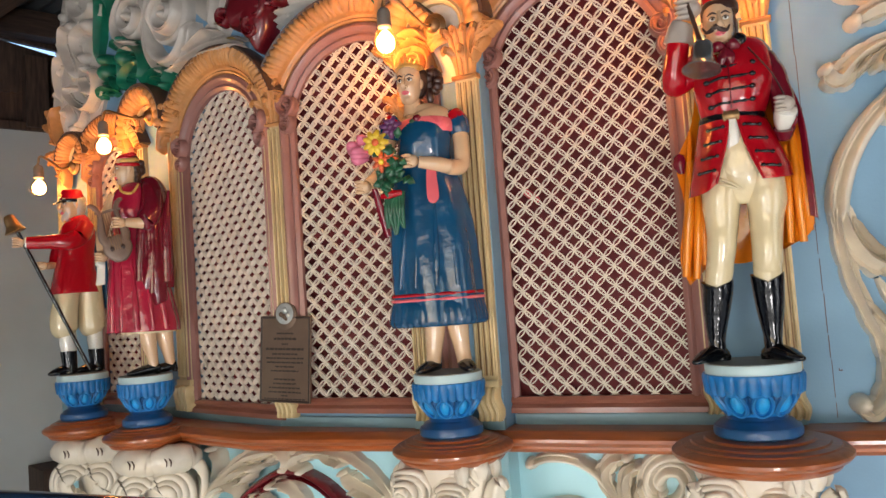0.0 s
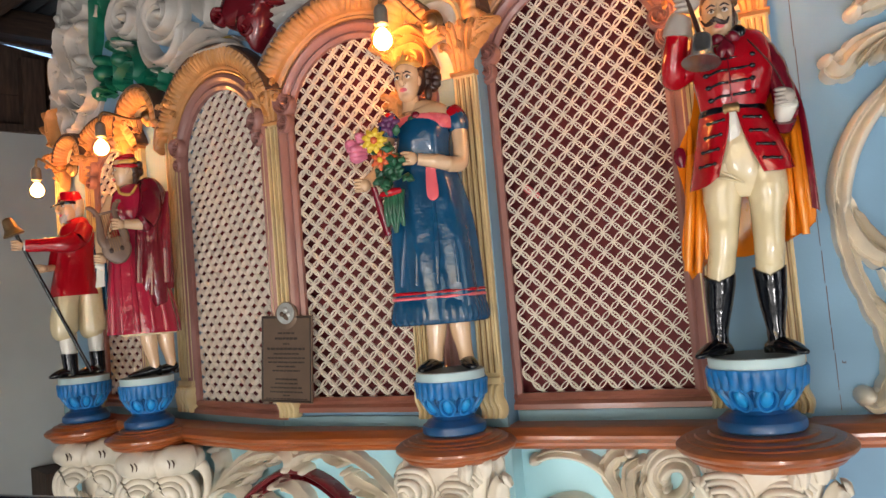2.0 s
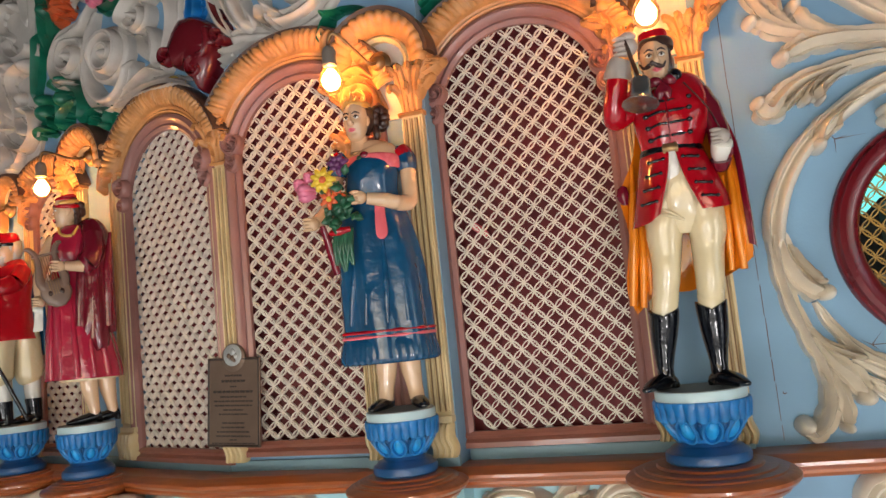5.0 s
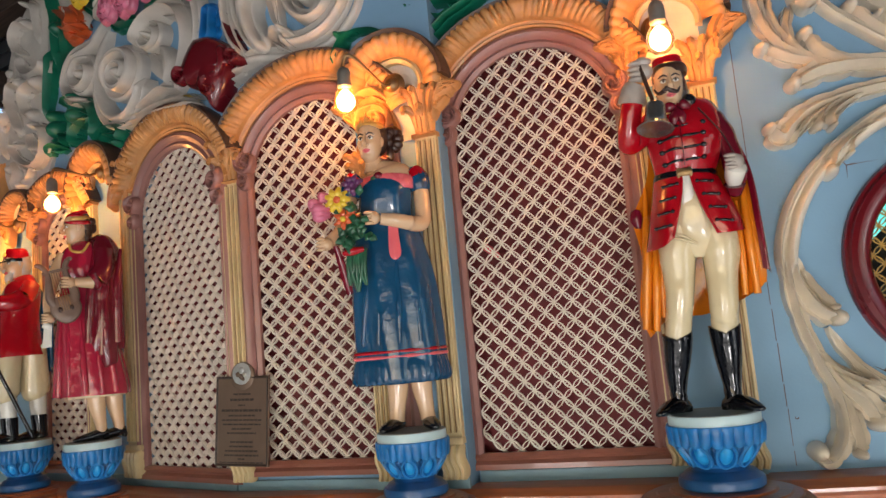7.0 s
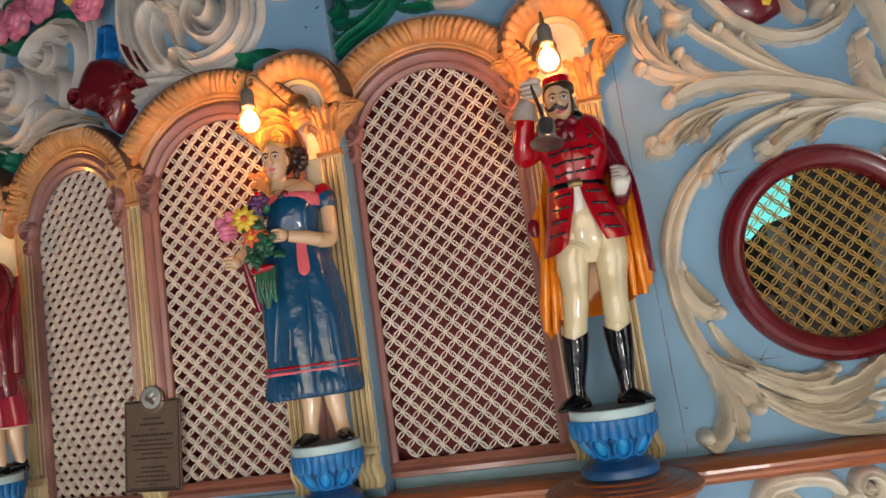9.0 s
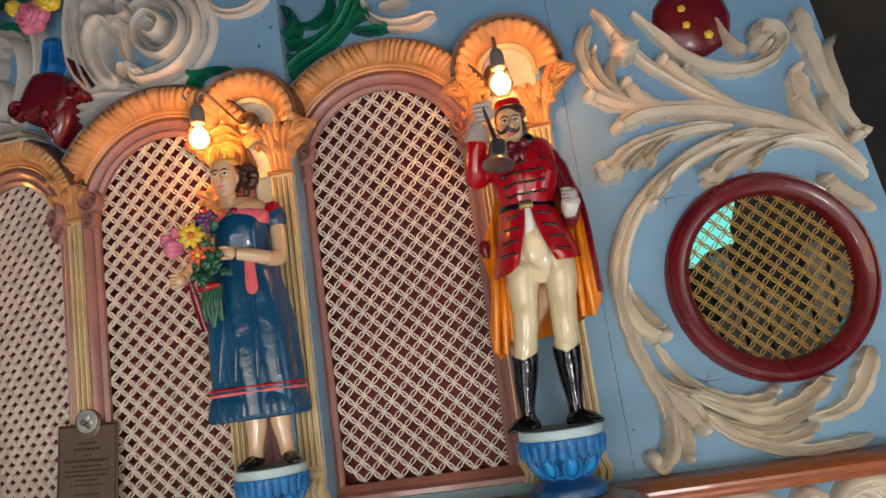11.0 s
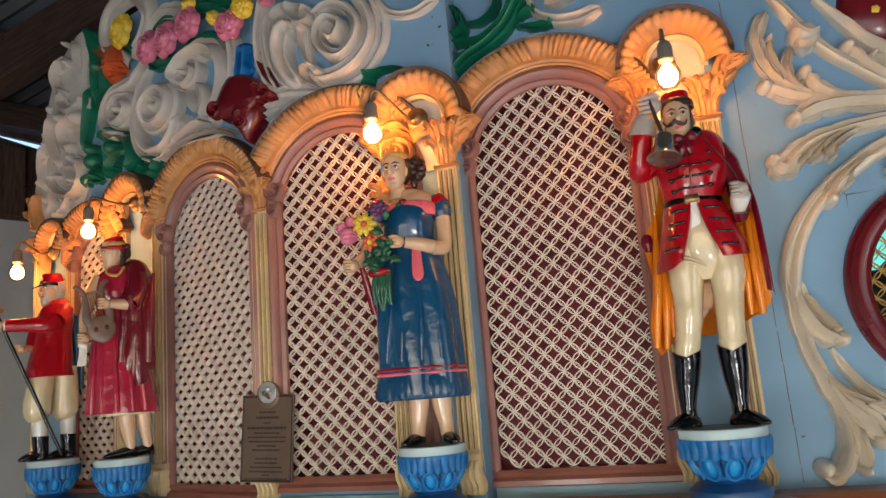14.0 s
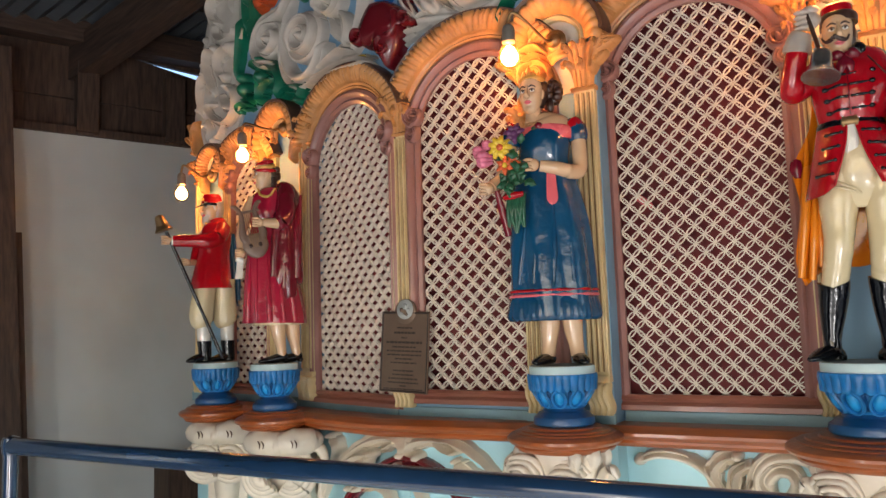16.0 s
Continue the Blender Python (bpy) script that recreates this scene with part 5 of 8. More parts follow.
for a0 in (-2.3, -1.9, -1.45, -1.0):
    g.tube([(-0.012 + 0.106 * math.cos(a0), 0.004 + 0.072 * math.sin(a0), 0.19, 0.005, 0.006), (-0.012 + 0.094 * math.cos(a0 + 0.05), 0.004 + 0.068 * math.sin(a0 + 0.05), 0.27, 0.008, 0.008), (-0.012 + 0.072 * math.cos(a0 + 0.12), 0.0 + 0.056 * math.sin(a0 + 0.1), 0.38, 0.004, 0.004)], TEAL, 10)
g.tube([(-0.010, 0.0, 0.535, 0.066, 0.050), (-0.010, 0.0, 0.550, 0.070, 0.050), (-0.010, 0.002, 0.560, 0.068, 0.046)], CORAL, 26)
g.tube([(-0.014, 0.002, 0.552, 0.066, 0.047), (-0.014, 0.004, 0.570, 0.066, 0.042), (-0.018, 0.006, 0.584, 0.046, 0.032), (-0.026, 0.006, 0.600, 0.023, 0.022)], SKIN, 26)
g.ball((-0.022, -0.044, 0.566), (0.010, 0.007, 0.009), CRIMSON, 10, 0.1)
g.ball((-0.032, -0.044, 0.560), (0.008, 0.005, 0.006), LEAF, 8)
for sx, x0 in ((-1, -0.084), (1, 0.054)):
    g.tube([(x0 - sx * 0.010, 0.006, 0.578, 0.014, 0.018), (x0 + sx * 0.004, 0.004, 0.566, 0.023, 0.025), (x0 + sx * 0.010, 0.002, 0.545, 0.025, 0.026), (x0 + sx * 0.012, 0.0, 0.528, 0.021, 0.022)], TEAL, 40, fold=lambda f, a: 1 + 0.05 * math.sin(11 * a))
    g.tube([(x0 - sx * 0.004, 0.005, 0.576, 0.022, 0.024), (x0 + sx * 0.002, 0.004, 0.569, 0.0245, 0.026), (x0 + sx * 0.006, 0.003, 0.560, 0.0255, 0.0265)], SCARLET, 20)
g.tube([(0.066, 0.0, 0.535, 0.018, 0.019), (0.068, -0.006, 0.49, 0.018, 0.019), (0.066, -0.018, 0.456, 0.018, 0.019), (0.048, -0.040, 0.450, 0.017, 0.018), (0.020, -0.060, 0.456, 0.016, 0.017), (-0.020, -0.070, 0.463, 0.013, 0.014)], SKIN, 16)
g.fist((-0.036, -0.072, 0.466), 0.017, SKIN)
g.tube([(-0.098, 0.0, 0.535, 0.018, 0.020), (-0.110, -0.008, 0.49, 0.018, 0.019), (-0.120, -0.024, 0.45, 0.017, 0.018), (-0.140, -0.050, 0.425, 0.015, 0.016)], SKIN, 14)
g.fist((-0.148, -0.060, 0.420), 0.017, SKIN)
g.sheet([[(-0.004, -0.050, 0.475), (0.004, -0.052, 0.475), (0.014, -0.050, 0.475)], [(-0.006, -0.066, 0.43), (0.005, -0.068, 0.43), (0.016, -0.064, 0.43)], [(-0.006, -0.072, 0.385), (0.006, -0.074, 0.380), (0.019, -0.070, 0.385)], [(0.0, -0.073, 0.372), (0.006, -0.074, 0.370), (0.012, -0.072, 0.372)]], CORAL, 0.004)
g.sheet([[(-0.132, -0.058, 0.415), (-0.126, -0.060, 0.415), (-0.120, -0.058, 0.415)], [(-0.124, -0.050, 0.36), (-0.114, -0.052, 0.36), (-0.106, -0.050, 0.362)], [(-0.112, -0.044, 0.305), (-0.104, -0.046, 0.305), (-0.098, -0.044, 0.31)]], CRIMSON, 0.003)
# bouquet
rnd = random.Random(4)
for i in range(46):
    c = Vector((-0.085 + rnd.gauss(0, 0.022), -0.082 + rnd.gauss(0, 0.010), 0.445 + rnd.gauss(0, 0.024)))
    a = rnd.random() * 6.28
    g.tube([(c.x, c.y, c.z, 0.003, 0.002), (c.x + 0.010 * math.cos(a), c.y - 0.006, c.z + 0.010 * math.sin(a), 0.009, 0.004), (c.x + 0.022 * math.cos(a), c.y - 0.010, c.z + 0.022 * math.sin(a), 0.002, 0.002)], LEAF, 8)
for i in range(7):
    x = -0.096 + i * 0.006
    g.tube([(x + 0.004, -0.082, 0.40, 0.004, 0.004), (x, -0.084, 0.36, 0.005, 0.005), (x + 0.012 * math.sin(i * 2.1), -0.078, 0.315 + 0.008 * math.cos(i * 3), 0.003, 0.003)], LEAF, 8)
g.tube([(-0.102, -0.086, 0.392, 0.006, 0.008), (-0.082, -0.094, 0.394, 0.009, 0.010), (-0.060, -0.086, 0.398, 0.006, 0.008)], SCARLET, 10)


def flower(c, r, petals, m, eye, tilt=0.0):
    for i in range(petals):
        a = 2 * math.pi * i / petals + tilt
        g.tube([(c[0], c[1] - 0.004, c[2], 0.003, 0.002), (c[0] + 0.55 * r * math.cos(a), c[1] - 0.009, c[2] + 0.55 * r * math.sin(a), r * 0.26, 0.003), (c[0] + r * math.cos(a), c[1] - 0.003, c[2] + r * math.sin(a), r * 0.14, 0.002)], m, 8)
    g.ball((c[0], c[1] - 0.009, c[2]), (r * 0.3, 0.006, r * 0.3), eye, 10)


flower((-0.106, -0.096, 0.508), 0.028, 9, YELLOW, ORANGEFLOWER)
flower((-0.072, -0.090, 0.540), 0.025, 7, PURPLE, PURPLE, 0.3)
flower((-0.096, -0.094, 0.465), 0.022, 6, ORANGEFLOWER, YELLOW, 0.5)
flower((-0.078, -0.094, 0.470), 0.018, 6, ORANGEFLOWER, ORANGEFLOWER)
for dx, dz, r in ((0, 0, 0.024), (-0.012, 0.018, 0.018), (0.008, 0.034, 0.014)):
    for i in range(3):
        g.tube([(-0.146 + dx - r * 0.8, -0.086 - 0.003 * i, 0.484 + dz, 0.002, 0.003), (-0.146 + dx - r * 0.2, -0.094 - 0.003 * i, 0.484 + dz + (i - 1) * r * 0.4, r * 0.45, r * 0.6), (-0.146 + dx + r * 0.8, -0.086, 0.484 + dz + (i - 1) * r * 0.3, 0.003, 0.004)], PINKFLOWER, 12)
m0 = len(g.bm.verts)
g.head(-0.032, -0.008, 0.634, 0.95, -10)
g.tube([(-0.024, 0.014, 0.612, 0.016, 0.010), (-0.022, 0.014, 0.640, 0.031, 0.026), (-0.024, 0.008, 0.665, 0.031, 0.031), (-0.026, 0.004, 0.680, 0.018, 0.02)], HAIR, 22, fold=lambda f, a: 1 + 0.04 * math.sin(9 * a))
for i in range(9):
    a = i * 0.7
    g.ball((0.018 + 0.012 * math.cos(a), 0.022 + 0.006 * math.sin(a * 1.7), 0.650 + 0.020 * math.sin(a)), (0.013, 0.013, 0.013), HAIR, 10, 0.12)
g.ball((0.010, 0.016, 0.615), (0.009, 0.010, 0.020), HAIR, 10, 0.1)
g.tube([(-0.031, 0.0, 0.668, 0.031, 0.033), (-0.031, 0.0, 0.676, 0.033, 0.035), (-0.031, 0.0, 0.682, 0.031, 0.033)], GILT, 30, fold=lambda f, a: 1 + 0.03 * math.sin(14 * a))
for i, (dx, hh) in enumerate(((-0.022, 0.010), (-0.010, 0.016), (0.002, 0.026), (0.014, 0.016), (0.024, 0.010))):
    g.tube([(-0.036 + dx, -0.030 + abs(dx) * 0.4, 0.678, 0.007, 0.004), (-0.036 + dx, -0.032 + abs(dx) * 0.4, 0.678 + hh * 0.5, 0.005, 0.003), (-0.036 + dx, -0.030 + abs(dx) * 0.4, 0.682 + hh, 0.001, 0.001)], GILT, 10)
g.place(m0, pose(-0.008, 0, 0.014))
g.tube([(-0.030, 0.004, 0.574, 0.026, 0.024), (-0.036, 0.0, 0.596, 0.020, 0.020), (-0.039, -0.003, 0.618, 0.019, 0.020)], SKIN, 20)
g.finish("flower_lady_statue", FEET["flower"] @ pose(0, 0, FOOT["flower"], 0, 0, 14), "glossy painted statue in a teal dress holding a bouquet")

# lyre player in a crimson robe; she looks aside, past the bell ringer
g = Figure()
for x0, y0 in ((0.012, -0.012), (0.058, 0.014)):
    g.tube([(x0 + 0.012, y0, 0.018, 0.014, 0.015), (x0 + 0.008, y0, 0.05, 0.016, 0.017), (x0, y0, 0.10, 0.023, 0.023), (x0 - 0.002, y0, 0.17, 0.025, 0.025)], SKIN)
    g.tube([(x0 + 0.026, y0 + 0.002, 0.020, 0.012, 0.014), (x0 - 0.004, y0 - 0.004, 0.015, 0.014, 0.016), (x0 - 0.040, y0 - 0.014, 0.010, 0.009, 0.014), (x0 - 0.060, y0 - 0.020, 0.007, 0.004, 0.006)], BLACK)
    g.tube([(x0 + 0.022, y0, 0.0, 0.007, 0.008), (x0 + 0.024, y0, 0.012, 0.009, 0.010)], BLACK, 10)
g.tube([(0.002, 0.0, 0.124, 0.098, 0.082), (0.002, 0.0, 0.15, 0.096, 0.080), (-0.004, 0.0, 0.23, 0.086, 0.072), (-0.010, 0.0, 0.31, 0.074, 0.062), (-0.014, 0.0, 0.38, 0.062, 0.054), (-0.012, 0.0, 0.43, 0.056, 0.050), (-0.012, 0.0, 0.475, 0.062, 0.056), (-0.008, 0.002, 0.525, 0.056, 0.052), (-0.008, 0.004, 0.552, 0.032, 0.034)], ROSE, 56, fold=lambda f, a: 1 + 0.05 * math.sin(8 * a + 2 * f) * (1 - f), steps=40)
g.tube([(0.014, 0.004, 0.118, 0.074, 0.070), (0.014, 0.004, 0.130, 0.078, 0.074)], BREECH, 60, fold=lambda f, a: 1 + 0.04 * math.sin(15 * a), steps=4)
for a0, w in ((-2.6, 0.008), (-2.2, 0.007), (-1.75, 0.009), (-1.3, 0.007), (-0.9, 0.009)):
    ca, sa = math.cos(a0), math.sin(a0)
    g.tube([(0.002 + 0.096 * ca, 0.080 * sa, 0.128, w, w), (-0.003 + 0.087 * ca, 0.073 * sa, 0.22, w * 0.9, w * 0.9), (-0.010 + 0.072 * ca, 0.06 * sa, 0.33, 0.003, 0.003)], ROSE, 10)
g.tube([(-0.046, -0.036, 0.545, 0.003, 0.003), (-0.040, -0.048, 0.525, 0.004, 0.003), (-0.014, -0.058, 0.520, 0.004, 0.003), (0.004, -0.056, 0.545, 0.003, 0.003)], GILT, 8)
# robe over the near shoulder, falling in deep folds
robe = lambda f, a: 1 + 0.05 * math.sin(7 * a + 5 * f) + 0.03 * math.sin(13 * a + 2)
g.tube([(0.020, 0.006, 0.565, 0.022, 0.030), (0.032, 0.002, 0.540, 0.042, 0.052), (0.036, -0.004, 0.49, 0.050, 0.066), (0.036, -0.006, 0.42, 0.052, 0.070), (0.036, -0.008, 0.34, 0.054, 0.072), (0.034, -0.008, 0.275, 0.058, 0.074), (0.034, -0.006, 0.248, 0.055, 0.071)], CRIMSON, 52, fold=robe, steps=36)
g.tube([(0.036, -0.052, 0.30, 0.030, 0.024), (0.040, -0.056, 0.25, 0.028, 0.024), (0.044, -0.056, 0.208, 0.022, 0.020), (0.046, -0.056, 0.200, 0.018, 0.016)], CRIMSON, 26, fold=lambda f, a: 1 + 0.08 * math.sin(5 * a))
for x0, x1, z1 in ((0.004, -0.004, 0.266), (0.036, 0.030, 0.23), (0.066, 0.070, 0.262)):
    g.tube([(x0 + 0.018, -0.054, 0.525, 0.004, 0.004), (x0 * 0.7 + x1 * 0.3 + 0.006, -0.070 + 0.25 * abs(x0 - 0.036), 0.42, 0.013, 0.010), (x1, -0.072 + 0.25 * abs(x1 - 0.036), z1, 0.012, 0.009)], CRIMSON, 16)
g.tube([(0.040, -0.048, 0.520, 0.028, 0.026), (0.038, -0.066, 0.475, 0.030, 0.026), (0.022, -0.078, 0.440, 0.030, 0.024), (0.006, -0.084, 0.430, 0.024, 0.021)], CRIMSON, 20, fold=lambda f, a: 1 + 0.05 * math.sin(5 * a + 9 * f))
g.tube([(0.010, -0.086, 0.430, 0.017, 0.016), (-0.018, -0.094, 0.430, 0.014, 0.014), (-0.036, -0.098, 0.432, 0.012, 0.012)], SKIN, 14)
g.fist((-0.048, -0.104, 0.430), 0.017, SKIN)
g.tube([(-0.058, 0.002, 0.520, 0.020, 0.022), (-0.086, 0.0, 0.460, 0.018, 0.019), (-0.100, -0.014, 0.40, 0.015, 0.016), (-0.100, -0.030, 0.355, 0.013, 0.014)], SKIN, 14)
g.fist((-0.100, -0.038, 0.340), 0.016, SKIN)
g.tube([(-0.112, -0.044, 0.325, 0.009, 0.009), (-0.104, -0.046, 0.320, 0.010, 0.009), (-0.094, -0.044, 0.318, 0.009, 0.009)], WHITE, 12)
g.sheet([[(-0.112, -0.046, 0.322), (-0.102, -0.048, 0.320), (-0.092, -0.046, 0.318)], [(-0.114, -0.048, 0.29), (-0.104, -0.050, 0.288), (-0.094, -0.048, 0.286)], [(-0.118, -0.052, 0.262), (-0.106, -0.050, 0.262), (-0.094, -0.052, 0.264)]], WHITE, 0.004)
# lyre, leaning outwards
m0 = len(g.bm.verts)
for sx in (-1, 1):
    g.tube([(sx * 0.016, 0, 0.03, 0.013, 0.008), (sx * 0.030, 0, 0.062, 0.012, 0.008), (sx * 0.025, 0, 0.10, 0.009, 0.007), (sx * 0.022, 0, 0.132, 0.007, 0.006), (sx * 0.034, 0, 0.156, 0.007, 0.006), (sx * 0.046, 0, 0.160, 0.004, 0.004)], LYRE, 12)
g.tube([(0, 0, -0.012, 0.012, 0.006), (0, 0, 0.002, 0.028, 0.009), (0, 0, 0.024, 0.038, 0.010), (0, 0, 0.050, 0.034, 0.009), (0, 0, 0.062, 0.024, 0.006)], LYRE, 22)
g.bar((-0.034, -0.001, 0.134), (0.034, -0.001, 0.134), 0.004, LYRE)
for i in range(5):
    g.bar((-0.012 + i * 0.006, -0.010, 0.02), (-0.012 + i * 0.006, -0.004, 0.134), 0.0009, BRASS, 6)
for x in (-0.014, 0.014):
    g.ball((x, -0.008, 0.026), (0.006, 0.004, 0.008), HAIR, 10)
g.place(m0, pose(-0.050, -0.096, 0.335, -6, -13, 0))
g.head(-0.026, -0.004, 0.590, 0.90, -82)
hair = lambda f, a: 1 + 0.05 * math.sin(8 * a + 6 * f)
g.tube([(-0.002, 0.004, 0.556, 0.008, 0.012), (0.000, 0.004, 0.585, 0.016, 0.024), (-0.008, 0.002, 0.610, 0.022, 0.027), (-0.018, 0.0, 0.628, 0.022, 0.022), (-0.020, 0.0, 0.636, 0.010, 0.010)], HAIR, 28, fold=hair)
g.ball((0.010, 0.002, 0.596), (0.016, 0.017, 0.018), HAIR, 12, 0.1)
g.ball((0.012, -0.006, 0.614), (0.012, 0.013, 0.012), HAIR, 12, 0.1)
for y0 in (-0.022, 0.022):
    g.tube([(0.000, y0, 0.586, 0.006, 0.006), (0.000, y0 * 1.1, 0.562, 0.006, 0.006), (-0.010, y0 * 1.2, 0.534, 0.004, 0.004)], HAIR, 10, fold=lambda f, a: 1 + 0.2 * math.sin(20 * f))
# turban of twisted red and gilt bands
for i in range(5):
    q = i / 4
    g.tube([(-0.022 + 0.031 * math.cos(a) * (1 - 0.35 * q), 0.030 * math.sin(a) * (1 - 0.35 * q), 0.612 + 0.024 * q + 0.005 * math.sin(a + 2 * i), 0.0062, 0.0062) for a in (2 * math.pi * j / 12 for j in range(13))], GILT if i % 2 else SCARLET, 10, steps=36)
g.ball((-0.021, 0.0, 0.634), (0.020, 0.019, 0.010), SCARLET, 14)
g.finish("lyre_player_statue", Matrix.Translation(FEET["lyre"].translation) @ pose(0, 0, FOOT["lyre"], 0, 0, 44.8), "glossy painted statue in rose dress and crimson robe with lyre")

# bell ringer with a long staff
g = Figure()
for x0, y0, tx in ((-0.040, -0.016, -0.056), (0.040, 0.014, -0.062)):
    g.tube([(x0 + 0.004, y0, 0.006, 0.022, 0.020), (x0 + 0.004, y0, 0.03, 0.022, 0.019), (x0 + 0.002, y0, 0.066, 0.024, 0.022), (x0 + 0.002, y0, 0.074, 0.0245, 0.0225)], BLACK, 20)
    g.tube([(x0 + 0.018, y0, 0.014, 0.013, 0.016), (x0 - 0.016, y0 - 0.006, 0.016, 0.015, 0.019), (x0 + tx * 0.75, y0 - 0.018, 0.011, 0.010, 0.016), (x0 + tx, y0 - 0.024, 0.007, 0.004, 0.007)], BLACK, 18)
    g.tube([(x0 + 0.002, y0, 0.068, 0.021, 0.021), (x0, y0, 0.10, 0.024, 0.024), (x0, y0, 0.134, 0.024, 0.024)], WHITE)
    g.tube([(x0 - 0.002, y0, 0.122, 0.024, 0.025), (x0 - 0.006, y0, 0.140, 0.038, 0.038), (x0 - 0.007, y0, 0.175, 0.041, 0.041), (x0 * 0.9 - 0.004, y0, 0.23, 0.038, 0.040), (x0 * 0.75, y0 * 0.6, 0.29, 0.036, 0.040)], BREECH, 28, fold=lambda f, a: 1 + 0.045 * math.sin(8 * a) * (1 - f))
g.tube([(-0.012, 0.0, 0.256, 0.072, 0.066), (-0.012, 0.0, 0.28, 0.069, 0.064), (-0.008, 0.0, 0.34, 0.060, 0.054), (-0.004, 0.0, 0.39, 0.054, 0.050), (0.0, 0.0, 0.43, 0.054, 0.050), (0.004, 0.0, 0.465, 0.050, 0.048), (0.006, 0.002, 0.490, 0.036, 0.036), (0.002, 0.002, 0.506, 0.022, 0.022)], SCARLET, 40, fold=lambda f, a: 1 + 0.06 * math.sin(6 * a + 1) * max(0, 0.5 - f), steps=34)
g.tube([(-0.012, 0, 0.492, 0.024, 0.024), (-0.010, 0, 0.504, 0.022, 0.022)], SCARLET, 20)
g.ball((-0.034, -0.034, 0.485), (0.004, 0.004, 0.004), GILT, 8)
g.tube([(0.026, -0.030, 0.472, 0.026, 0.026), (0.012, -0.052, 0.440, 0.029, 0.026), (-0.022, -0.066, 0.420, 0.028, 0.024), (-0.080, -0.066, 0.418, 0.022, 0.020), (-0.140, -0.060, 0.418, 0.020, 0.018)], SCARLET, 20, steps=26)
g.tube([(-0.134, -0.060, 0.418, 0.019, 0.018), (-0.146, -0.060, 0.418, 0.018, 0.017)], WHITE, 14)
g.fist((-0.160, -0.060, 0.420), 0.018, SKIN)
g.tube([(-0.030, 0.030, 0.455, 0.022, 0.024), (-0.058, 0.022, 0.40, 0.020, 0.021), (-0.070, 0.0, 0.352, 0.017, 0.018)], SCARLET, 16)
g.tube([(-0.070, -0.004, 0.350, 0.012, 0.012), (-0.090, -0.034, 0.346, 0.011, 0.011)], SKIN, 12)
g.fist((-0.100, -0.048, 0.346), 0.015, SKIN)
g.bar((-0.164, -0.066, 0.452), (0.022, -0.048, 0.012), 0.0058, BLACK, 12)
m0 = len(g.bm.verts)
g.tube([(0, 0, 0.008, 0.004, 0.004), (0, 0, 0.004, 0.013, 0.013), (0, 0, -0.006, 0.017, 0.017), (0, 0, -0.030, 0.021, 0.021), (0, 0, -0.044, 0.029, 0.029), (0, 0, -0.049, 0.031, 0.031), (0, 0, -0.044, 0.024, 0.024), (0, 0, -0.02, 0.01, 0.01)], BRASS, 24, close=False)
g.place(m0, pose(-0.186, -0.068, 0.498, 0, -20, 0))
g.sheet([[(-0.02, 0.050, 0.47), (0.030, 0.052, 0.48), (0.058, 0.020, 0.46)], [(-0.01, 0.066, 0.39), (0.04, 0.070, 0.39), (0.074, 0.030, 0.385)], [(-0.005, 0.072, 0.29), (0.05, 0.078, 0.28), (0.082, 0.036, 0.285)], [(0.0, 0.074, 0.21), (0.05, 0.080, 0.195), (0.080, 0.040, 0.205)]], TEAL, 0.008)
for x0, x1 in ((0.052, 0.064), (0.062, 0.078)):
    g.tube([(x0, 0.022, 0.455, 0.006, 0.006), (x1, 0.030, 0.35, 0.009, 0.009), (x1 + 0.002, 0.034, 0.215, 0.008, 0.008)], TEAL, 10)
g.head(-0.012, -0.002, 0.536, 0.98, -64)
beard = lambda f, a: 1 + 0.07 * math.sin(9 * a + 8 * f)
g.tube([(-0.034, -0.012, 0.484, 0.006, 0.007), (-0.033, -0.011, 0.496, 0.013, 0.014), (-0.027, -0.008, 0.508, 0.016, 0.020), (-0.014, -0.004, 0.522, 0.014, 0.024)], GREYHAIR, 20, fold=beard)
g.tube([(-0.044, -0.022, 0.520, 0.003, 0.006), (-0.048, -0.014, 0.523, 0.005, 0.006), (-0.046, -0.002, 0.520, 0.003, 0.006)], GREYHAIR, 10)
g.tube([(0.004, 0.002, 0.508, 0.014, 0.020), (0.006, 0.002, 0.535, 0.024, 0.031), (-0.002, 0.0, 0.560, 0.030, 0.032)], GREYHAIR, 20, fold=beard)
g.tube([(-0.012, 0.0, 0.552, 0.035, 0.032), (-0.012, 0.0, 0.562, 0.036, 0.033), (-0.010, 0.0, 0.578, 0.034, 0.031), (-0.008, 0.0, 0.589, 0.028, 0.026), (-0.008, 0.0, 0.594, 0.014, 0.013)], SCARLET, 28)
g.tube([(-0.012, 0.0, 0.549, 0.0365, 0.0335), (-0.012, 0.0, 0.555, 0.0375, 0.0345), (-0.012, 0.0, 0.559, 0.037, 0.034)], BLACK, 28, steps=5)
g.ball((-0.043, -0.016, 0.572), (0.005, 0.005, 0.006), GILT, 8)
g.tube([(-0.034, -0.006, 0.553, 0.003, 0.028), (-0.052, -0.012, 0.549, 0.003, 0.024), (-0.066, -0.016, 0.543, 0.002, 0.014)], BLACK, 18)
g.finish("bell_ringer_statue", Matrix.Translation(FEET["ringer"].translation) @ pose(0, 0, FOOT["ringer"], 0, 0, 48.8), "glossy painted scarlet-coated statue with a bell-topped staff")


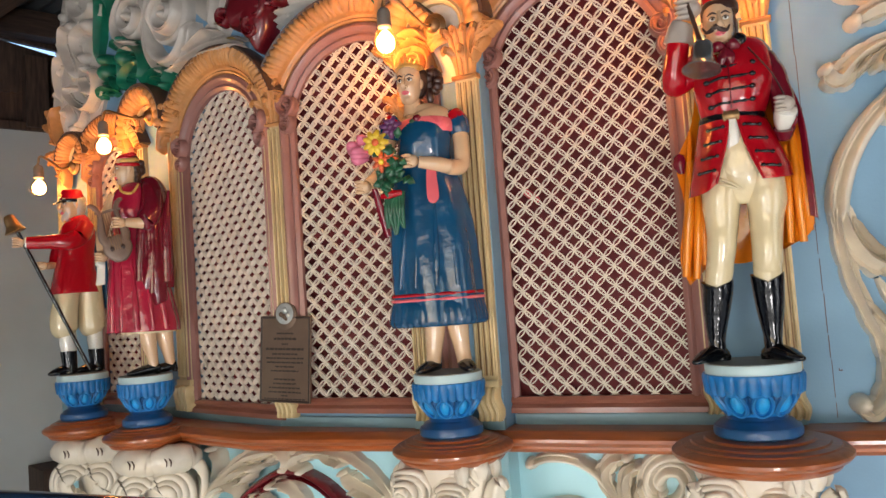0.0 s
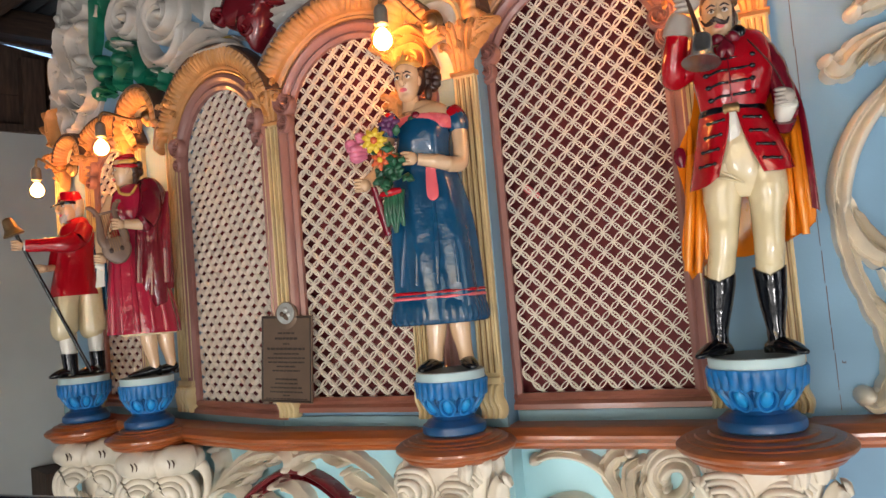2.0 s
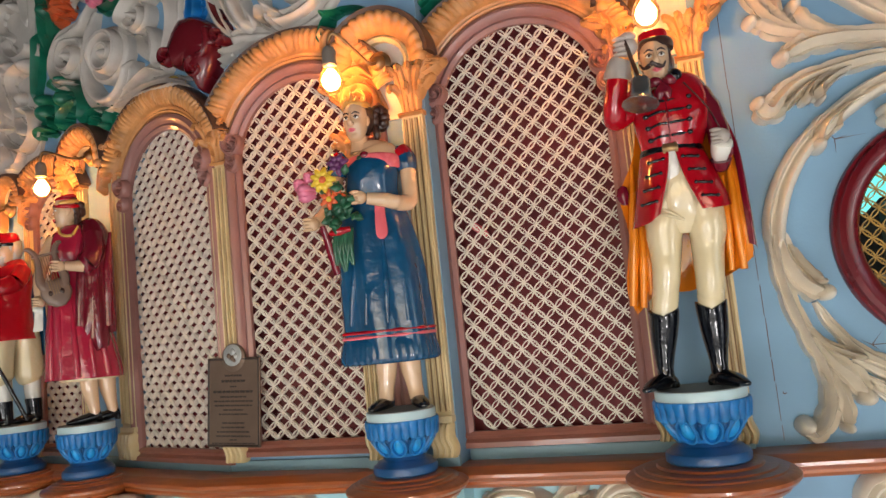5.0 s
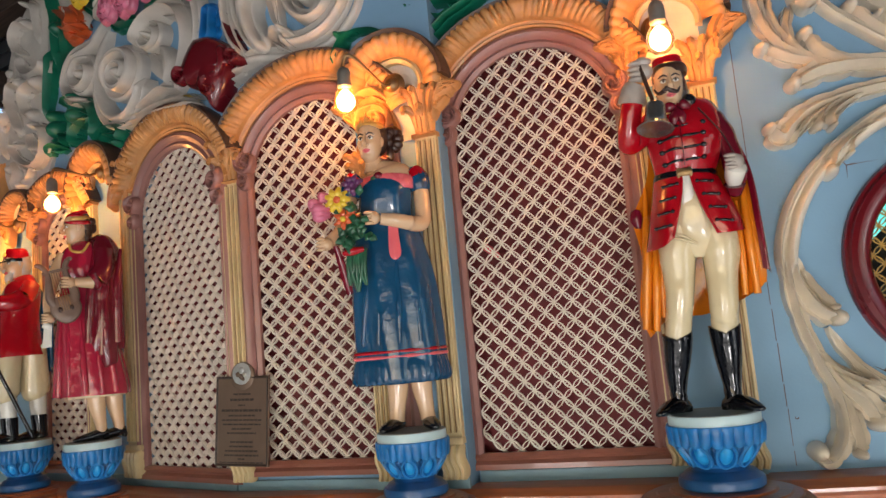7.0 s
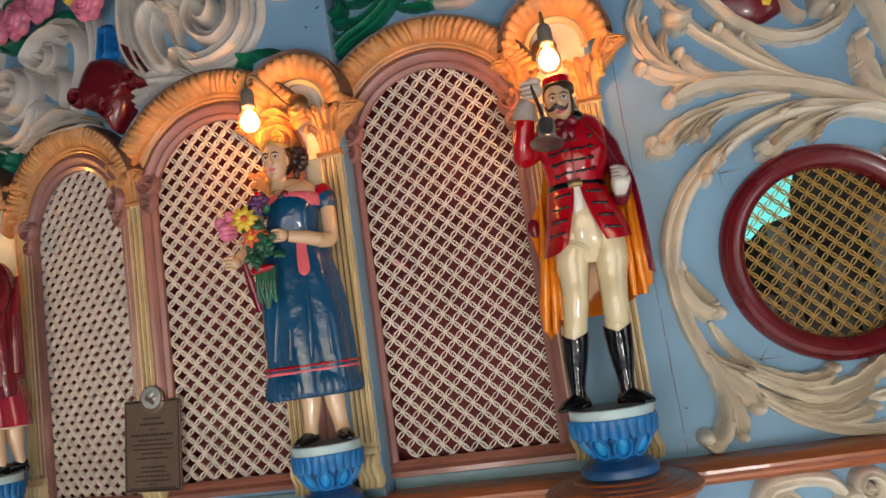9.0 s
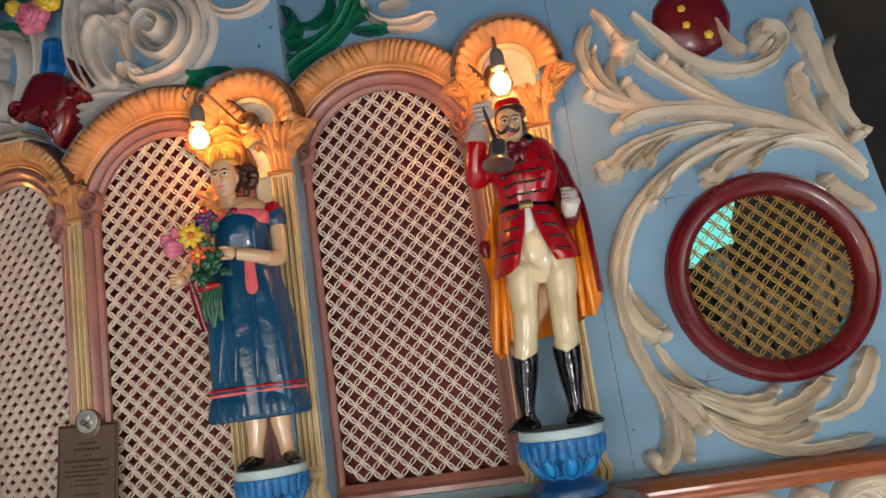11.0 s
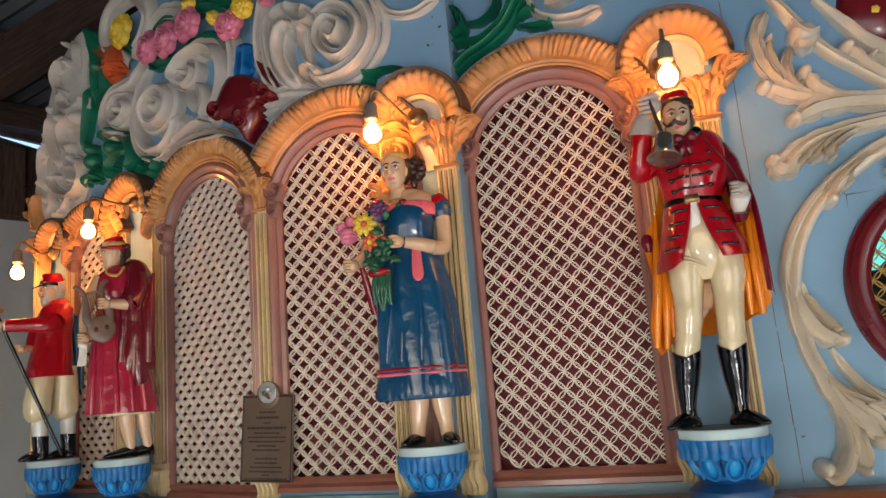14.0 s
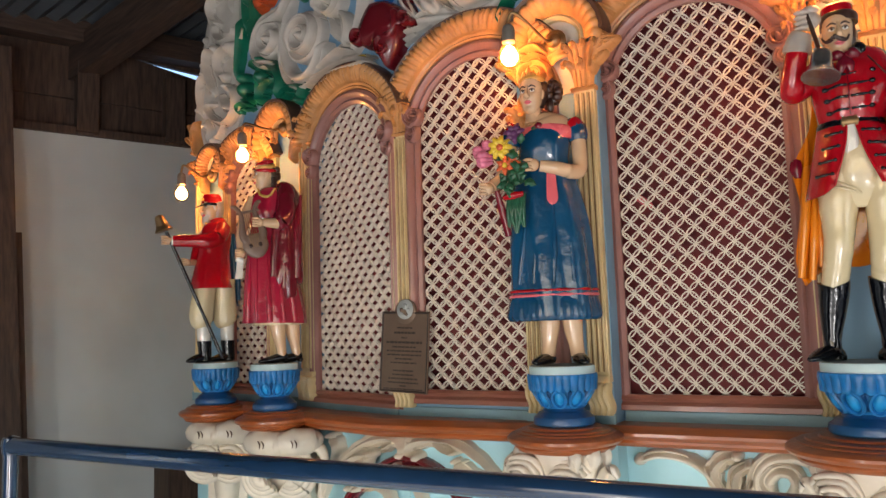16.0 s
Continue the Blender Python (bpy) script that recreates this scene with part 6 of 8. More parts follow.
# ---- lamps with bare bulbs ----
def lamp(k, u, z, bu, bz, out, label):
    """Wall rosette at (u, z), a bent arm, a socket and a hanging bulb whose middle is at (bu, bz)."""
    t = thing("wall_lamp", M(k, u, 0.016, z), label, "lamp", "bare bulb lamps")
    du, dz = bu - u, bz - z
    bm = bmesh.new()
    lathe(bm, [(0.030, 0.0), (0.031, 0.004), (0.026, 0.010), (0.020, 0.012), (0.017, 0.020), (0.009, 0.026)], 32)
    part("rosette", bm, BRASS, t, "aged brass wall rosette", pose(0, -0.018, 0, 90))
    top = dz + 0.092
    path = spline([(0, -0.035, 0), (du * 0.05, -0.07, -0.012), (du * 0.4, -out * 0.72, top * 0.55), (du * 0.8, -out * 0.98, top + 0.018), (du, -out, top), (du, -out, top - 0.02)], 40)
    bm = bmesh.new()
    rows = []
    for i, p in enumerate(path):
        d = Vector(path[min(40, i + 1)] - path[max(0, i - 1)]).normalized()
        e1 = d.cross(Vector((0, 1, 0.3))).normalized()
        e2 = d.cross(e1)
        rows.append([Vector(p) + (e1 * math.cos(a) + e2 * math.sin(a)) * 0.0042 for a in (2 * math.pi * j / 10 for j in range(10))])
    grid(bm, rows, close_u=True)
    part("arm", bm, BRASS, t, "bent brass arm")
    bm = bmesh.new()
    lathe(bm, [(0.008, 0.040), (0.013, 0.036), (0.0165, 0.026), (0.0165, 0.0), (0.018, -0.004), (0.016, -0.008), (0.012, -0.010)], 24)
    part("socket", bm, SOCKET, t, "grey metal bulb socket", pose(du, -out, dz + 0.042))
    bm = bmesh.new()
    lathe(bm, [(0.004, -0.031), (0.016, -0.028), (0.025, -0.018), (0.0285, -0.004), (0.0275, 0.008), (0.022, 0.020), (0.0155, 0.030), (0.0125, 0.038)], 28)
    glass = part("bulb", bm, BULBGLASS, t, "clear glass bulb", pose(du, -out, dz))
    glass.visible_shadow = False
    bm = bmesh.new()
    lathe(bm, [(0.004, -0.022), (0.012, -0.019), (0.0185, -0.011), (0.0205, 0.0), (0.0175, 0.010), (0.011, 0.020), (0.006, 0.026)], 24)
    part("filament", bm, BULB, glass, "glowing warm filament")


lamp(6, -0.256, 2.139, -0.340, 2.090, 0.115, "brass wall lamp with a lit bare bulb over the flower lady")
lamp(4, 0.360, 2.170, 0.370, 2.089, 0.165, "brass wall lamp with a lit bare bulb over the soldier")
lamp(2, -0.560, 2.135, -0.672, 2.047, 0.125, "brass wall lamp with a lit bare bulb over the lyre player")
lamp(1, -0.330, 2.050, -0.400, 1.975, 0.115, "brass wall lamp with a lit bare bulb over the bell ringer")

# ---- memorial plaque ----
t = thing("plaque", M(3, -0.562, 0.030, 1.360), "brown metal plaque with a round badge hung on the pilaster", "plaque")
t.rotation_mode = "XYZ"
t.matrix_world = M(3, -0.562, 0.030, 1.360) @ pose(0, 0, 0, -3, 2.5, 0)
bm = bmesh.new()
box(bm, -0.082, 0.082, -0.006, 0.0, -0.115, 0.112, 0.002)
part("plate", bm, BRONZE, t, smooth=False)
bm = bmesh.new()
sweep(bm, [(-0.078, -0.111), (0.078, -0.111), (0.078, 0.108), (-0.078, 0.108)], [(-0.002, 0.006), (0, 0.009), (0.003, 0.006)], closed=True)
part("border", bm, BARS, t, "dark raised border")
bm = bmesh.new()
lathe(bm, [(0.036, 0), (0.036, 0.006), (0.032, 0.008)], 36)
part("crest", bm, BRONZE, t, "brown rounded top", pose(0, 0, 0.112, 90))
bm = bmesh.new()
lathe(bm, [(0.028, 0.0), (0.028, 0.0095), (0.026, 0.010)], 36)
part("badge", bm, SILVER, t, "silver round badge", pose(0, 0, 0.118, 90))
for j, (x, z, r) in enumerate(((0, 0.127, 0.009), (-0.011, 0.116, 0.007), (0.011, 0.116, 0.007), (0, 0.110, 0.008), (-0.006, 0.104, 0.005), (0.006, 0.104, 0.005))):
    bm = bmesh.new()
    dome(bm, x, z, r, 0.004, base=0.0098, n=10)
    part("badge_relief", bm, BRONZE if j % 2 else SILVER, t)
for z, w, h in ((0.066, 0.026, 0.0042), (0.052, 0.036, 0.0060), (0.038, 0.010, 0.0036), (0.025, 0.062, 0.0060), (0.012, 0.040, 0.0040), (0.001, 0.060, 0.0040), (-0.010, 0.058, 0.0040), (-0.021, 0.030, 0.0040), (-0.032, 0.044, 0.0040), (-0.054, 0.034, 0.0042), (-0.065, 0.036, 0.0040), (-0.076, 0.050, 0.0040), (-0.087, 0.052, 0.0040), (-0.096, 0.010, 0.0034), (-0.105, 0.066, 0.0036)):
    bm = bmesh.new()
    x = -w
    rr = random.Random(int((z + 1) * 1e4))
    while x < w:
        ln = min(w - x, rr.uniform(0.006, 0.016))
        box(bm, x, x + ln, -0.0072, -0.0058, z - h / 2, z + h / 2)
        x += ln + 0.0028
    part("text_bar", bm, BARS, t, "illegible dark line of lettering", smooth=False)

# ---- round grille ----
t = thing("round_grille", M(5, RC[0], 0, RC[1]), "round mustard lattice grille in a glossy maroon ring", "grille")
bm = bmesh.new()
ring = [(0.222 * math.cos(a), 0.222 * math.sin(a)) for a in (-2 * math.pi * i / 96 for i in range(96))]
sweep(bm, ring, [(-0.027, -0.02), (-0.027, 0.014), (-0.020, 0.024), (-0.008, 0.030), (0.004, 0.032), (0.014, 0.026), (0.018, 0.014), (0.024, 0.016), (0.027, 0.008), (0.027, -0.001)], closed=True)
part("ring", bm, MAROON, t, "glossy maroon moulded ring")
me = lattice(lambda u, z: u * u + z * z < 0.212 ** 2, 0.0405, 0.0, 0.0, (-0.25, 0.25, -0.25, 0.25), 0.012)
me.materials.append(GOLDLAT)
ob = new("lattice", me)
ob.parent = t
tagged(ob, "mustard yellow pierced lattice")
# inside of the organ seen through the grille
pipes = thing("organ_pipes", M(5, 0.72, -0.66, 0.9), "dusty grey wooden organ pipes behind the round grille", "organ pipes")
for i in range(7):
    part("pipe", box(bmesh.new(), -0.2 + i * 0.075, -0.2 + i * 0.075 + 0.062, 0, 0.06, 0, 0.62 + 0.07 * ((i * 3) % 4), 0.004), PIPES, pipes, smooth=False)
part("rack_board", box(bmesh.new(), -0.26, 0.36, -0.03, 0.09, -0.02, 0.0, 0.003), PIPES, pipes, smooth=False)
part("leg", box(bmesh.new(), -0.24, -0.20, 0, 0.06, -0.9, -0.02, 0.003), PIPES, pipes, smooth=False)
part("leg", box(bmesh.new(), 0.30, 0.34, 0, 0.06, -0.9, -0.02, 0.003), PIPES, pipes, smooth=False)
# turquoise sheet that glows by itself in place of daylight falling on it
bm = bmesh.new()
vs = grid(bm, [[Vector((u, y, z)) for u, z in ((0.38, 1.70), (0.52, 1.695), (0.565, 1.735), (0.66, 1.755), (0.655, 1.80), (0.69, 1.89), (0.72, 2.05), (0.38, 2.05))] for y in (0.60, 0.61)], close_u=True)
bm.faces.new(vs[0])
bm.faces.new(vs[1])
solid("backdrop", bm, glow("turquoise_glow_sheet", (0.18, 0.85, 0.78), 0.27), M(5), "bright turquoise sheet behind the organ, its own glow standing in for daylight", kind="structure", smooth=False)


# ---- carved ornament ----
STROKE = {}


def carving(name, k, label, mat_, group, *strokes):
    """A carved ornament on face k, each stroke of the carver a part."""
    t = thing(name, M(k), label, "carving", group)
    for fn, a, kw in strokes:
        bm = bmesh.new()
        fn(bm, *a, **kw)
        part(STROKE[fn], bm, mat_, t, angle=50)
    return t


def scroll(bm, cu, cz, r, turns, start, way=1, h=0.05, wide=1.0):
    """Rolled scroll: a round block with a spiral ridge that climbs to an eye; wide stretches it along the face."""
    first = len(bm.verts)
    rows = [[Vector((q * r * math.cos(a), -o, q * r * math.sin(a))) for a in (2 * math.pi * j / 48 for j in range(48))] for q, o in ((1.02, 0.0), (1.02, h * 0.45), (0.99, h * 0.60), (0.90, h * 0.66), (0.70, h * 0.42), (0.40, h * 0.46), (0.05, h * 0.5))]
    cap(bm, grid(bm, rows, close_u=True)[-1])
    n = int(10 * turns)
    pts = []
    for i in range(n + 1):
        q = i / n
        a = radians(start) + way * 2 * math.pi * turns * q
        rr = r * (0.90 - 0.68 * q)
        pts.append((rr * math.cos(a), rr * math.sin(a), r * (0.15 - 0.05 * q)))
    carve(bm, pts, h * 0.62, n=6 * len(pts), groove=0.12, base=h * 0.40, tip=False)
    dome(bm, 0, 0, r * 0.22, h * 0.75, base=h * 0.45)
    bm.verts.ensure_lookup_table()
    for v in bm.verts[first:]:
        v.co = Vector((cu + v.co.x * wide, v.co.y, cz + v.co.z))


STROKE.update({scroll: "volute", carve: "strap", acanthus: "leaf", volute: "volute", dome: "boss"})


def C(*pts, **kw):
    return (carve, (list(pts),), kw)


def A(*pts, **kw):
    return (acanthus, (list(pts),), kw)


def V(*a, **kw):
    return (volute, a, kw)


def D(*a, **kw):
    return (dome, a, kw)


def S(*a, **kw):
    return (scroll, a, kw)


def L(*pts, **kw):
    return (frond, (list(pts),), kw)


STROKE[frond] = "leaf"
SC = "carved scrolls on the side panel"
carving("carved_scroll", 5, "large ivory carved C-scroll strap round the grille", IVORY, SC,
        L((0.766, 1.788, 0.0137), (0.753, 1.813, 0.0156), (0.685, 1.884, 0.0175), (0.578, 1.919, 0.0195), (0.474, 1.928, 0.0206), (0.378, 1.904, 0.0216), (0.293, 1.853, 0.0224), (0.223, 1.794, 0.0227), (0.176, 1.725, 0.0229), (0.149, 1.651, 0.0222), (0.141, 1.584, 0.0178), h=0.040, ridges=1),
        L((0.170, 1.711, 0.0164), (0.153, 1.652, 0.0174), (0.144, 1.592, 0.0182), (0.151, 1.500, 0.0186), (0.178, 1.403, 0.0189), (0.202, 1.339, 0.0197), (0.208, 1.273, 0.0195), (0.193, 1.228, 0.0192), (0.167, 1.203, 0.0192), (0.151, 1.219, 0.0153), h=0.042, knob=0.021),
        L((0.150, 1.637, 0.0137), (0.161, 1.567, 0.0240), (0.189, 1.514, 0.0294), (0.226, 1.489, 0.0238), h=0.050, knob=0.019),
        L((0.170, 1.596, 0.0050), (0.189, 1.555, 0.0090), (0.207, 1.527, 0.0108), (0.218, 1.512, 0.0085), h=0.056, knob=0.009),
        L((0.204, 1.471, 0.0080), (0.226, 1.424, 0.0112), (0.268, 1.370, 0.0141), (0.320, 1.334, 0.0162), (0.375, 1.315, 0.0169), (0.423, 1.317, 0.0170), (0.448, 1.334, 0.0136), h=0.044, knob=0.014),
        L((0.175, 1.430, 0.0052), (0.205, 1.389, 0.0094), (0.242, 1.366, 0.0112), (0.269, 1.353, 0.0091), h=0.052, knob=0.010))
carving("carved_leaf", 5, "ivory carved leaves hanging under the scroll", IVORY, SC,
        L((0.185, 1.399, 0.0115), (0.214, 1.355, 0.0206), (0.251, 1.314, 0.0254), (0.272, 1.270, 0.0204), h=0.048, knob=0.020),
        L((0.217, 1.329, 0.0076), (0.227, 1.285, 0.0141), (0.232, 1.248, 0.0169), (0.229, 1.211, 0.0139), h=0.044, knob=0.013),
        L((0.194, 1.325, 0.0057), (0.196, 1.274, 0.0103), (0.184, 1.233, 0.0127), (0.159, 1.207, 0.0102), h=0.052))
carving("carved_leaf", 5, "ivory carved leaf spray along the foot of the grille", IVORY, SC,
        L((0.257, 1.350, 0.0111), (0.330, 1.308, 0.0167), (0.405, 1.280, 0.0208), (0.478, 1.287, 0.0241), (0.535, 1.317, 0.0241), (0.571, 1.343, 0.0194), h=0.046, knob=0.009),
        L((0.273, 1.315, 0.0064), (0.337, 1.271, 0.0108), (0.413, 1.247, 0.0132), (0.482, 1.266, 0.0142), (0.525, 1.304, 0.0114), h=0.050),
        L((0.291, 1.295, 0.0085), (0.355, 1.250, 0.0137), (0.422, 1.222, 0.0171), (0.481, 1.226, 0.0180), (0.516, 1.242, 0.0148), h=0.044, knob=0.013),
        L((0.276, 1.293, 0.0070), (0.359, 1.232, 0.0114), (0.461, 1.198, 0.0145), (0.554, 1.194, 0.0149), (0.645, 1.203, 0.0126), h=0.036),
        L((0.509, 1.259, 0.0108), (0.575, 1.265, 0.0176), (0.624, 1.291, 0.0225), (0.660, 1.344, 0.0241), (0.686, 1.399, 0.0193), h=0.040))
carving("carved_leaf", 5, "ivory carved acanthus branch with curled leaf tips", IVORY, SC,
        L((0.774, 1.826, 0.0103), (0.702, 1.894, 0.0140), (0.620, 1.940, 0.0178), (0.529, 1.981, 0.0211), (0.427, 2.009, 0.0230), (0.330, 2.022, 0.0233), (0.260, 2.019, 0.0233), (0.208, 1.996, 0.0186), h=0.044, knob=0.017),
        L((0.761, 1.851, 0.0058), (0.669, 1.920, 0.0078), (0.587, 1.966, 0.0098), (0.489, 2.012, 0.0111), (0.413, 2.056, 0.0123), (0.352, 2.106, 0.0132), (0.299, 2.155, 0.0132), (0.248, 2.228, 0.0135), (0.199, 2.311, 0.0110), h=0.034, ridges=1),
        L((0.530, 1.985, 0.0091), (0.469, 2.028, 0.0147), (0.415, 2.069, 0.0192), (0.369, 2.112, 0.0202), (0.343, 2.149, 0.0163), h=0.044, knob=0.017),
        L((0.517, 1.995, 0.0053), (0.464, 2.039, 0.0095), (0.418, 2.086, 0.0118), (0.394, 2.121, 0.0093), h=0.042, knob=0.009),
        L((0.382, 2.015, 0.0097), (0.316, 2.033, 0.0173), (0.267, 2.064, 0.0212), (0.246, 2.104, 0.0171), h=0.046, knob=0.016),
        L((0.337, 2.017, 0.0075), (0.263, 2.040, 0.0138), (0.205, 2.060, 0.0170), (0.156, 2.087, 0.0140), h=0.038, knob=0.016),
        L((0.314, 2.021, 0.0082), (0.250, 2.053, 0.0123), (0.194, 2.092, 0.0158), (0.161, 2.150, 0.0178), (0.157, 2.217, 0.0183), (0.188, 2.271, 0.0149), h=0.038),
        L((0.233, 2.069, 0.0045), (0.198, 2.116, 0.0083), (0.179, 2.164, 0.0103), (0.182, 2.198, 0.0082), h=0.042, knob=0.008),
        L((0.264, 2.044, 0.0070), (0.220, 2.080, 0.0126), (0.209, 2.122, 0.0157), (0.223, 2.174, 0.0130), h=0.042))
carving("carved_bud", 5, "ivory carved round bud among the branch leaves", IVORY, SC,
        D(0.260, 2.194, 0.038, 0.055),
        L((0.234, 2.238, 0.0064), (0.245, 2.208, 0.0118), (0.265, 2.188, 0.0142), (0.291, 2.196, 0.0114), h=0.060),
        L((0.232, 2.180, 0.0057), (0.253, 2.165, 0.0118), (0.282, 2.171, 0.0101), h=0.062))
carving("carved_leaf", 5, "ivory carved leaf drooping below the branch", IVORY, SC,
        L((0.480, 1.964, 0.0121), (0.382, 1.967, 0.0166), (0.295, 1.954, 0.0208), (0.230, 1.935, 0.0245), (0.191, 1.906, 0.0268), (0.168, 1.884, 0.0259), (0.148, 1.905, 0.0210), h=0.046, knob=0.014),
        L((0.341, 1.956, 0.0070), (0.300, 1.938, 0.0123), (0.271, 1.915, 0.0155), (0.270, 1.890, 0.0125), h=0.050, knob=0.007),
        L((0.303, 1.954, 0.0055), (0.264, 1.932, 0.0103), (0.242, 1.903, 0.0121), (0.245, 1.887, 0.0097), h=0.052),
        L((0.278, 1.946, 0.0064), (0.227, 1.913, 0.0127), (0.203, 1.887, 0.0112), h=0.050))
carving("carved_leaf", 5, "ivory carved leaf curling over the maroon ring", IVORY, SC,
        L((0.710, 1.894, 0.0107), (0.622, 1.909, 0.0156), (0.545, 1.902, 0.0197), (0.480, 1.883, 0.0232), (0.435, 1.862, 0.0241), (0.404, 1.840, 0.0243), (0.390, 1.852, 0.0195), h=0.056, knob=0.012),
        L((0.575, 1.902, 0.0055), (0.534, 1.884, 0.0098), (0.514, 1.865, 0.0121), (0.506, 1.849, 0.0097), h=0.058, knob=0.006),
        L((0.538, 1.943, 0.0031), (0.499, 1.939, 0.0056), (0.466, 1.930, 0.0069), (0.448, 1.921, 0.0055), h=0.050, knob=0.010))
carving("carved_leaf", 5, "ivory carved leaf folded on the scroll strap", IVORY, SC,
        L((0.368, 1.893, 0.0096), (0.310, 1.866, 0.0172), (0.268, 1.832, 0.0212), (0.252, 1.795, 0.0170), h=0.052, knob=0.017),
        L((0.335, 1.878, 0.0048), (0.301, 1.851, 0.0101), (0.292, 1.825, 0.0085), h=0.055, knob=0.006))
carving("carved_leaf", 5, "ivory carved upright leaves at the far side of the grille", IVORY, SC,
        L((0.773, 1.822, 0.0106), (0.721, 1.877, 0.0173), (0.675, 1.947, 0.0220), (0.656, 2.014, 0.0246), (0.659, 2.078, 0.0192), h=0.046, knob=0.012),
        L((0.710, 1.898, 0.0055), (0.673, 1.939, 0.0098), (0.646, 1.971, 0.0123), (0.633, 2.004, 0.0100), h=0.050, knob=0.007),
        L((0.741, 1.862, 0.0047), (0.715, 1.921, 0.0086), (0.704, 1.971, 0.0109), (0.710, 2.006, 0.0087), h=0.044),
        L((0.787, 1.887, 0.0103), (0.742, 1.977, 0.0167), (0.717, 2.078, 0.0218), (0.700, 2.166, 0.0234), (0.694, 2.234, 0.0191), h=0.044),
        L((0.763, 1.970, 0.0045), (0.746, 2.053, 0.0082), (0.740, 2.111, 0.0101), (0.765, 2.150, 0.0081), h=0.046))
carving("carved_leaf", 5, "ivory carved leaf tip beside the ring", IVORY, SC,
        L((0.768, 1.710, 0.0087), (0.730, 1.739, 0.0160), (0.691, 1.768, 0.0198), (0.666, 1.801, 0.0158), h=0.050, knob=0.011),
        L((0.801, 1.900, 0.0082), (0.776, 1.904, 0.0170), (0.758, 1.891, 0.0146), h=0.046, knob=0.015))
carving("carved_scroll", 5, "ivory carved cartouche frame at the top of the side panel", IVORY, SC,
        L((0.297, 2.287, 0.0133), (0.348, 2.214, 0.0146), (0.399, 2.153, 0.0157), (0.469, 2.111, 0.0167), (0.544, 2.100, 0.0176), (0.610, 2.121, 0.0180), (0.643, 2.163, 0.0185), (0.624, 2.195, 0.0194), (0.591, 2.193, 0.0190), (0.580, 2.167, 0.0191), (0.598, 2.147, 0.0152), h=0.046, knob=0.013),
        L((0.485, 2.241, 0.0029), (0.500, 2.193, 0.0051), (0.520, 2.154, 0.0062), (0.543, 2.136, 0.0051), h=0.050))
carving("carved_cartouche", 5, "glossy maroon cartouche flecked with yellow", MAROON, "", D(0.440, 2.248, 0.099, 0.036))
carving("painted_fleck", 5, "yellow painted fleck on the maroon cartouche", YELLOW, "cartouche flecks", D(0.416, 2.227, 0.013, 0.006, base=0.030, n=5))
carving("painted_fleck", 5, "yellow painted fleck on the maroon cartouche", YELLOW, "cartouche flecks", D(0.465, 2.194, 0.013, 0.006, base=0.030, n=5))
carving("painted_fleck", 5, "yellow painted fleck on the maroon cartouche", YELLOW, "cartouche flecks", D(0.412, 2.269, 0.013, 0.006, base=0.030, n=5))

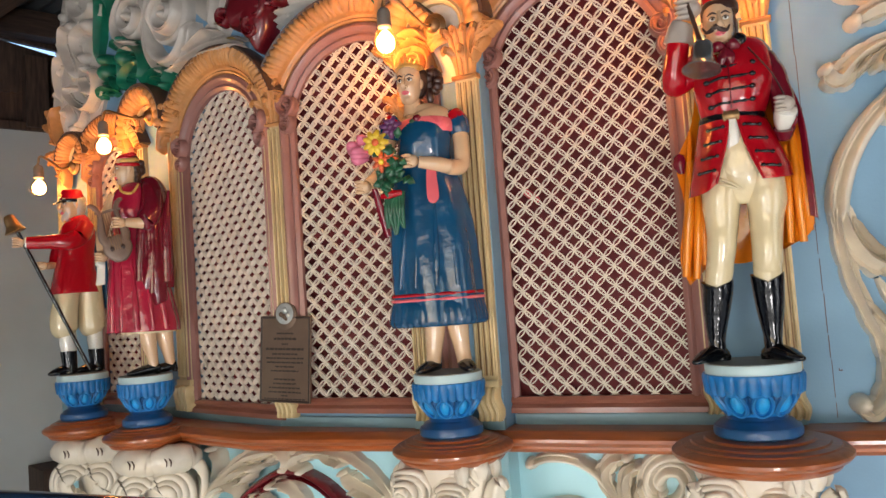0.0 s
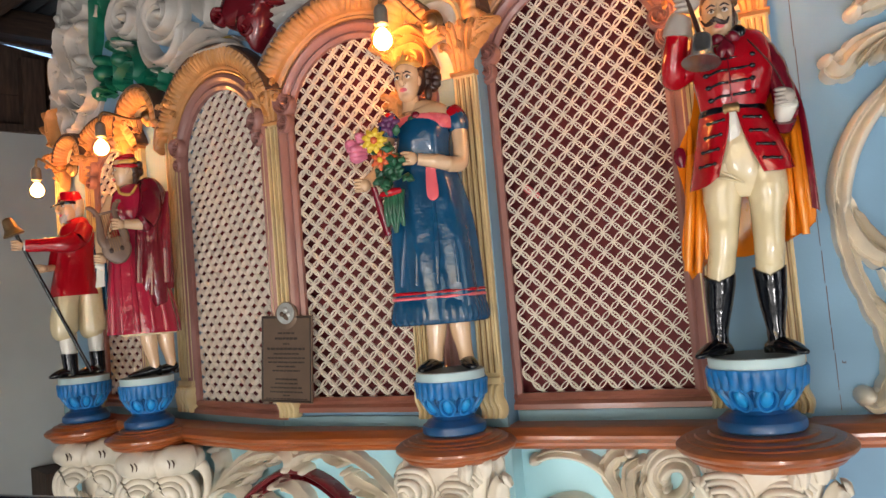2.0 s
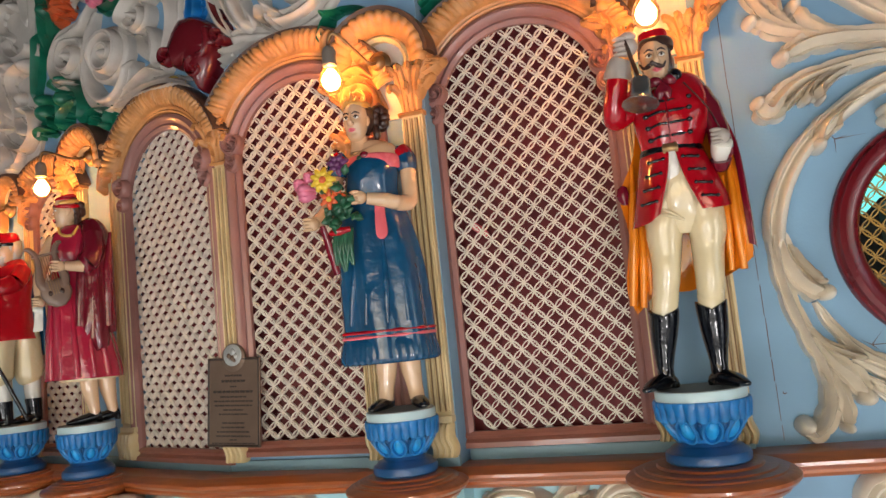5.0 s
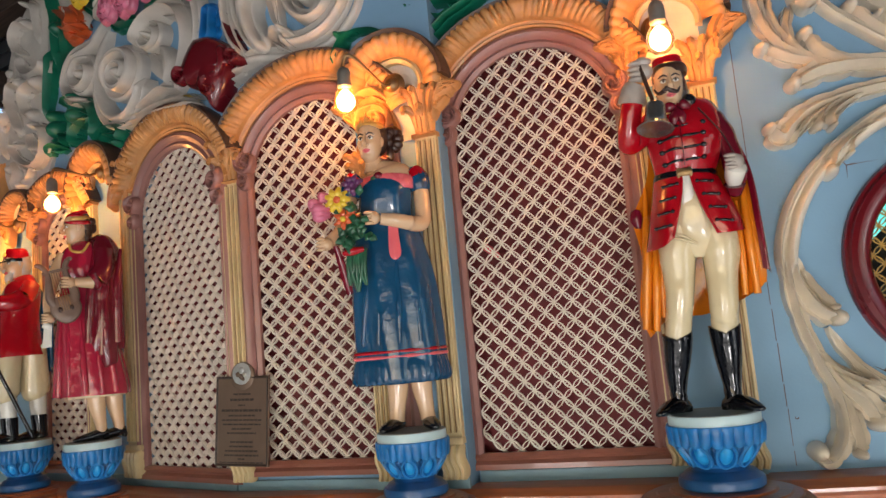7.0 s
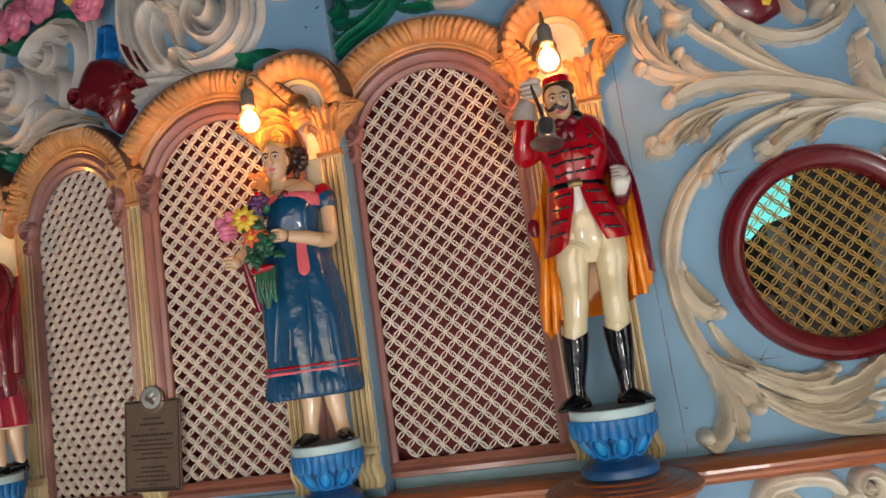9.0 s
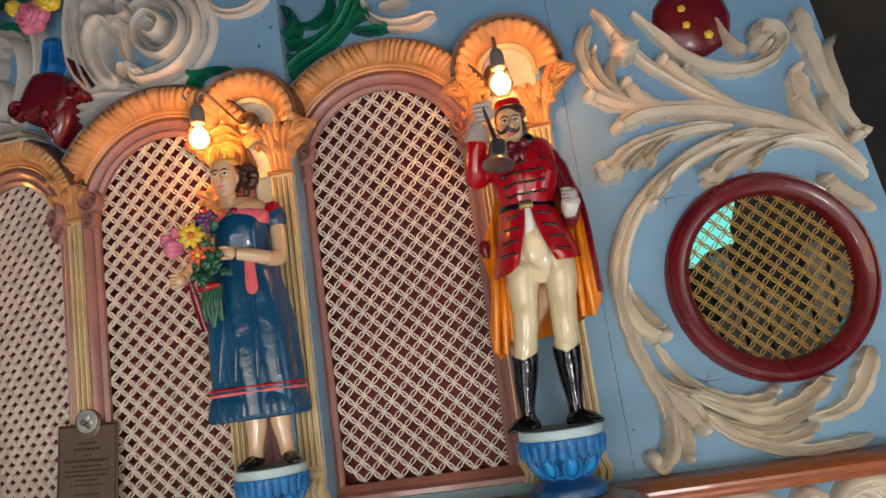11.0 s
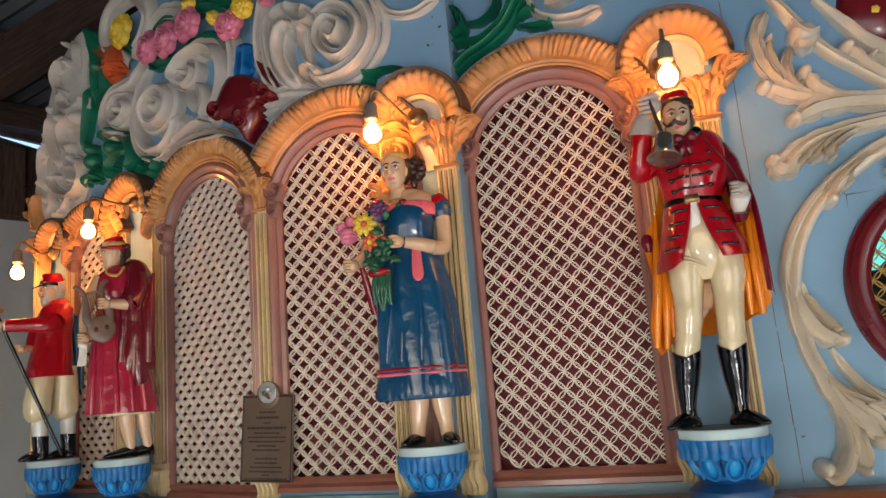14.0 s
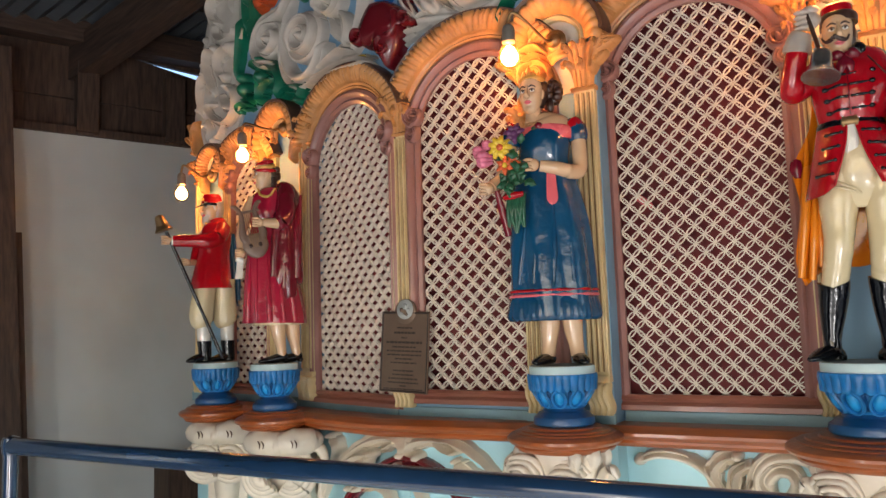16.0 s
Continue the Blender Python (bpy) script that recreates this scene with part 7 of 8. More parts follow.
UP = "carved scrolls above the screens"
carving("carved_console", 6, "amber carved rolled console behind the bulb over the flower lady", AMBER, "",
        S(-0.322, 2.062, 0.046, 1.5, 90, 1, h=0.060),
        S(-0.345, 2.000, 0.027, 1.3, 270, -1, h=0.050),
        L((-0.372, 2.100, 0.010), (-0.352, 2.128, 0.018), (-0.312, 2.134, 0.018), (-0.282, 2.112, 0.012), h=0.050, ridges=1))
carving("carved_scroll", 3, "large grey-white carved scroll above the arches", STONE, UP,
        L((-0.189, 2.562, 0.0224), (-0.153, 2.480, 0.0237), (-0.154, 2.401, 0.0231), (-0.198, 2.337, 0.0237), (-0.263, 2.303, 0.0240), (-0.344, 2.300, 0.0247), (-0.432, 2.315, 0.0247), (-0.511, 2.324, 0.0202), h=0.030, knob=0.012, ridges=1),
        L((-0.247, 2.570, 0.0187), (-0.195, 2.491, 0.0204), (-0.191, 2.417, 0.0212), (-0.229, 2.362, 0.0227), (-0.290, 2.334, 0.0232), (-0.348, 2.335, 0.0229), (-0.362, 2.356, 0.0186), h=0.046, knob=0.013, ridges=1),
        L((-0.382, 2.384, 0.0163), (-0.386, 2.451, 0.0171), (-0.361, 2.511, 0.0174), (-0.310, 2.538, 0.0172), (-0.252, 2.516, 0.0179), (-0.221, 2.461, 0.0173), (-0.230, 2.412, 0.0174), (-0.267, 2.382, 0.0176), (-0.307, 2.391, 0.0181), (-0.337, 2.428, 0.0187), (-0.336, 2.471, 0.0182), (-0.305, 2.493, 0.0187), (-0.272, 2.468, 0.0183), (-0.281, 2.436, 0.0187), (-0.303, 2.434, 0.0142), h=0.058, knob=0.010, ridges=1),
        L((-0.417, 2.320, 0.0254), (-0.456, 2.380, 0.0310), (-0.474, 2.446, 0.0350), (-0.459, 2.494, 0.0371), (-0.422, 2.507, 0.0291), h=0.056, ridges=1),
        L((-0.383, 2.373, 0.0065), (-0.390, 2.422, 0.0117), (-0.393, 2.471, 0.0149), (-0.371, 2.480, 0.0120), h=0.062, knob=0.009),
        L((-0.479, 2.496, 0.0076), (-0.488, 2.546, 0.0107), (-0.448, 2.570, 0.0133), (-0.388, 2.549, 0.0153), (-0.350, 2.506, 0.0159), (-0.374, 2.490, 0.0160), (-0.419, 2.497, 0.0132), h=0.066, knob=0.011),
        L((-0.425, 2.519, 0.0054), (-0.430, 2.551, 0.0111), (-0.403, 2.562, 0.0098), h=0.070),
        L((-0.388, 2.510, 0.0048), (-0.375, 2.529, 0.0099), (-0.355, 2.539, 0.0084), h=0.070),
        L((-0.500, 2.318, 0.0152), (-0.544, 2.408, 0.0171), (-0.553, 2.506, 0.0185), (-0.536, 2.593, 0.0195), (-0.510, 2.639, 0.0153), h=0.040, ridges=1),
        L((-0.461, 2.327, 0.0093), (-0.505, 2.413, 0.0110), (-0.515, 2.505, 0.0119), (-0.497, 2.575, 0.0098), h=0.046, ridges=1),
        L((-0.351, 2.302, 0.0059), (-0.392, 2.335, 0.0109), (-0.389, 2.366, 0.0134), (-0.360, 2.363, 0.0105), h=0.056, knob=0.010),
        L((-0.336, 2.309, 0.0046), (-0.349, 2.333, 0.0095), (-0.333, 2.341, 0.0081), h=0.060, knob=0.007),
        L((-0.440, 2.301, 0.0065), (-0.494, 2.293, 0.0138), (-0.546, 2.289, 0.0119), h=0.034, knob=0.010),
        L((-0.495, 2.281, 0.0060), (-0.541, 2.266, 0.0122), (-0.573, 2.241, 0.0105), h=0.032))
carving("carved_scroll", 4, "emerald green carved swirl over the wide arch", GREEN, UP,
        L((-0.197, 2.466, 0.0146), (-0.254, 2.468, 0.0153), (-0.290, 2.421, 0.0159), (-0.288, 2.355, 0.0165), (-0.256, 2.303, 0.0163), (-0.210, 2.279, 0.0167), (-0.166, 2.287, 0.0171), (-0.126, 2.314, 0.0173), (-0.072, 2.337, 0.0173), (-0.019, 2.374, 0.0169), (0.016, 2.424, 0.0173), (0.039, 2.477, 0.0139), h=0.048, ridges=1),
        L((-0.181, 2.285, 0.0047), (-0.238, 2.316, 0.0072), (-0.266, 2.364, 0.0092), (-0.265, 2.415, 0.0104), (-0.236, 2.441, 0.0107), (-0.204, 2.429, 0.0083), h=0.054, knob=0.007, ridges=1),
        L((-0.172, 2.304, 0.0070), (-0.229, 2.329, 0.0079), (-0.252, 2.369, 0.0088), (-0.232, 2.393, 0.0090), (-0.206, 2.380, 0.0092), (-0.204, 2.357, 0.0091), (-0.222, 2.352, 0.0074), h=0.058, knob=0.007, ridges=1),
        L((-0.145, 2.410, 0.0066), (-0.149, 2.451, 0.0109), (-0.181, 2.466, 0.0139), (-0.200, 2.439, 0.0153), (-0.183, 2.398, 0.0119), h=0.054, knob=0.009),
        L((-0.139, 2.445, 0.0059), (-0.132, 2.401, 0.0106), (-0.162, 2.381, 0.0131), (-0.187, 2.396, 0.0108), h=0.056, knob=0.009),
        L((-0.187, 2.358, 0.0063), (-0.145, 2.363, 0.0096), (-0.090, 2.355, 0.0120), (-0.039, 2.379, 0.0136), (-0.003, 2.421, 0.0138), (0.016, 2.475, 0.0111), h=0.054),
        L((-0.192, 2.345, 0.0047), (-0.143, 2.319, 0.0097), (-0.110, 2.330, 0.0083), h=0.050, knob=0.006),
        L((-0.129, 2.410, 0.0037), (-0.084, 2.407, 0.0067), (-0.046, 2.431, 0.0083), (-0.030, 2.479, 0.0069), h=0.044),
        L((0.008, 2.372, 0.0050), (0.055, 2.361, 0.0101), (0.102, 2.357, 0.0085), h=0.042, knob=0.008),
        L((0.018, 2.391, 0.0044), (0.040, 2.404, 0.0090), (0.063, 2.403, 0.0078), h=0.046, knob=0.007))
carving("carved_leaf", 3, "emerald green carved leaf beside the small arch", GREEN, UP,
        L((-0.065, 2.284, 0.0061), (-0.123, 2.307, 0.0096), (-0.169, 2.307, 0.0123), (-0.199, 2.290, 0.0139), (-0.215, 2.256, 0.0138), (-0.218, 2.229, 0.0111), h=0.046),
        L((-0.148, 2.304, 0.0054), (-0.176, 2.306, 0.0112), (-0.198, 2.304, 0.0097), h=0.050, knob=0.012),
        L((-0.178, 2.290, 0.0042), (-0.201, 2.267, 0.0084), (-0.210, 2.238, 0.0074), h=0.044))
carving("carved_scroll", 4, "grey-white carved leaf tail above the wide arch", STONE, UP,
        L((0.047, 2.461, 0.0077), (0.063, 2.399, 0.0121), (0.109, 2.364, 0.0151), (0.175, 2.354, 0.0163), (0.230, 2.368, 0.0130), h=0.044, ridges=1),
        L((0.089, 2.415, 0.0056), (0.129, 2.413, 0.0117), (0.171, 2.424, 0.0097), h=0.050))
carving("carved_scroll", 3, "grey-white carved strap at the top of the front", STONE, UP,
        L((-0.176, 2.544, 0.0121), (-0.121, 2.470, 0.0124), (-0.048, 2.449, 0.0129), (0.018, 2.472, 0.0101), h=0.036, ridges=1))
bm = bmesh.new()
plate(bm, [(-0.649, 2.405), (-0.595, 2.401), (-0.548, 2.372), (-0.517, 2.339), (-0.490, 2.314), (-0.504, 2.297), (-0.535, 2.302), (-0.538, 2.261), (-0.557, 2.221), (-0.587, 2.187), (-0.611, 2.217), (-0.629, 2.250), (-0.639, 2.273), (-0.678, 2.274), (-0.705, 2.309), (-0.688, 2.353), (-0.667, 2.386)], 0.045, 0.03)
volute(bm, -0.513, 2.316, 0.019, 1.3, 60, 0.008, 1, h=0.034, base=0.045)
volute(bm, -0.684, 2.298, 0.023, 1.3, 60, 0.010, 1, h=0.034, base=0.045)
volute(bm, -0.589, 2.248, 0.026, 1.3, 60, 0.011, 1, h=0.034, base=0.045)
carve(bm, [(-0.549, 2.353, 0.0093), (-0.544, 2.315, 0.0093), (-0.558, 2.281, 0.0093), (-0.595, 2.277, 0.0093)], 0.016, n=20, base=0.060)
solid("carved_shield", bm, MAROON, M(3), "glossy maroon carved shield with scrolled edges", "carving", "", angle=60)
carving("carved_ribbon", 3, "royal blue carved ribbon above the maroon shield", ROYAL, "",
        L((-0.616, 2.510, 0.0337), (-0.619, 2.464, 0.0354), (-0.620, 2.426, 0.0373), (-0.624, 2.392, 0.0286), h=0.034, ridges=3))
carving("carved_ribbon", 3, "maroon carved edge beside the blue ribbon", MAROON, "",
        L((-0.567, 2.529, 0.0081), (-0.561, 2.459, 0.0142), (-0.539, 2.396, 0.0169), (-0.507, 2.344, 0.0137), h=0.036))
carving("carved_scroll", 2, "grey-white carved volute with rolling leaves", STONE, UP,
        S(-0.432, 2.428, 0.086, 1.7, 200, -1, h=0.062, wide=1.22),
        L((-0.520, 2.600, 0.016), (-0.560, 2.520, 0.022), (-0.580, 2.430, 0.027), (-0.555, 2.345, 0.030), (-0.490, 2.288, 0.032), (-0.405, 2.278, 0.032), (-0.335, 2.315, 0.030), (-0.305, 2.375, 0.024), h=0.052, ridges=1),
        L((-0.430, 2.268, 0.012), (-0.330, 2.262, 0.024), (-0.225, 2.262, 0.030), (-0.120, 2.248, 0.028), (-0.060, 2.238, 0.018), h=0.056, ridges=3),
        L((-0.360, 2.285, 0.012), (-0.275, 2.300, 0.024), (-0.200, 2.308, 0.028), (-0.150, 2.296, 0.020), h=0.062),
        L((-0.250, 2.256, 0.010), (-0.160, 2.236, 0.020), (-0.090, 2.212, 0.022), (-0.038, 2.182, 0.012), h=0.044),
        L((-0.480, 2.262, 0.010), (-0.400, 2.248, 0.018), (-0.320, 2.236, 0.020), (-0.250, 2.238, 0.012), h=0.044))
carving("carved_leaf", 2, "yellow carved bud among the grey leaves", YELLOW, "",
        D(-0.109, 2.258, 0.014, 0.050))
carving("carved_scroll", 2, "grey-white carved curling leaf", STONE, UP,
        L((-0.168, 2.295, 0.018), (-0.122, 2.355, 0.022), (-0.092, 2.435, 0.026), (-0.112, 2.515, 0.030), (-0.182, 2.556, 0.034), (-0.268, 2.552, 0.036), (-0.325, 2.512, 0.034), (-0.312, 2.466, 0.026), h=0.062),
        S(-0.262, 2.492, 0.046, 1.3, 150, 1, h=0.066, wide=1.2),
        L((-0.235, 2.455, 0.010), (-0.200, 2.415, 0.022), (-0.185, 2.365, 0.024), (-0.195, 2.312, 0.016), h=0.048, ridges=1),
        L((-0.285, 2.450, 0.008), (-0.255, 2.405, 0.016), (-0.245, 2.360, 0.014), h=0.044))
carving("carved_scroll", 2, "grey-white carved outer curl beside the shield", STONE, UP,
        L((-0.120, 2.300, 0.010), (-0.078, 2.370, 0.014), (-0.048, 2.450, 0.017), (-0.052, 2.530, 0.018), (-0.085, 2.600, 0.014), h=0.040, ridges=1))
carving("carved_scroll", 2, "grey-white carved inner volute", STONE, UP,
        S(-0.662, 2.490, 0.066, 1.5, 60, 1, h=0.060, wide=1.25),
        L((-0.548, 2.640, 0.012), (-0.585, 2.585, 0.022), (-0.640, 2.575, 0.026), (-0.715, 2.570, 0.026), (-0.765, 2.530, 0.024), (-0.770, 2.470, 0.020), (-0.720, 2.415, 0.020), (-0.650, 2.400, 0.014), h=0.056, ridges=1))
carving("carved_leaf", 2, "emerald green carved leaves low over the small arch", GREEN, UP,
        L((-0.784, 2.277, 0.0256), (-0.765, 2.339, 0.0279), (-0.762, 2.386, 0.0294), (-0.706, 2.403, 0.0305), (-0.632, 2.369, 0.0302), (-0.596, 2.306, 0.0293), (-0.617, 2.254, 0.0237), h=0.046),
        L((-0.661, 2.348, 0.0128), (-0.715, 2.333, 0.0233), (-0.739, 2.302, 0.0286), (-0.731, 2.264, 0.0234), h=0.050),
        L((-0.623, 2.245, 0.0126), (-0.583, 2.277, 0.0197), (-0.513, 2.280, 0.0244), (-0.451, 2.249, 0.0257), (-0.466, 2.212, 0.0206), h=0.046, knob=0.016),
        L((-0.561, 2.229, 0.0101), (-0.531, 2.250, 0.0209), (-0.497, 2.248, 0.0177), h=0.050),
        D(-0.739, 2.372, 0.031, 0.060))
carving("carved_leaf", 1, "emerald green carved upright leaves", GREEN, UP,
        L((-0.187, 2.402, 0.0125), (-0.174, 2.483, 0.0218), (-0.155, 2.562, 0.0270), (-0.142, 2.635, 0.0218), h=0.044),
        L((-0.060, 2.415, 0.0126), (-0.064, 2.476, 0.0228), (-0.070, 2.545, 0.0285), (-0.072, 2.614, 0.0231), h=0.046),
        L((-0.165, 2.260, 0.0123), (-0.171, 2.291, 0.0217), (-0.124, 2.296, 0.0264), (-0.074, 2.277, 0.0208), h=0.046),
        D(-0.130, 2.391, 0.026, 0.060),
        D(-0.126, 2.347, 0.035, 0.060),
        L((-0.085, 2.422, 0.0100), (-0.058, 2.437, 0.0206), (-0.007, 2.431, 0.0171), h=0.050, knob=0.016),
        L((-0.108, 2.330, 0.0101), (-0.084, 2.309, 0.0208), (-0.068, 2.276, 0.0176), h=0.044))
carving("carved_scroll", 1, "grey-white carved border of stacked leaves and volutes", STONE, UP,
        L((-0.323, 2.368, 0.0264), (-0.357, 2.428, 0.0299), (-0.385, 2.499, 0.0334), (-0.367, 2.558, 0.0338), (-0.304, 2.553, 0.0266), h=0.052, knob=0.022),
        L((-0.247, 2.417, 0.0164), (-0.296, 2.460, 0.0270), (-0.299, 2.516, 0.0345), (-0.249, 2.534, 0.0371), (-0.201, 2.529, 0.0293), h=0.056, knob=0.032),
        L((-0.334, 2.677, 0.0327), (-0.319, 2.616, 0.0361), (-0.259, 2.574, 0.0383), (-0.178, 2.576, 0.0376), (-0.161, 2.610, 0.0307), h=0.052),
        L((-0.273, 2.368, 0.0144), (-0.256, 2.333, 0.0259), (-0.229, 2.304, 0.0318), (-0.226, 2.288, 0.0252), h=0.056),
        L((-0.312, 2.334, 0.0165), (-0.376, 2.343, 0.0180), (-0.370, 2.312, 0.0197), (-0.312, 2.265, 0.0198), (-0.235, 2.245, 0.0197), (-0.179, 2.285, 0.0196), (-0.180, 2.354, 0.0200), (-0.230, 2.382, 0.0163), h=0.050, knob=0.017),
        L((-0.389, 2.292, 0.0131), (-0.358, 2.238, 0.0266), (-0.372, 2.178, 0.0232), h=0.044),
        L((-0.265, 2.250, 0.0117), (-0.276, 2.206, 0.0242), (-0.314, 2.184, 0.0211), h=0.046, knob=0.022),
        D(-0.404, 2.263, 0.022, 0.045),
        D(-0.244, 2.425, 0.026, 0.060))
carving("carved_leaf", 1, "grey-white carved leaves at the top of the end board", STONE, UP,
        L((-0.275, 2.650, 0.014), (-0.345, 2.690, 0.026), (-0.360, 2.745, 0.030), (-0.315, 2.780, 0.028), (-0.255, 2.760, 0.018), h=0.052, knob=0.018),
        L((-0.215, 2.680, 0.012), (-0.225, 2.760, 0.022), (-0.235, 2.825, 0.022), (-0.280, 2.845, 0.014), h=0.044, knob=0.012),
        L((-0.420, 2.300, 0.012), (-0.440, 2.380, 0.022), (-0.425, 2.450, 0.026), (-0.385, 2.470, 0.016), h=0.048, knob=0.014))
carving("carved_leaf", 1, "emerald green carved upright strap beside the end board", GREEN, UP,
        L((-0.120, 2.580, 0.016), (-0.125, 2.660, 0.026), (-0.120, 2.740, 0.024), (-0.140, 2.820, 0.028), (-0.165, 2.880, 0.014), h=0.044),
        L((-0.060, 2.560, 0.012), (-0.070, 2.620, 0.020), (-0.065, 2.700, 0.016), h=0.038),
        D(-0.100, 2.700, 0.030, 0.060))
# roses
def rose(k, u, z, r, m, label, seed=0):
    t = thing("carved_rose", M(k), label, "carving", "carved roses")
    rr = random.Random(seed)
    for ring, n in ((1.0, 6), (0.62, 5), (0.3, 3)):
        for i in range(n):
            a = 2 * math.pi * i / n + ring * 2 + rr.random() * 0.4
            c, s = math.cos(a), math.sin(a)
            w = r * 0.5 * (0.6 + 0.4 * ring)
            bm = bmesh.new()
            carve(bm, [(u + c * r * ring * 0.25 - s * w, z + s * r * ring * 0.25 + c * w, w * 0.4), (u + c * r * ring * 0.75, z + s * r * ring * 0.75, w * 0.62), (u + c * r * ring * 0.25 + s * w, z + s * r * ring * 0.25 - c * w, w * 0.4)], 0.022, n=10, base=0.05 + 0.018 * (1 - ring), groove=0.5)
            part("petal", bm, m, t)
    bm = bmesh.new()
    dome(bm, u, z, r * 0.28, 0.03, base=0.055, n=10)
    part("heart", bm, m, t)
    return t


for k, u, z, r, m, lb in ((3, -0.633, 2.558, 0.045, PINKFLOWER, "pink carved rose"), (2, -0.234, 2.646, 0.057, PINKFLOWER, "pink carved rose"), (2, -0.353, 2.635, 0.057, PINKFLOWER, "pink carved rose"), (2, -0.455, 2.644, 0.054, PINKFLOWER, "pink carved rose"), (3, -0.586, 2.598, 0.037, YELLOW, "yellow carved flower"), (2, -0.625, 2.766, 0.058, YELLOW, "yellow carved flower"), (3, -0.690, 2.597, 0.021, YELLOW, "yellow carved flower"), (3, -0.498, 2.611, 0.028, PINKFLOWER, "pink carved rose"), (2, -0.224, 2.703, 0.027, YELLOW, "yellow carved flower")):
    rose(k, u, z, r, m, lb + " in the garland above the arches", int(u * 1000) + 5000)
carving("carved_scroll", 2, "grey-white carved oval frame beside the roses", STONE, UP,
        L((-0.637, 2.665, 0.0345), (-0.771, 2.765, 0.0381), (-0.798, 2.858, 0.0401), (-0.738, 2.917, 0.0408), (-0.609, 2.916, 0.0395), (-0.513, 2.813, 0.0370), (-0.538, 2.723, 0.0373), (-0.613, 2.678, 0.0303), h=0.036, ridges=1),
        L((-0.519, 2.748, 0.0165), (-0.443, 2.773, 0.0287), (-0.354, 2.753, 0.0342), (-0.270, 2.703, 0.0266), h=0.036))
carving("carved_flower", 2, "orange carved flower beside the garland", ORANGEFLOWER, "",
        D(-0.750, 2.705, 0.081, 0.045),
        L((-0.847, 2.781, 0.0203), (-0.761, 2.720, 0.0406), (-0.668, 2.647, 0.0335), h=0.060),
        L((-0.825, 2.714, 0.0170), (-0.740, 2.673, 0.0344), (-0.658, 2.666, 0.0283), h=0.058),
        L((-0.760, 2.761, 0.0153), (-0.708, 2.707, 0.0306), (-0.709, 2.656, 0.0263), h=0.062))
carving("carved_leaf", 2, "green carved leaves in the rose garland", GREEN, UP,
        L((-0.540, 2.646, 0.0137), (-0.466, 2.607, 0.0275), (-0.360, 2.586, 0.0227), h=0.034),
        L((-0.325, 2.610, 0.0139), (-0.226, 2.593, 0.0277), (-0.146, 2.593, 0.0230), h=0.034),
        L((-0.321, 2.723, 0.0167), (-0.220, 2.714, 0.0331), (-0.126, 2.684, 0.0269), h=0.034),
        L((-0.482, 2.723, 0.0136), (-0.426, 2.734, 0.0276), (-0.356, 2.711, 0.0229), h=0.034),
        L((-0.190, 2.670, 0.0145), (-0.127, 2.665, 0.0294), (-0.053, 2.634, 0.0238), h=0.030),
        L((-0.739, 2.788, 0.0137), (-0.636, 2.726, 0.0265), (-0.578, 2.682, 0.0225), h=0.034),
        L((-0.219, 2.754, 0.0185), (-0.125, 2.704, 0.0362), (-0.036, 2.676, 0.0303), h=0.030))
bm = bmesh.new()
plate(bm, [(-0.500, 2.205), (-0.500, 2.320), (-0.472, 2.420), (-0.462, 2.510), (-0.436, 2.600), (-0.405, 2.700), (-0.360, 2.785), (-0.300, 2.845), (-0.225, 2.885), (-0.165, 2.860), (-0.180, 2.700), (-0.176, 2.445), (-0.165, 2.267), (-0.274, 2.165)], 0.008, 0.014)
for u, z, r in ((-0.465, 2.26, 0.018), (-0.460, 2.34, 0.014), (-0.435, 2.42, 0.018), (-0.425, 2.52, 0.015), (-0.400, 2.62, 0.018)):
    dome(bm, u, z, r, 0.024, base=0.014)
solid("carved_end_board", bm, STONE, M(1), "grey-white painted carved edge board at the end of the organ front", "board")
carving("carved_leaf", 1, "amber carved wing leaf beside the outermost small arch", AMBER, "", A((-0.42, 2.13, 0.008), (-0.46, 2.19, 0.026), (-0.47, 2.25, 0.022), (-0.44, 2.30, 0.006), h=0.05, side=1, lobes=3, size=0.8))

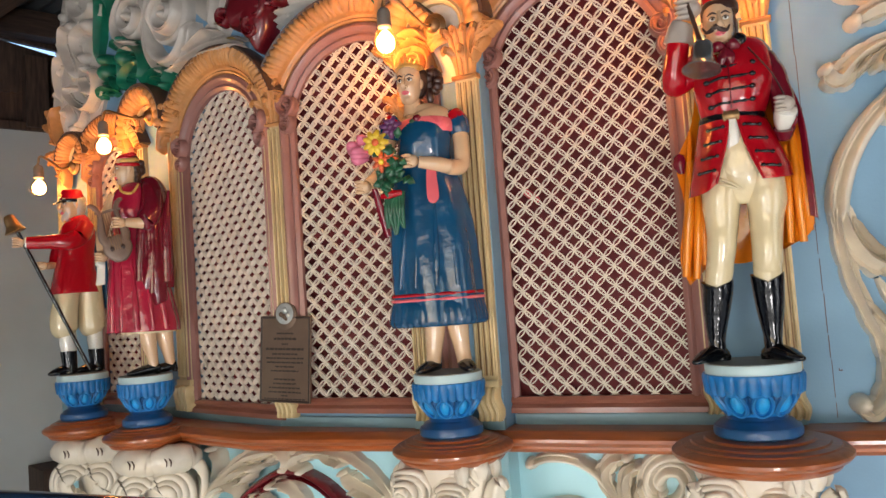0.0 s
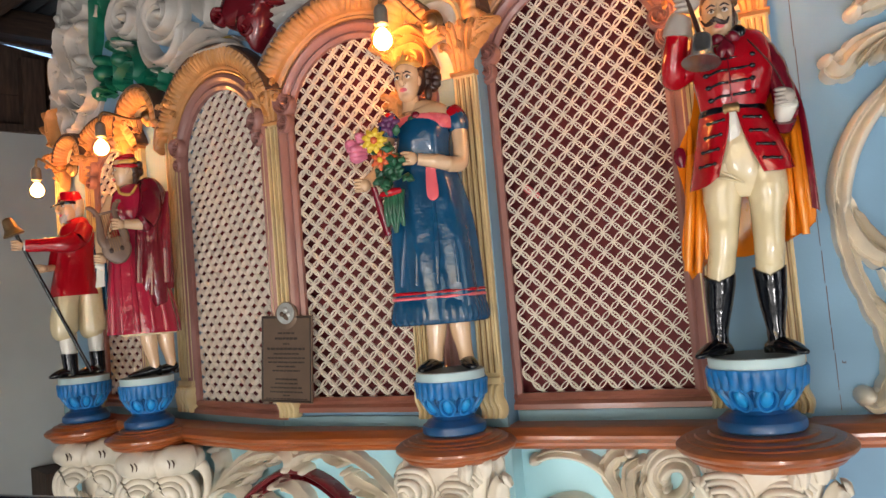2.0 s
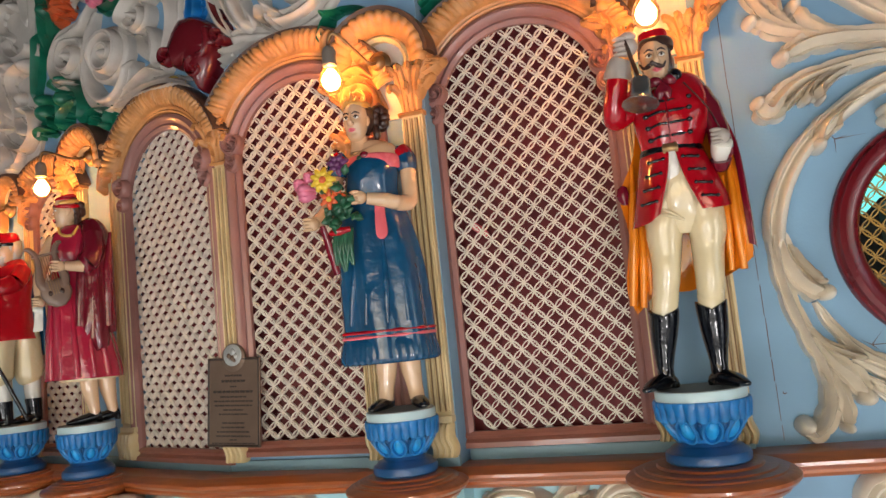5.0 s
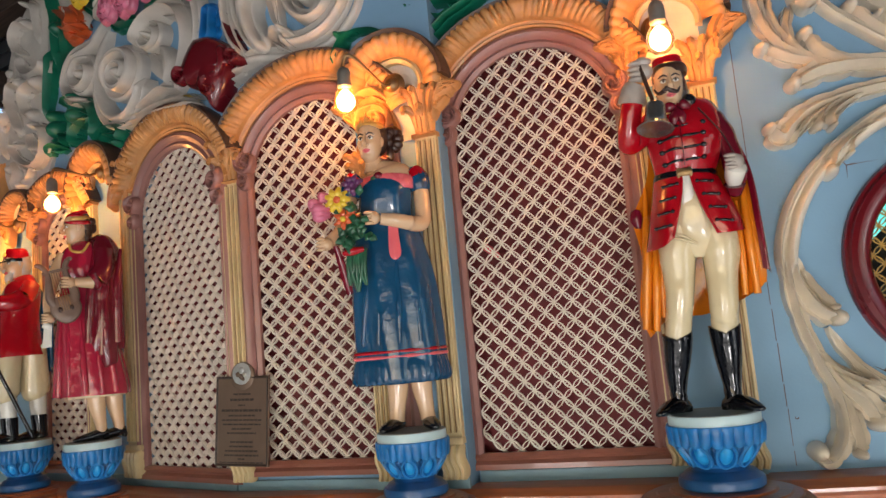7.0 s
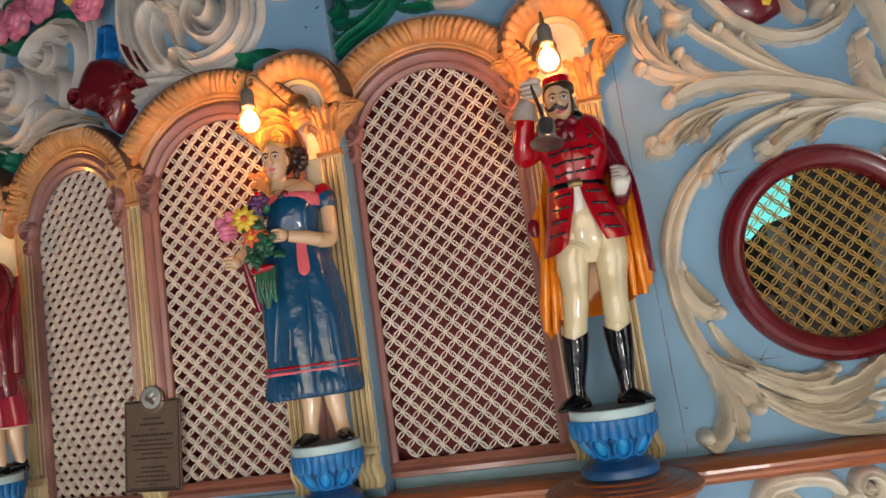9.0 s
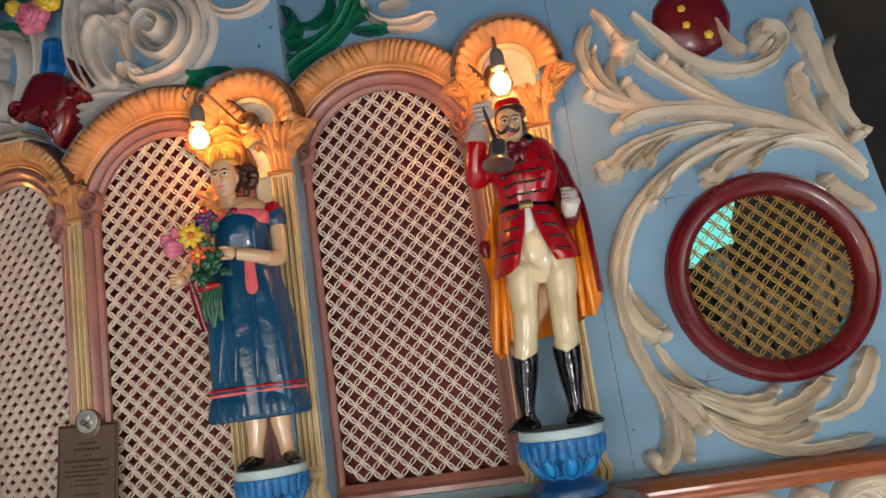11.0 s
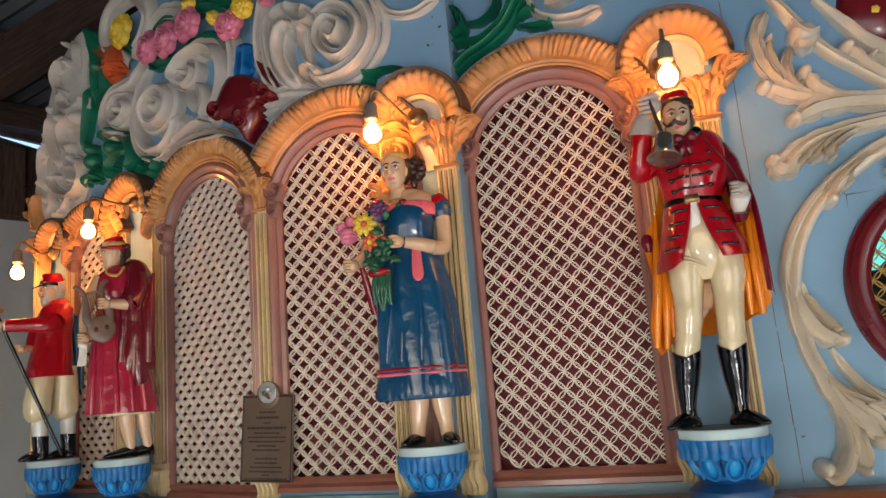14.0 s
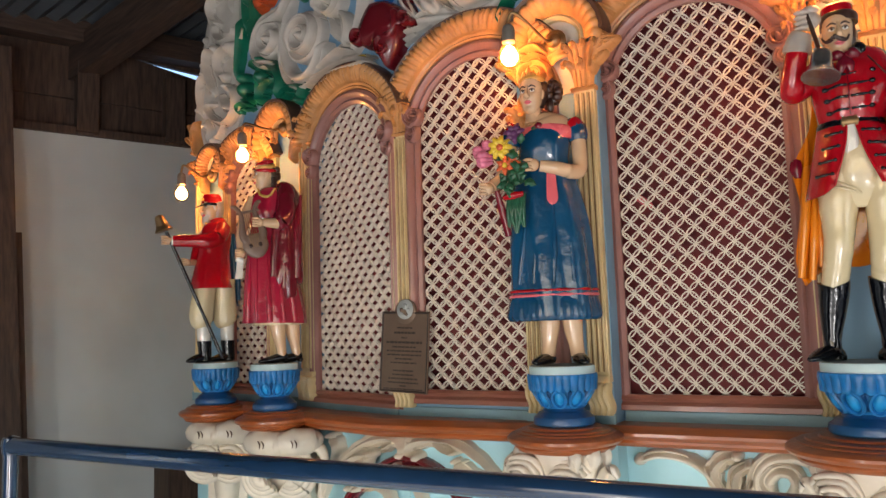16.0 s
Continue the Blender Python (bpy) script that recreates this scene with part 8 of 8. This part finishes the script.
# frieze under the ledge
FR = "carved frieze scrolls"
carving("carved_scroll", 4, "ivory carved scroll in the frieze under the ledge", IVORY, FR,
        L((0.292, 0.953, 0.0164), (0.285, 1.002, 0.0167), (0.281, 1.057, 0.0174), (0.262, 1.098, 0.0172), (0.220, 1.116, 0.0185), (0.174, 1.112, 0.0182), (0.140, 1.085, 0.0184), (0.130, 1.042, 0.0191), (0.151, 1.009, 0.0192), (0.195, 1.012, 0.0187), (0.221, 1.050, 0.0188), (0.210, 1.082, 0.0188), (0.178, 1.084, 0.0193), (0.156, 1.058, 0.0193), (0.168, 1.033, 0.0155), h=0.040, knob=0.011, ridges=1),
        L((0.095, 0.955, 0.0092), (0.056, 1.029, 0.0153), (0.043, 1.072, 0.0201), (0.067, 1.103, 0.0211), (0.098, 1.111, 0.0164), h=0.044, knob=0.014),
        L((0.106, 0.956, 0.0082), (0.088, 1.018, 0.0147), (0.093, 1.070, 0.0186), (0.122, 1.094, 0.0146), h=0.050, knob=0.010),
        L((0.117, 0.979, 0.0041), (0.113, 1.030, 0.0085), (0.124, 1.062, 0.0073), h=0.050),
        L((0.105, 0.944, 0.0056), (0.066, 1.012, 0.0087), (0.030, 1.069, 0.0114), (-0.021, 1.100, 0.0129), (-0.082, 1.106, 0.0136), (-0.126, 1.090, 0.0109), h=0.034, knob=0.015, ridges=1),
        L((0.047, 1.057, 0.0033), (0.020, 1.089, 0.0073), (-0.014, 1.109, 0.0063), h=0.040))
carving("carved_scroll", 4, "ivory carved lower scroll in the frieze", IVORY, FR,
        L((-0.127, 0.957, 0.0072), (-0.098, 0.991, 0.0114), (-0.054, 1.002, 0.0146), (-0.013, 0.994, 0.0152), (0.014, 0.963, 0.0122), h=0.040, ridges=1))
carving("carved_scroll", 3, "ivory carved leafy arch in the frieze under the ledge", IVORY, FR,
        L((-0.895, 0.946, 0.0109), (-0.852, 0.996, 0.0149), (-0.804, 1.041, 0.0182), (-0.744, 1.083, 0.0206), (-0.677, 1.110, 0.0226), (-0.609, 1.116, 0.0224), (-0.580, 1.094, 0.0220), (-0.586, 1.072, 0.0176), h=0.046, knob=0.014),
        L((-0.831, 1.007, 0.0092), (-0.770, 1.050, 0.0162), (-0.722, 1.066, 0.0199), (-0.687, 1.069, 0.0160), h=0.050, knob=0.010),
        L((-0.773, 1.017, 0.0060), (-0.729, 1.035, 0.0124), (-0.699, 1.058, 0.0103), h=0.046),
        L((-0.255, 0.986, 0.0088), (-0.295, 1.039, 0.0121), (-0.346, 1.083, 0.0157), (-0.407, 1.111, 0.0182), (-0.488, 1.119, 0.0203), (-0.547, 1.106, 0.0220), (-0.558, 1.081, 0.0220), (-0.531, 1.069, 0.0176), h=0.046, knob=0.014),
        L((-0.284, 0.997, 0.0095), (-0.343, 1.026, 0.0174), (-0.389, 1.044, 0.0219), (-0.409, 1.066, 0.0176), h=0.040, knob=0.010),
        L((-0.314, 1.009, 0.0053), (-0.367, 1.016, 0.0107), (-0.378, 1.024, 0.0092), h=0.046, knob=0.007),
        L((-0.480, 1.117, 0.0062), (-0.449, 1.097, 0.0126), (-0.409, 1.088, 0.0106), h=0.050, knob=0.007),
        L((-0.610, 1.107, 0.0058), (-0.638, 1.089, 0.0119), (-0.665, 1.085, 0.0103), h=0.050))
carving("carved_roundel", 3, "glossy maroon roundel rim in the frieze", MAROON, "",
        L((-0.822, 0.891, 0.0184), (-0.769, 0.952, 0.0183), (-0.690, 1.012, 0.0188), (-0.606, 1.053, 0.0188), (-0.540, 1.056, 0.0179), (-0.471, 1.029, 0.0184), (-0.403, 0.975, 0.0176), (-0.368, 0.921, 0.0141), h=0.040, ridges=1))
carving("carved_leaf", 3, "ivory carved crest in the maroon roundel", IVORY, FR,
        L((-0.514, 0.925, 0.0104), (-0.542, 0.992, 0.0190), (-0.582, 1.028, 0.0234), (-0.627, 1.028, 0.0188), h=0.052, knob=0.013),
        L((-0.617, 0.918, 0.0090), (-0.648, 0.969, 0.0165), (-0.692, 0.985, 0.0211), (-0.742, 0.967, 0.0174), h=0.050, knob=0.010))
carving("carved_scroll", 3, "ivory carved small scroll beside the roundel", IVORY, FR,
        L((-0.887, 0.931, 0.0086), (-0.862, 0.984, 0.0127), (-0.811, 1.014, 0.0162), (-0.759, 1.009, 0.0179), (-0.743, 0.982, 0.0180), (-0.772, 0.968, 0.0147), h=0.046, knob=0.013),
        L((-0.229, 0.942, 0.0093), (-0.253, 1.011, 0.0170), (-0.241, 1.070, 0.0209), (-0.215, 1.103, 0.0168), h=0.046, knob=0.011))
carving("carved_scroll", 2, "ivory carved volute in the frieze", IVORY, FR,
        L((-0.357, 0.939, 0.0081), (-0.314, 1.006, 0.0143), (-0.286, 1.062, 0.0170), (-0.310, 1.099, 0.0141), h=0.044, knob=0.013),
        L((-0.471, 0.853, 0.0321), (-0.401, 0.934, 0.0337), (-0.405, 1.000, 0.0361), (-0.489, 1.022, 0.0400), (-0.596, 0.992, 0.0421), (-0.652, 0.945, 0.0439), (-0.589, 0.920, 0.0342), h=0.056, knob=0.033, ridges=1))
carving("carved_scroll", 5, "ivory carved scrolls in the frieze below the side panel", IVORY, FR,
        V(0.285, 1.055, 0.050, 1.5, 80, 0.020, 1, lead=((0.44, 1.02, 0.01), (0.40, 1.09, 0.016), (0.34, 1.108, 0.018)), h=0.044),
        V(0.47, 1.075, 0.044, 1.5, 200, 0.018, 1, lead=((0.36, 0.98, 0.01), (0.40, 1.03, 0.016)), h=0.044),
        A((0.52, 1.06, 0.008), (0.57, 1.10, 0.020), (0.64, 1.105, 0.020), (0.72, 1.07, 0.006), h=0.04, side=-1, lobes=4, size=0.8),
        V(0.60, 1.02, 0.04, 1.2, 300, 0.016, 1, h=0.04))


def corbel(key, cushion):
    """Carved bracket under a pedestal: nested leaf rolls that swirl to both sides, or a lumpy cushion over a big roll."""
    place = Matrix.Translation(FEET[key].translation + Vector((0.035, 0.02, 0))) @ pose(0, 0, 0, 0, 0, 26) if cushion else FEET[key]
    t = thing("carved_corbel", place, "ivory carved leafy corbel under a rounded ledge bracket", "corbel", "carved corbels")
    top = STAND[key] - 0.058

    def leaf(name, pts, n, mat_=IVORY, **kw):
        f = Figure()
        f.tube(pts, mat_, n, **kw)
        part(name, f.bm, mat_, t, angle=75)

    bm = bmesh.new()
    lathe(bm, [(0.030, 0.80), (0.040, 0.88), (0.052, 0.98), (0.066, 1.06), (0.080, 1.10), (0.084, top)], 30)
    box(bm, -0.07, 0.07, 0, 0.13, 0.86, 1.12, 0.01)
    part("core", bm, IVORY, t)
    if cushion:
        leaf("leaf_roll", [(-0.104, -0.030, 1.090, 0.018, 0.020), (-0.090, -0.056, 1.096, 0.034, 0.034), (-0.050, -0.080, 1.098, 0.040, 0.038), (-0.008, -0.088, 1.094, 0.035, 0.034), (0.004, -0.088, 1.094, 0.034, 0.033), (0.048, -0.080, 1.098, 0.041, 0.038), (0.088, -0.054, 1.098, 0.035, 0.034), (0.104, -0.028, 1.092, 0.018, 0.020)], 40, steps=70,
               fold=lambda q, a: 1 + 0.035 * math.sin(3 * a + 30 * q) + 0.02 * math.sin(57 * q))
        for x in (-0.058, -0.047, 0.040, 0.052):
            leaf("cut", [(x, -0.121, 1.108, 0.0015, 0.002), (x + 0.006, -0.1225, 1.098, 0.0022, 0.003), (x + 0.004, -0.120, 1.086, 0.0012, 0.002)], 8, DARKEDGE)
        for s_, x in ((1, 0.030), (-1, -0.055)):
            for i in range(4):
                r_ = 0.016 + 0.016 * i
                leaf("leaf_roll", [(x + s_ * r_ * math.cos(a), -0.092 + 0.011 * i, 1.000 + r_ * math.sin(a), 0.0120 if i else 0.017, 0.014) for a in (radians(-130 + 40 * j) for j in range(8))], 14)
        leaf("leaf_roll", [(0.085, -0.040, 1.075, 0.012, 0.016), (0.112, -0.045, 1.070, 0.018, 0.020), (0.124, -0.042, 1.030, 0.012, 0.014), (0.116, -0.040, 0.970, 0.014, 0.014), (0.108, -0.036, 0.900, 0.012, 0.012)], 20, fold=lambda q, a: 1 + 0.06 * math.sin(4 * a))
    else:
        # two swirls of nested leaf rolls, the larger to one side
        for s_, x, z, n in ((1, 0.026, 1.052, 7), (-1, -0.078, 1.080, 4)):
            for i in range(n):
                r_ = 0.014 + 0.0105 * i
                lift = 0.004 * (i % 2)
                leaf("leaf_roll", [(x + s_ * r_ * math.cos(a) * (1 + 0.10 * j / 9), -0.112 - lift + 0.009 * i + 0.030 * abs(math.cos(a)) * i / n, z + r_ * math.sin(a), 0.0092 - 0.0012 * abs(j - 4), 0.012) for j, a in enumerate(radians(40 + 19 * j) for j in range(10))], 12)
            leaf("eye", [(x, -0.096, z, 0.012, 0.012), (x, -0.116, z, 0.013, 0.013), (x, -0.124, z, 0.006, 0.006)], 14)
        # leaf lobes that roll over under the disc
        for i in (0, 1, 5, 6, 7):
            a = radians(-165 + 21.5 * i)
            c, d = math.cos(a), math.sin(a)
            w = 0.017 + 0.004 * math.sin(i * 2.3)
            leaf("leaf_roll", [(c * 0.050, d * 0.050, 0.990, w * 0.6, 0.008), (c * 0.066, d * 0.066, 1.045, w, 0.012), (c * 0.082, d * 0.082, 1.100, w * 1.1, 0.014), (c * 0.098, d * 0.098, 1.134, w, 0.013), (c * 0.110, d * 0.110, 1.128, w * 0.8, 0.010), (c * 0.108, d * 0.108, 1.108, w * 0.4, 0.006)], 18,
                   fold=lambda q, t: 1 + 0.10 * math.sin(6 * t))
        # tall leaf that turns away at the side
        for s_ in (-1, 1):
            leaf("leaf_roll", [(s_ * 0.080, -0.030, 0.86, 0.010, 0.012), (s_ * 0.094, -0.036, 0.94, 0.020, 0.018), (s_ * 0.102, -0.040, 1.02, 0.024, 0.020), (s_ * 0.108, -0.044, 1.075, 0.022, 0.020), (s_ * 0.122, -0.046, 1.100, 0.014, 0.014), (s_ * 0.134, -0.040, 1.085, 0.006, 0.008)], 24,
                   fold=lambda q, t: 1 + 0.09 * math.sin(5 * t + 4 * q))


for key, cushion in (("soldier", False), ("flower", False), ("lyre", True), ("ringer", True)):
    corbel(key, cushion)

# ---- barrier rail ----
t = thing("barrier_rail", pose(-1.545, 1.035, 0), "glossy black enamelled barrier rail on posts", "rail")


def pipe(bm, a, b, r, n=16):
    a, b = Vector(a), Vector(b)
    d = (b - a).normalized()
    e1 = d.cross(Vector((0, 0, 1)) if abs(d.z) < 0.9 else Vector((1, 0, 0))).normalized()
    e2 = d.cross(e1)
    vs = grid(bm, [[p + (e1 * math.cos(t) + e2 * math.sin(t)) * r for t in (2 * math.pi * j / n for j in range(n))] for p in (a, b)], close_u=True)
    cap(bm, vs[0])
    cap(bm, vs[1])
    return bm


part("top_rail", pipe(bmesh.new(), (0, 0, 1.16), (4.4, 0, 1.16), 0.022), RAILPAINT, t)
for x in (0, 2.2, 4.38):
    part("post", pipe(bmesh.new(), (x, 0, 0), (x, 0, 1.155), 0.018), RAILPAINT, t)
    bm = bmesh.new()
    lathe(bm, [(0.005, -0.026), (0.020, -0.02), (0.024, 0), (0.020, 0.02), (0.005, 0.026)], 20)
    part("elbow", bm, RAILPAINT, t, "", pose(x, 0, 1.16))

# hair cracks in the paint of the blue panel, and a faded strip caught behind the wide screen
bm = bmesh.new()
for (u0, z0), (u1, z1) in (((0.303, 1.372), (0.368, 1.371)), ((0.303, 1.372), (0.326, 1.399)), ((0.303, 1.372), (0.283, 1.384)), ((0.303, 1.372), (0.316, 1.359)), ((0.293, 1.809), (0.355, 1.813)), ((0.293, 1.809), (0.276, 1.834)), ((0.293, 1.809), (0.292, 1.778)), ((0.293, 1.809), (0.321, 1.815))):
    d = Vector((u1 - u0, z1 - z0)).normalized()
    n = Vector((-d.y, d.x)) * 0.0011
    p = [Vector((u0 + n.x, -0.0006, z0 + n.y)), Vector((u0 - n.x, -0.0006, z0 - n.y)), Vector((u1, -0.0006, z1))]
    q = [v + Vector((0, 0.004, 0)) for v in p]
    vs = grid(bm, [p, q], close_u=True)
    bm.faces.new(vs[0])
# rim of a sunk nail head
nail = [(0.1218 + 0.0030 * math.cos(0.52 * i), 1.2885 + 0.0030 * math.sin(0.52 * i)) for i in range(12)]
for (u0, z0), (u1, z1) in zip(nail[5:], nail[6:] + nail[:1]):
    box(bm, min(u0, u1) - 0.0006, max(u0, u1) + 0.0006, -0.0006, 0.003, min(z0, z1) - 0.0006, max(z0, z1) + 0.0006)
solid("wall_cracks", bm, DARKEDGE, M(5), "dark hair cracks in the blue paint", kind="structure", smooth=False)
bm = bmesh.new()
carve(bm, [(-0.109, 1.740, 0.007), (-0.088, 1.723, 0.008), (-0.068, 1.706, 0.006)], 0.004, n=10, groove=0.0)
solid("paper_strip", bm, CORAL, M(4, 0, -0.030), "faded red strip of paper caught behind the lattice", "paper")
